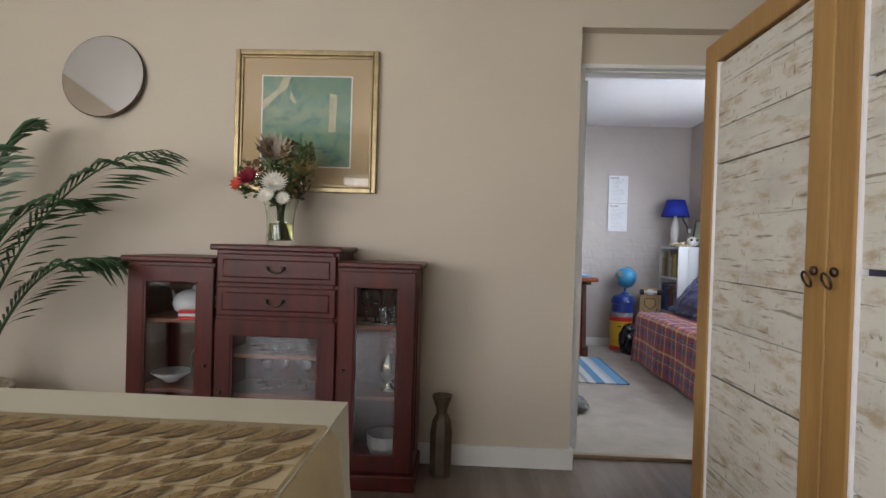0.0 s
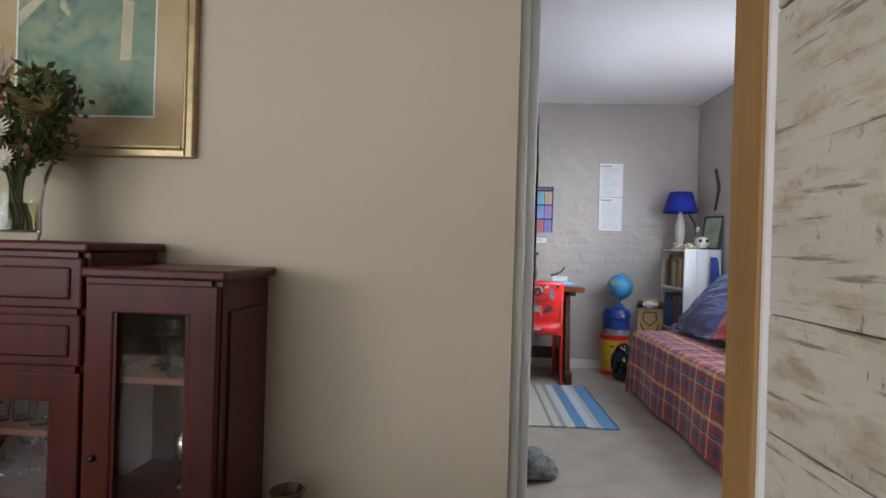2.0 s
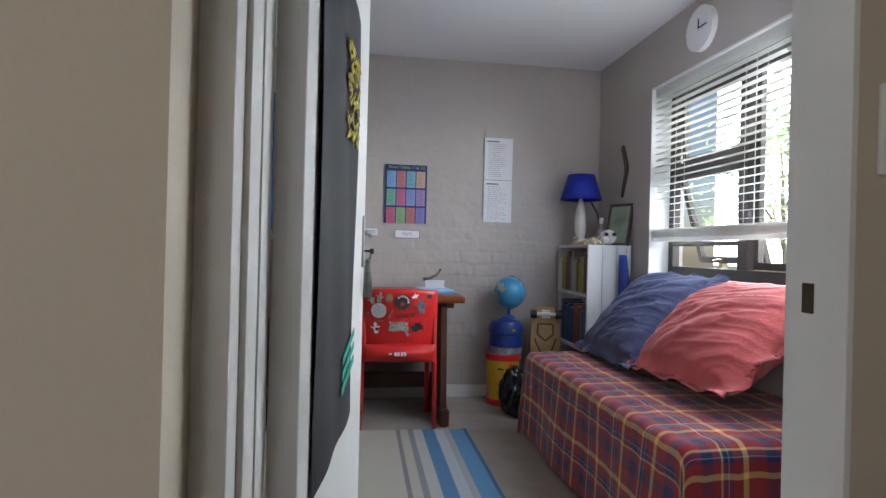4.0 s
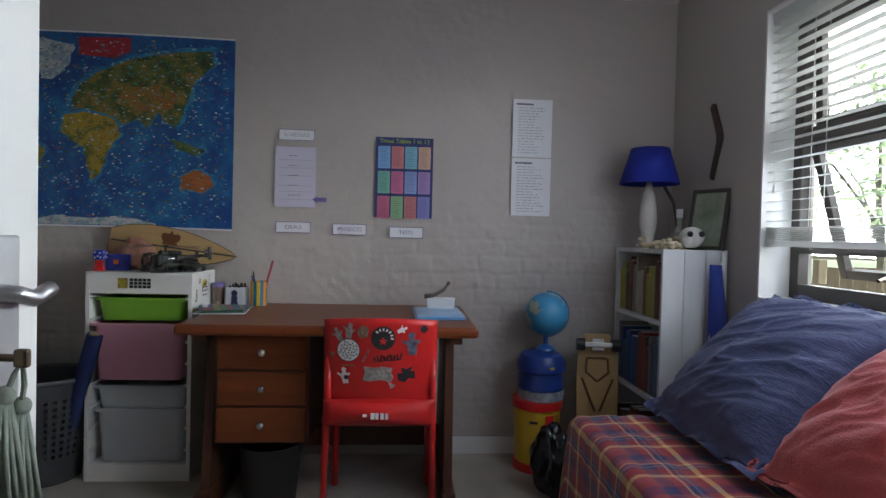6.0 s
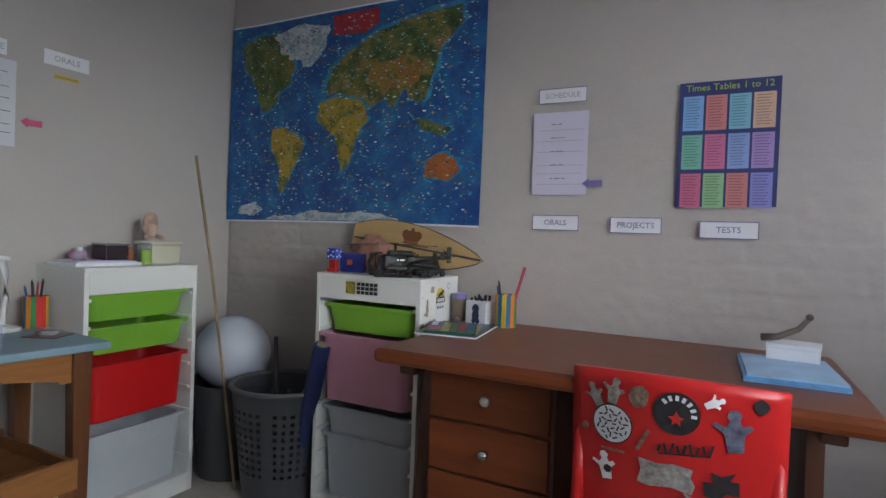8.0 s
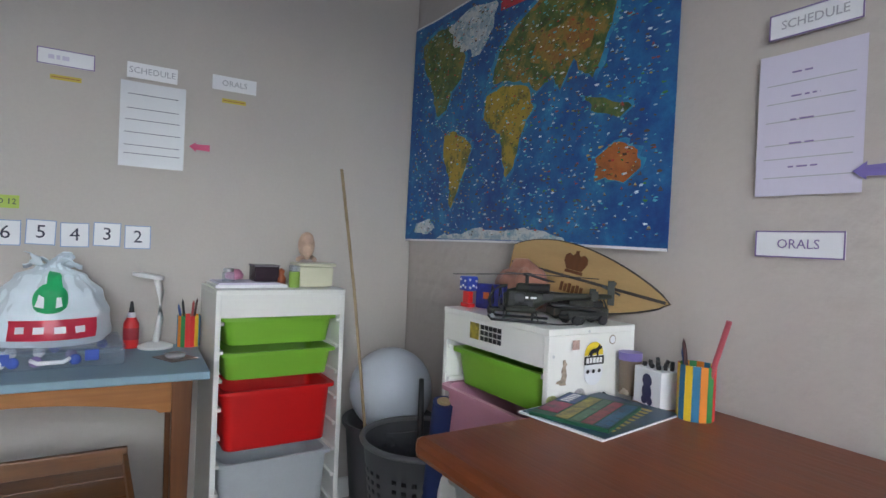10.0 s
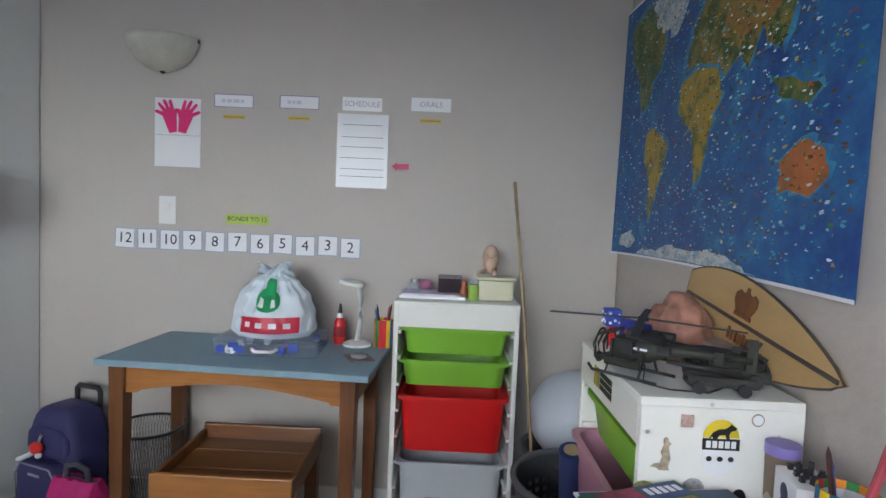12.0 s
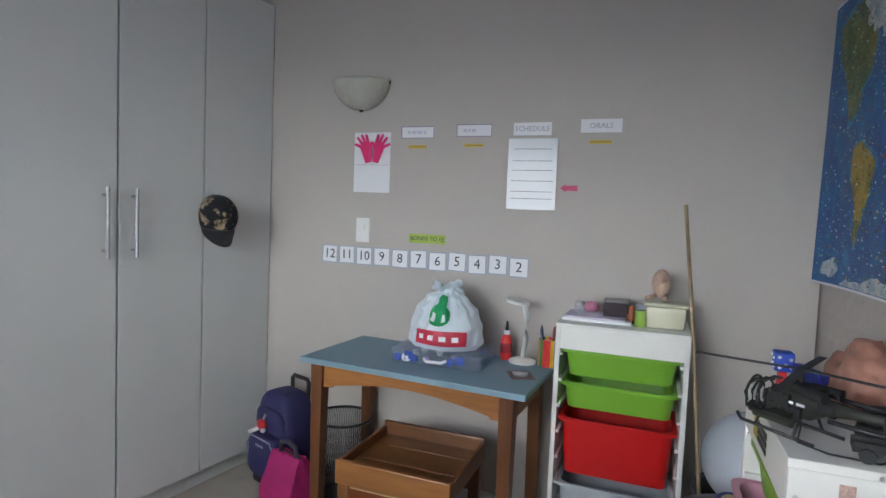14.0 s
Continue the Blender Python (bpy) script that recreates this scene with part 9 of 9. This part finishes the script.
BARK = mat("pale grey bark", (0.30, 0.27, 0.22), 0.85, vary=0.3, size=12, bump=0.6)
def shrub(at, size, seed, count):
    t = thing("tree", "leafy green garden tree in bright daylight", "tree", at, group="garden trees")
    tr = bmesh.new()
    tube(tr, [(0, 0, 0), (0.05, 0.03, size[2] * 0.3), (-0.04, 0.06, size[2] * 0.6)], 0.09, r2=0.04)
    for k in range(5):
        a = 1.3 * k
        tube(tr, [(0, 0.04, size[2] * (0.3 + 0.06 * k)), (0.35 * size[0] * math.cos(a), 0.35 * size[1] * math.sin(a), size[2] * (0.5 + 0.07 * k)), (0.7 * size[0] * math.cos(a), 0.7 * size[1] * math.sin(a), size[2] * (0.62 + 0.07 * k))], 0.035, r2=0.01, seg=6)
    part("trunk", tr, BARK, t)
    rnd = random.Random(seed)
    lv = bmesh.new()
    for k in range(count):
        a, e, r = rnd.uniform(0, 6.28), rnd.uniform(-0.6, 1.5), rnd.uniform(0.35, 1.0)
        c = Vector((size[0] * r * math.cos(a) * math.cos(e), size[1] * r * math.sin(a) * math.cos(e), size[2] * (0.62 + 0.40 * r * math.sin(e))))
        c += Vector((noise.noise(c * 1.3), noise.noise(c * 1.3 + Vector((9, 0, 0))), noise.noise(c * 1.3 + Vector((0, 9, 0))))) * 0.45
        d = Vector((rnd.uniform(-1, 1), rnd.uniform(-1, 1), rnd.uniform(-1, 1))).normalized() * rnd.uniform(0.05, 0.10)
        n = d.cross(Vector((rnd.uniform(-1, 1), rnd.uniform(-1, 1), rnd.uniform(-1, 1)))).normalized() * 0.03
        lv.faces.new([lv.verts.new(v) for v in (c - d, c + n, c + d, c - n)])
    lm = mat("garden leaf", (0.14, 0.20, 0.09), 0.5, vary=0.4, size=3)
    n, l = lm.node_tree.nodes, lm.node_tree.links
    tl, ms = n.new("ShaderNodeBsdfTranslucent"), n.new("ShaderNodeMixShader")
    tl.inputs[0].default_value, ms.inputs[0].default_value = (0.55, 0.68, 0.42, 1), 0.7
    l.new(n["Principled BSDF"].outputs[0], ms.inputs[1]), l.new(tl.outputs[0], ms.inputs[2]), l.new(ms.outputs[0], n["Material Output"].inputs[0])
    part("crown", lv, lm, t)
shrub((7.2, 8.4, -0.3), (1.3, 1.5, 3.6), 1, 1300)
shrub((8.0, 6.0, -0.3), (1.3, 1.3, 2.6), 2, 1000)
shrub((8.6, 11.5, -0.3), (1.8, 1.8, 4.2), 3, 1300)
# added glowing sheet: gives the washed-out brightness beyond the garden by emission
glow = bpy.data.materials.new("glowing hazy distance")
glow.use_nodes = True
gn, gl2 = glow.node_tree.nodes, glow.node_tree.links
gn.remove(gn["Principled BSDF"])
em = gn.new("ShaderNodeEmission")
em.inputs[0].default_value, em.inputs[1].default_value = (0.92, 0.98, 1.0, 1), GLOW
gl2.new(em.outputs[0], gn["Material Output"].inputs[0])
setting("backdrop", B((60, -60, -0.3, 60.2, 90, 60)), glow, "glowing sheet added for the bright overcast distance beyond the garden", "backdrop")
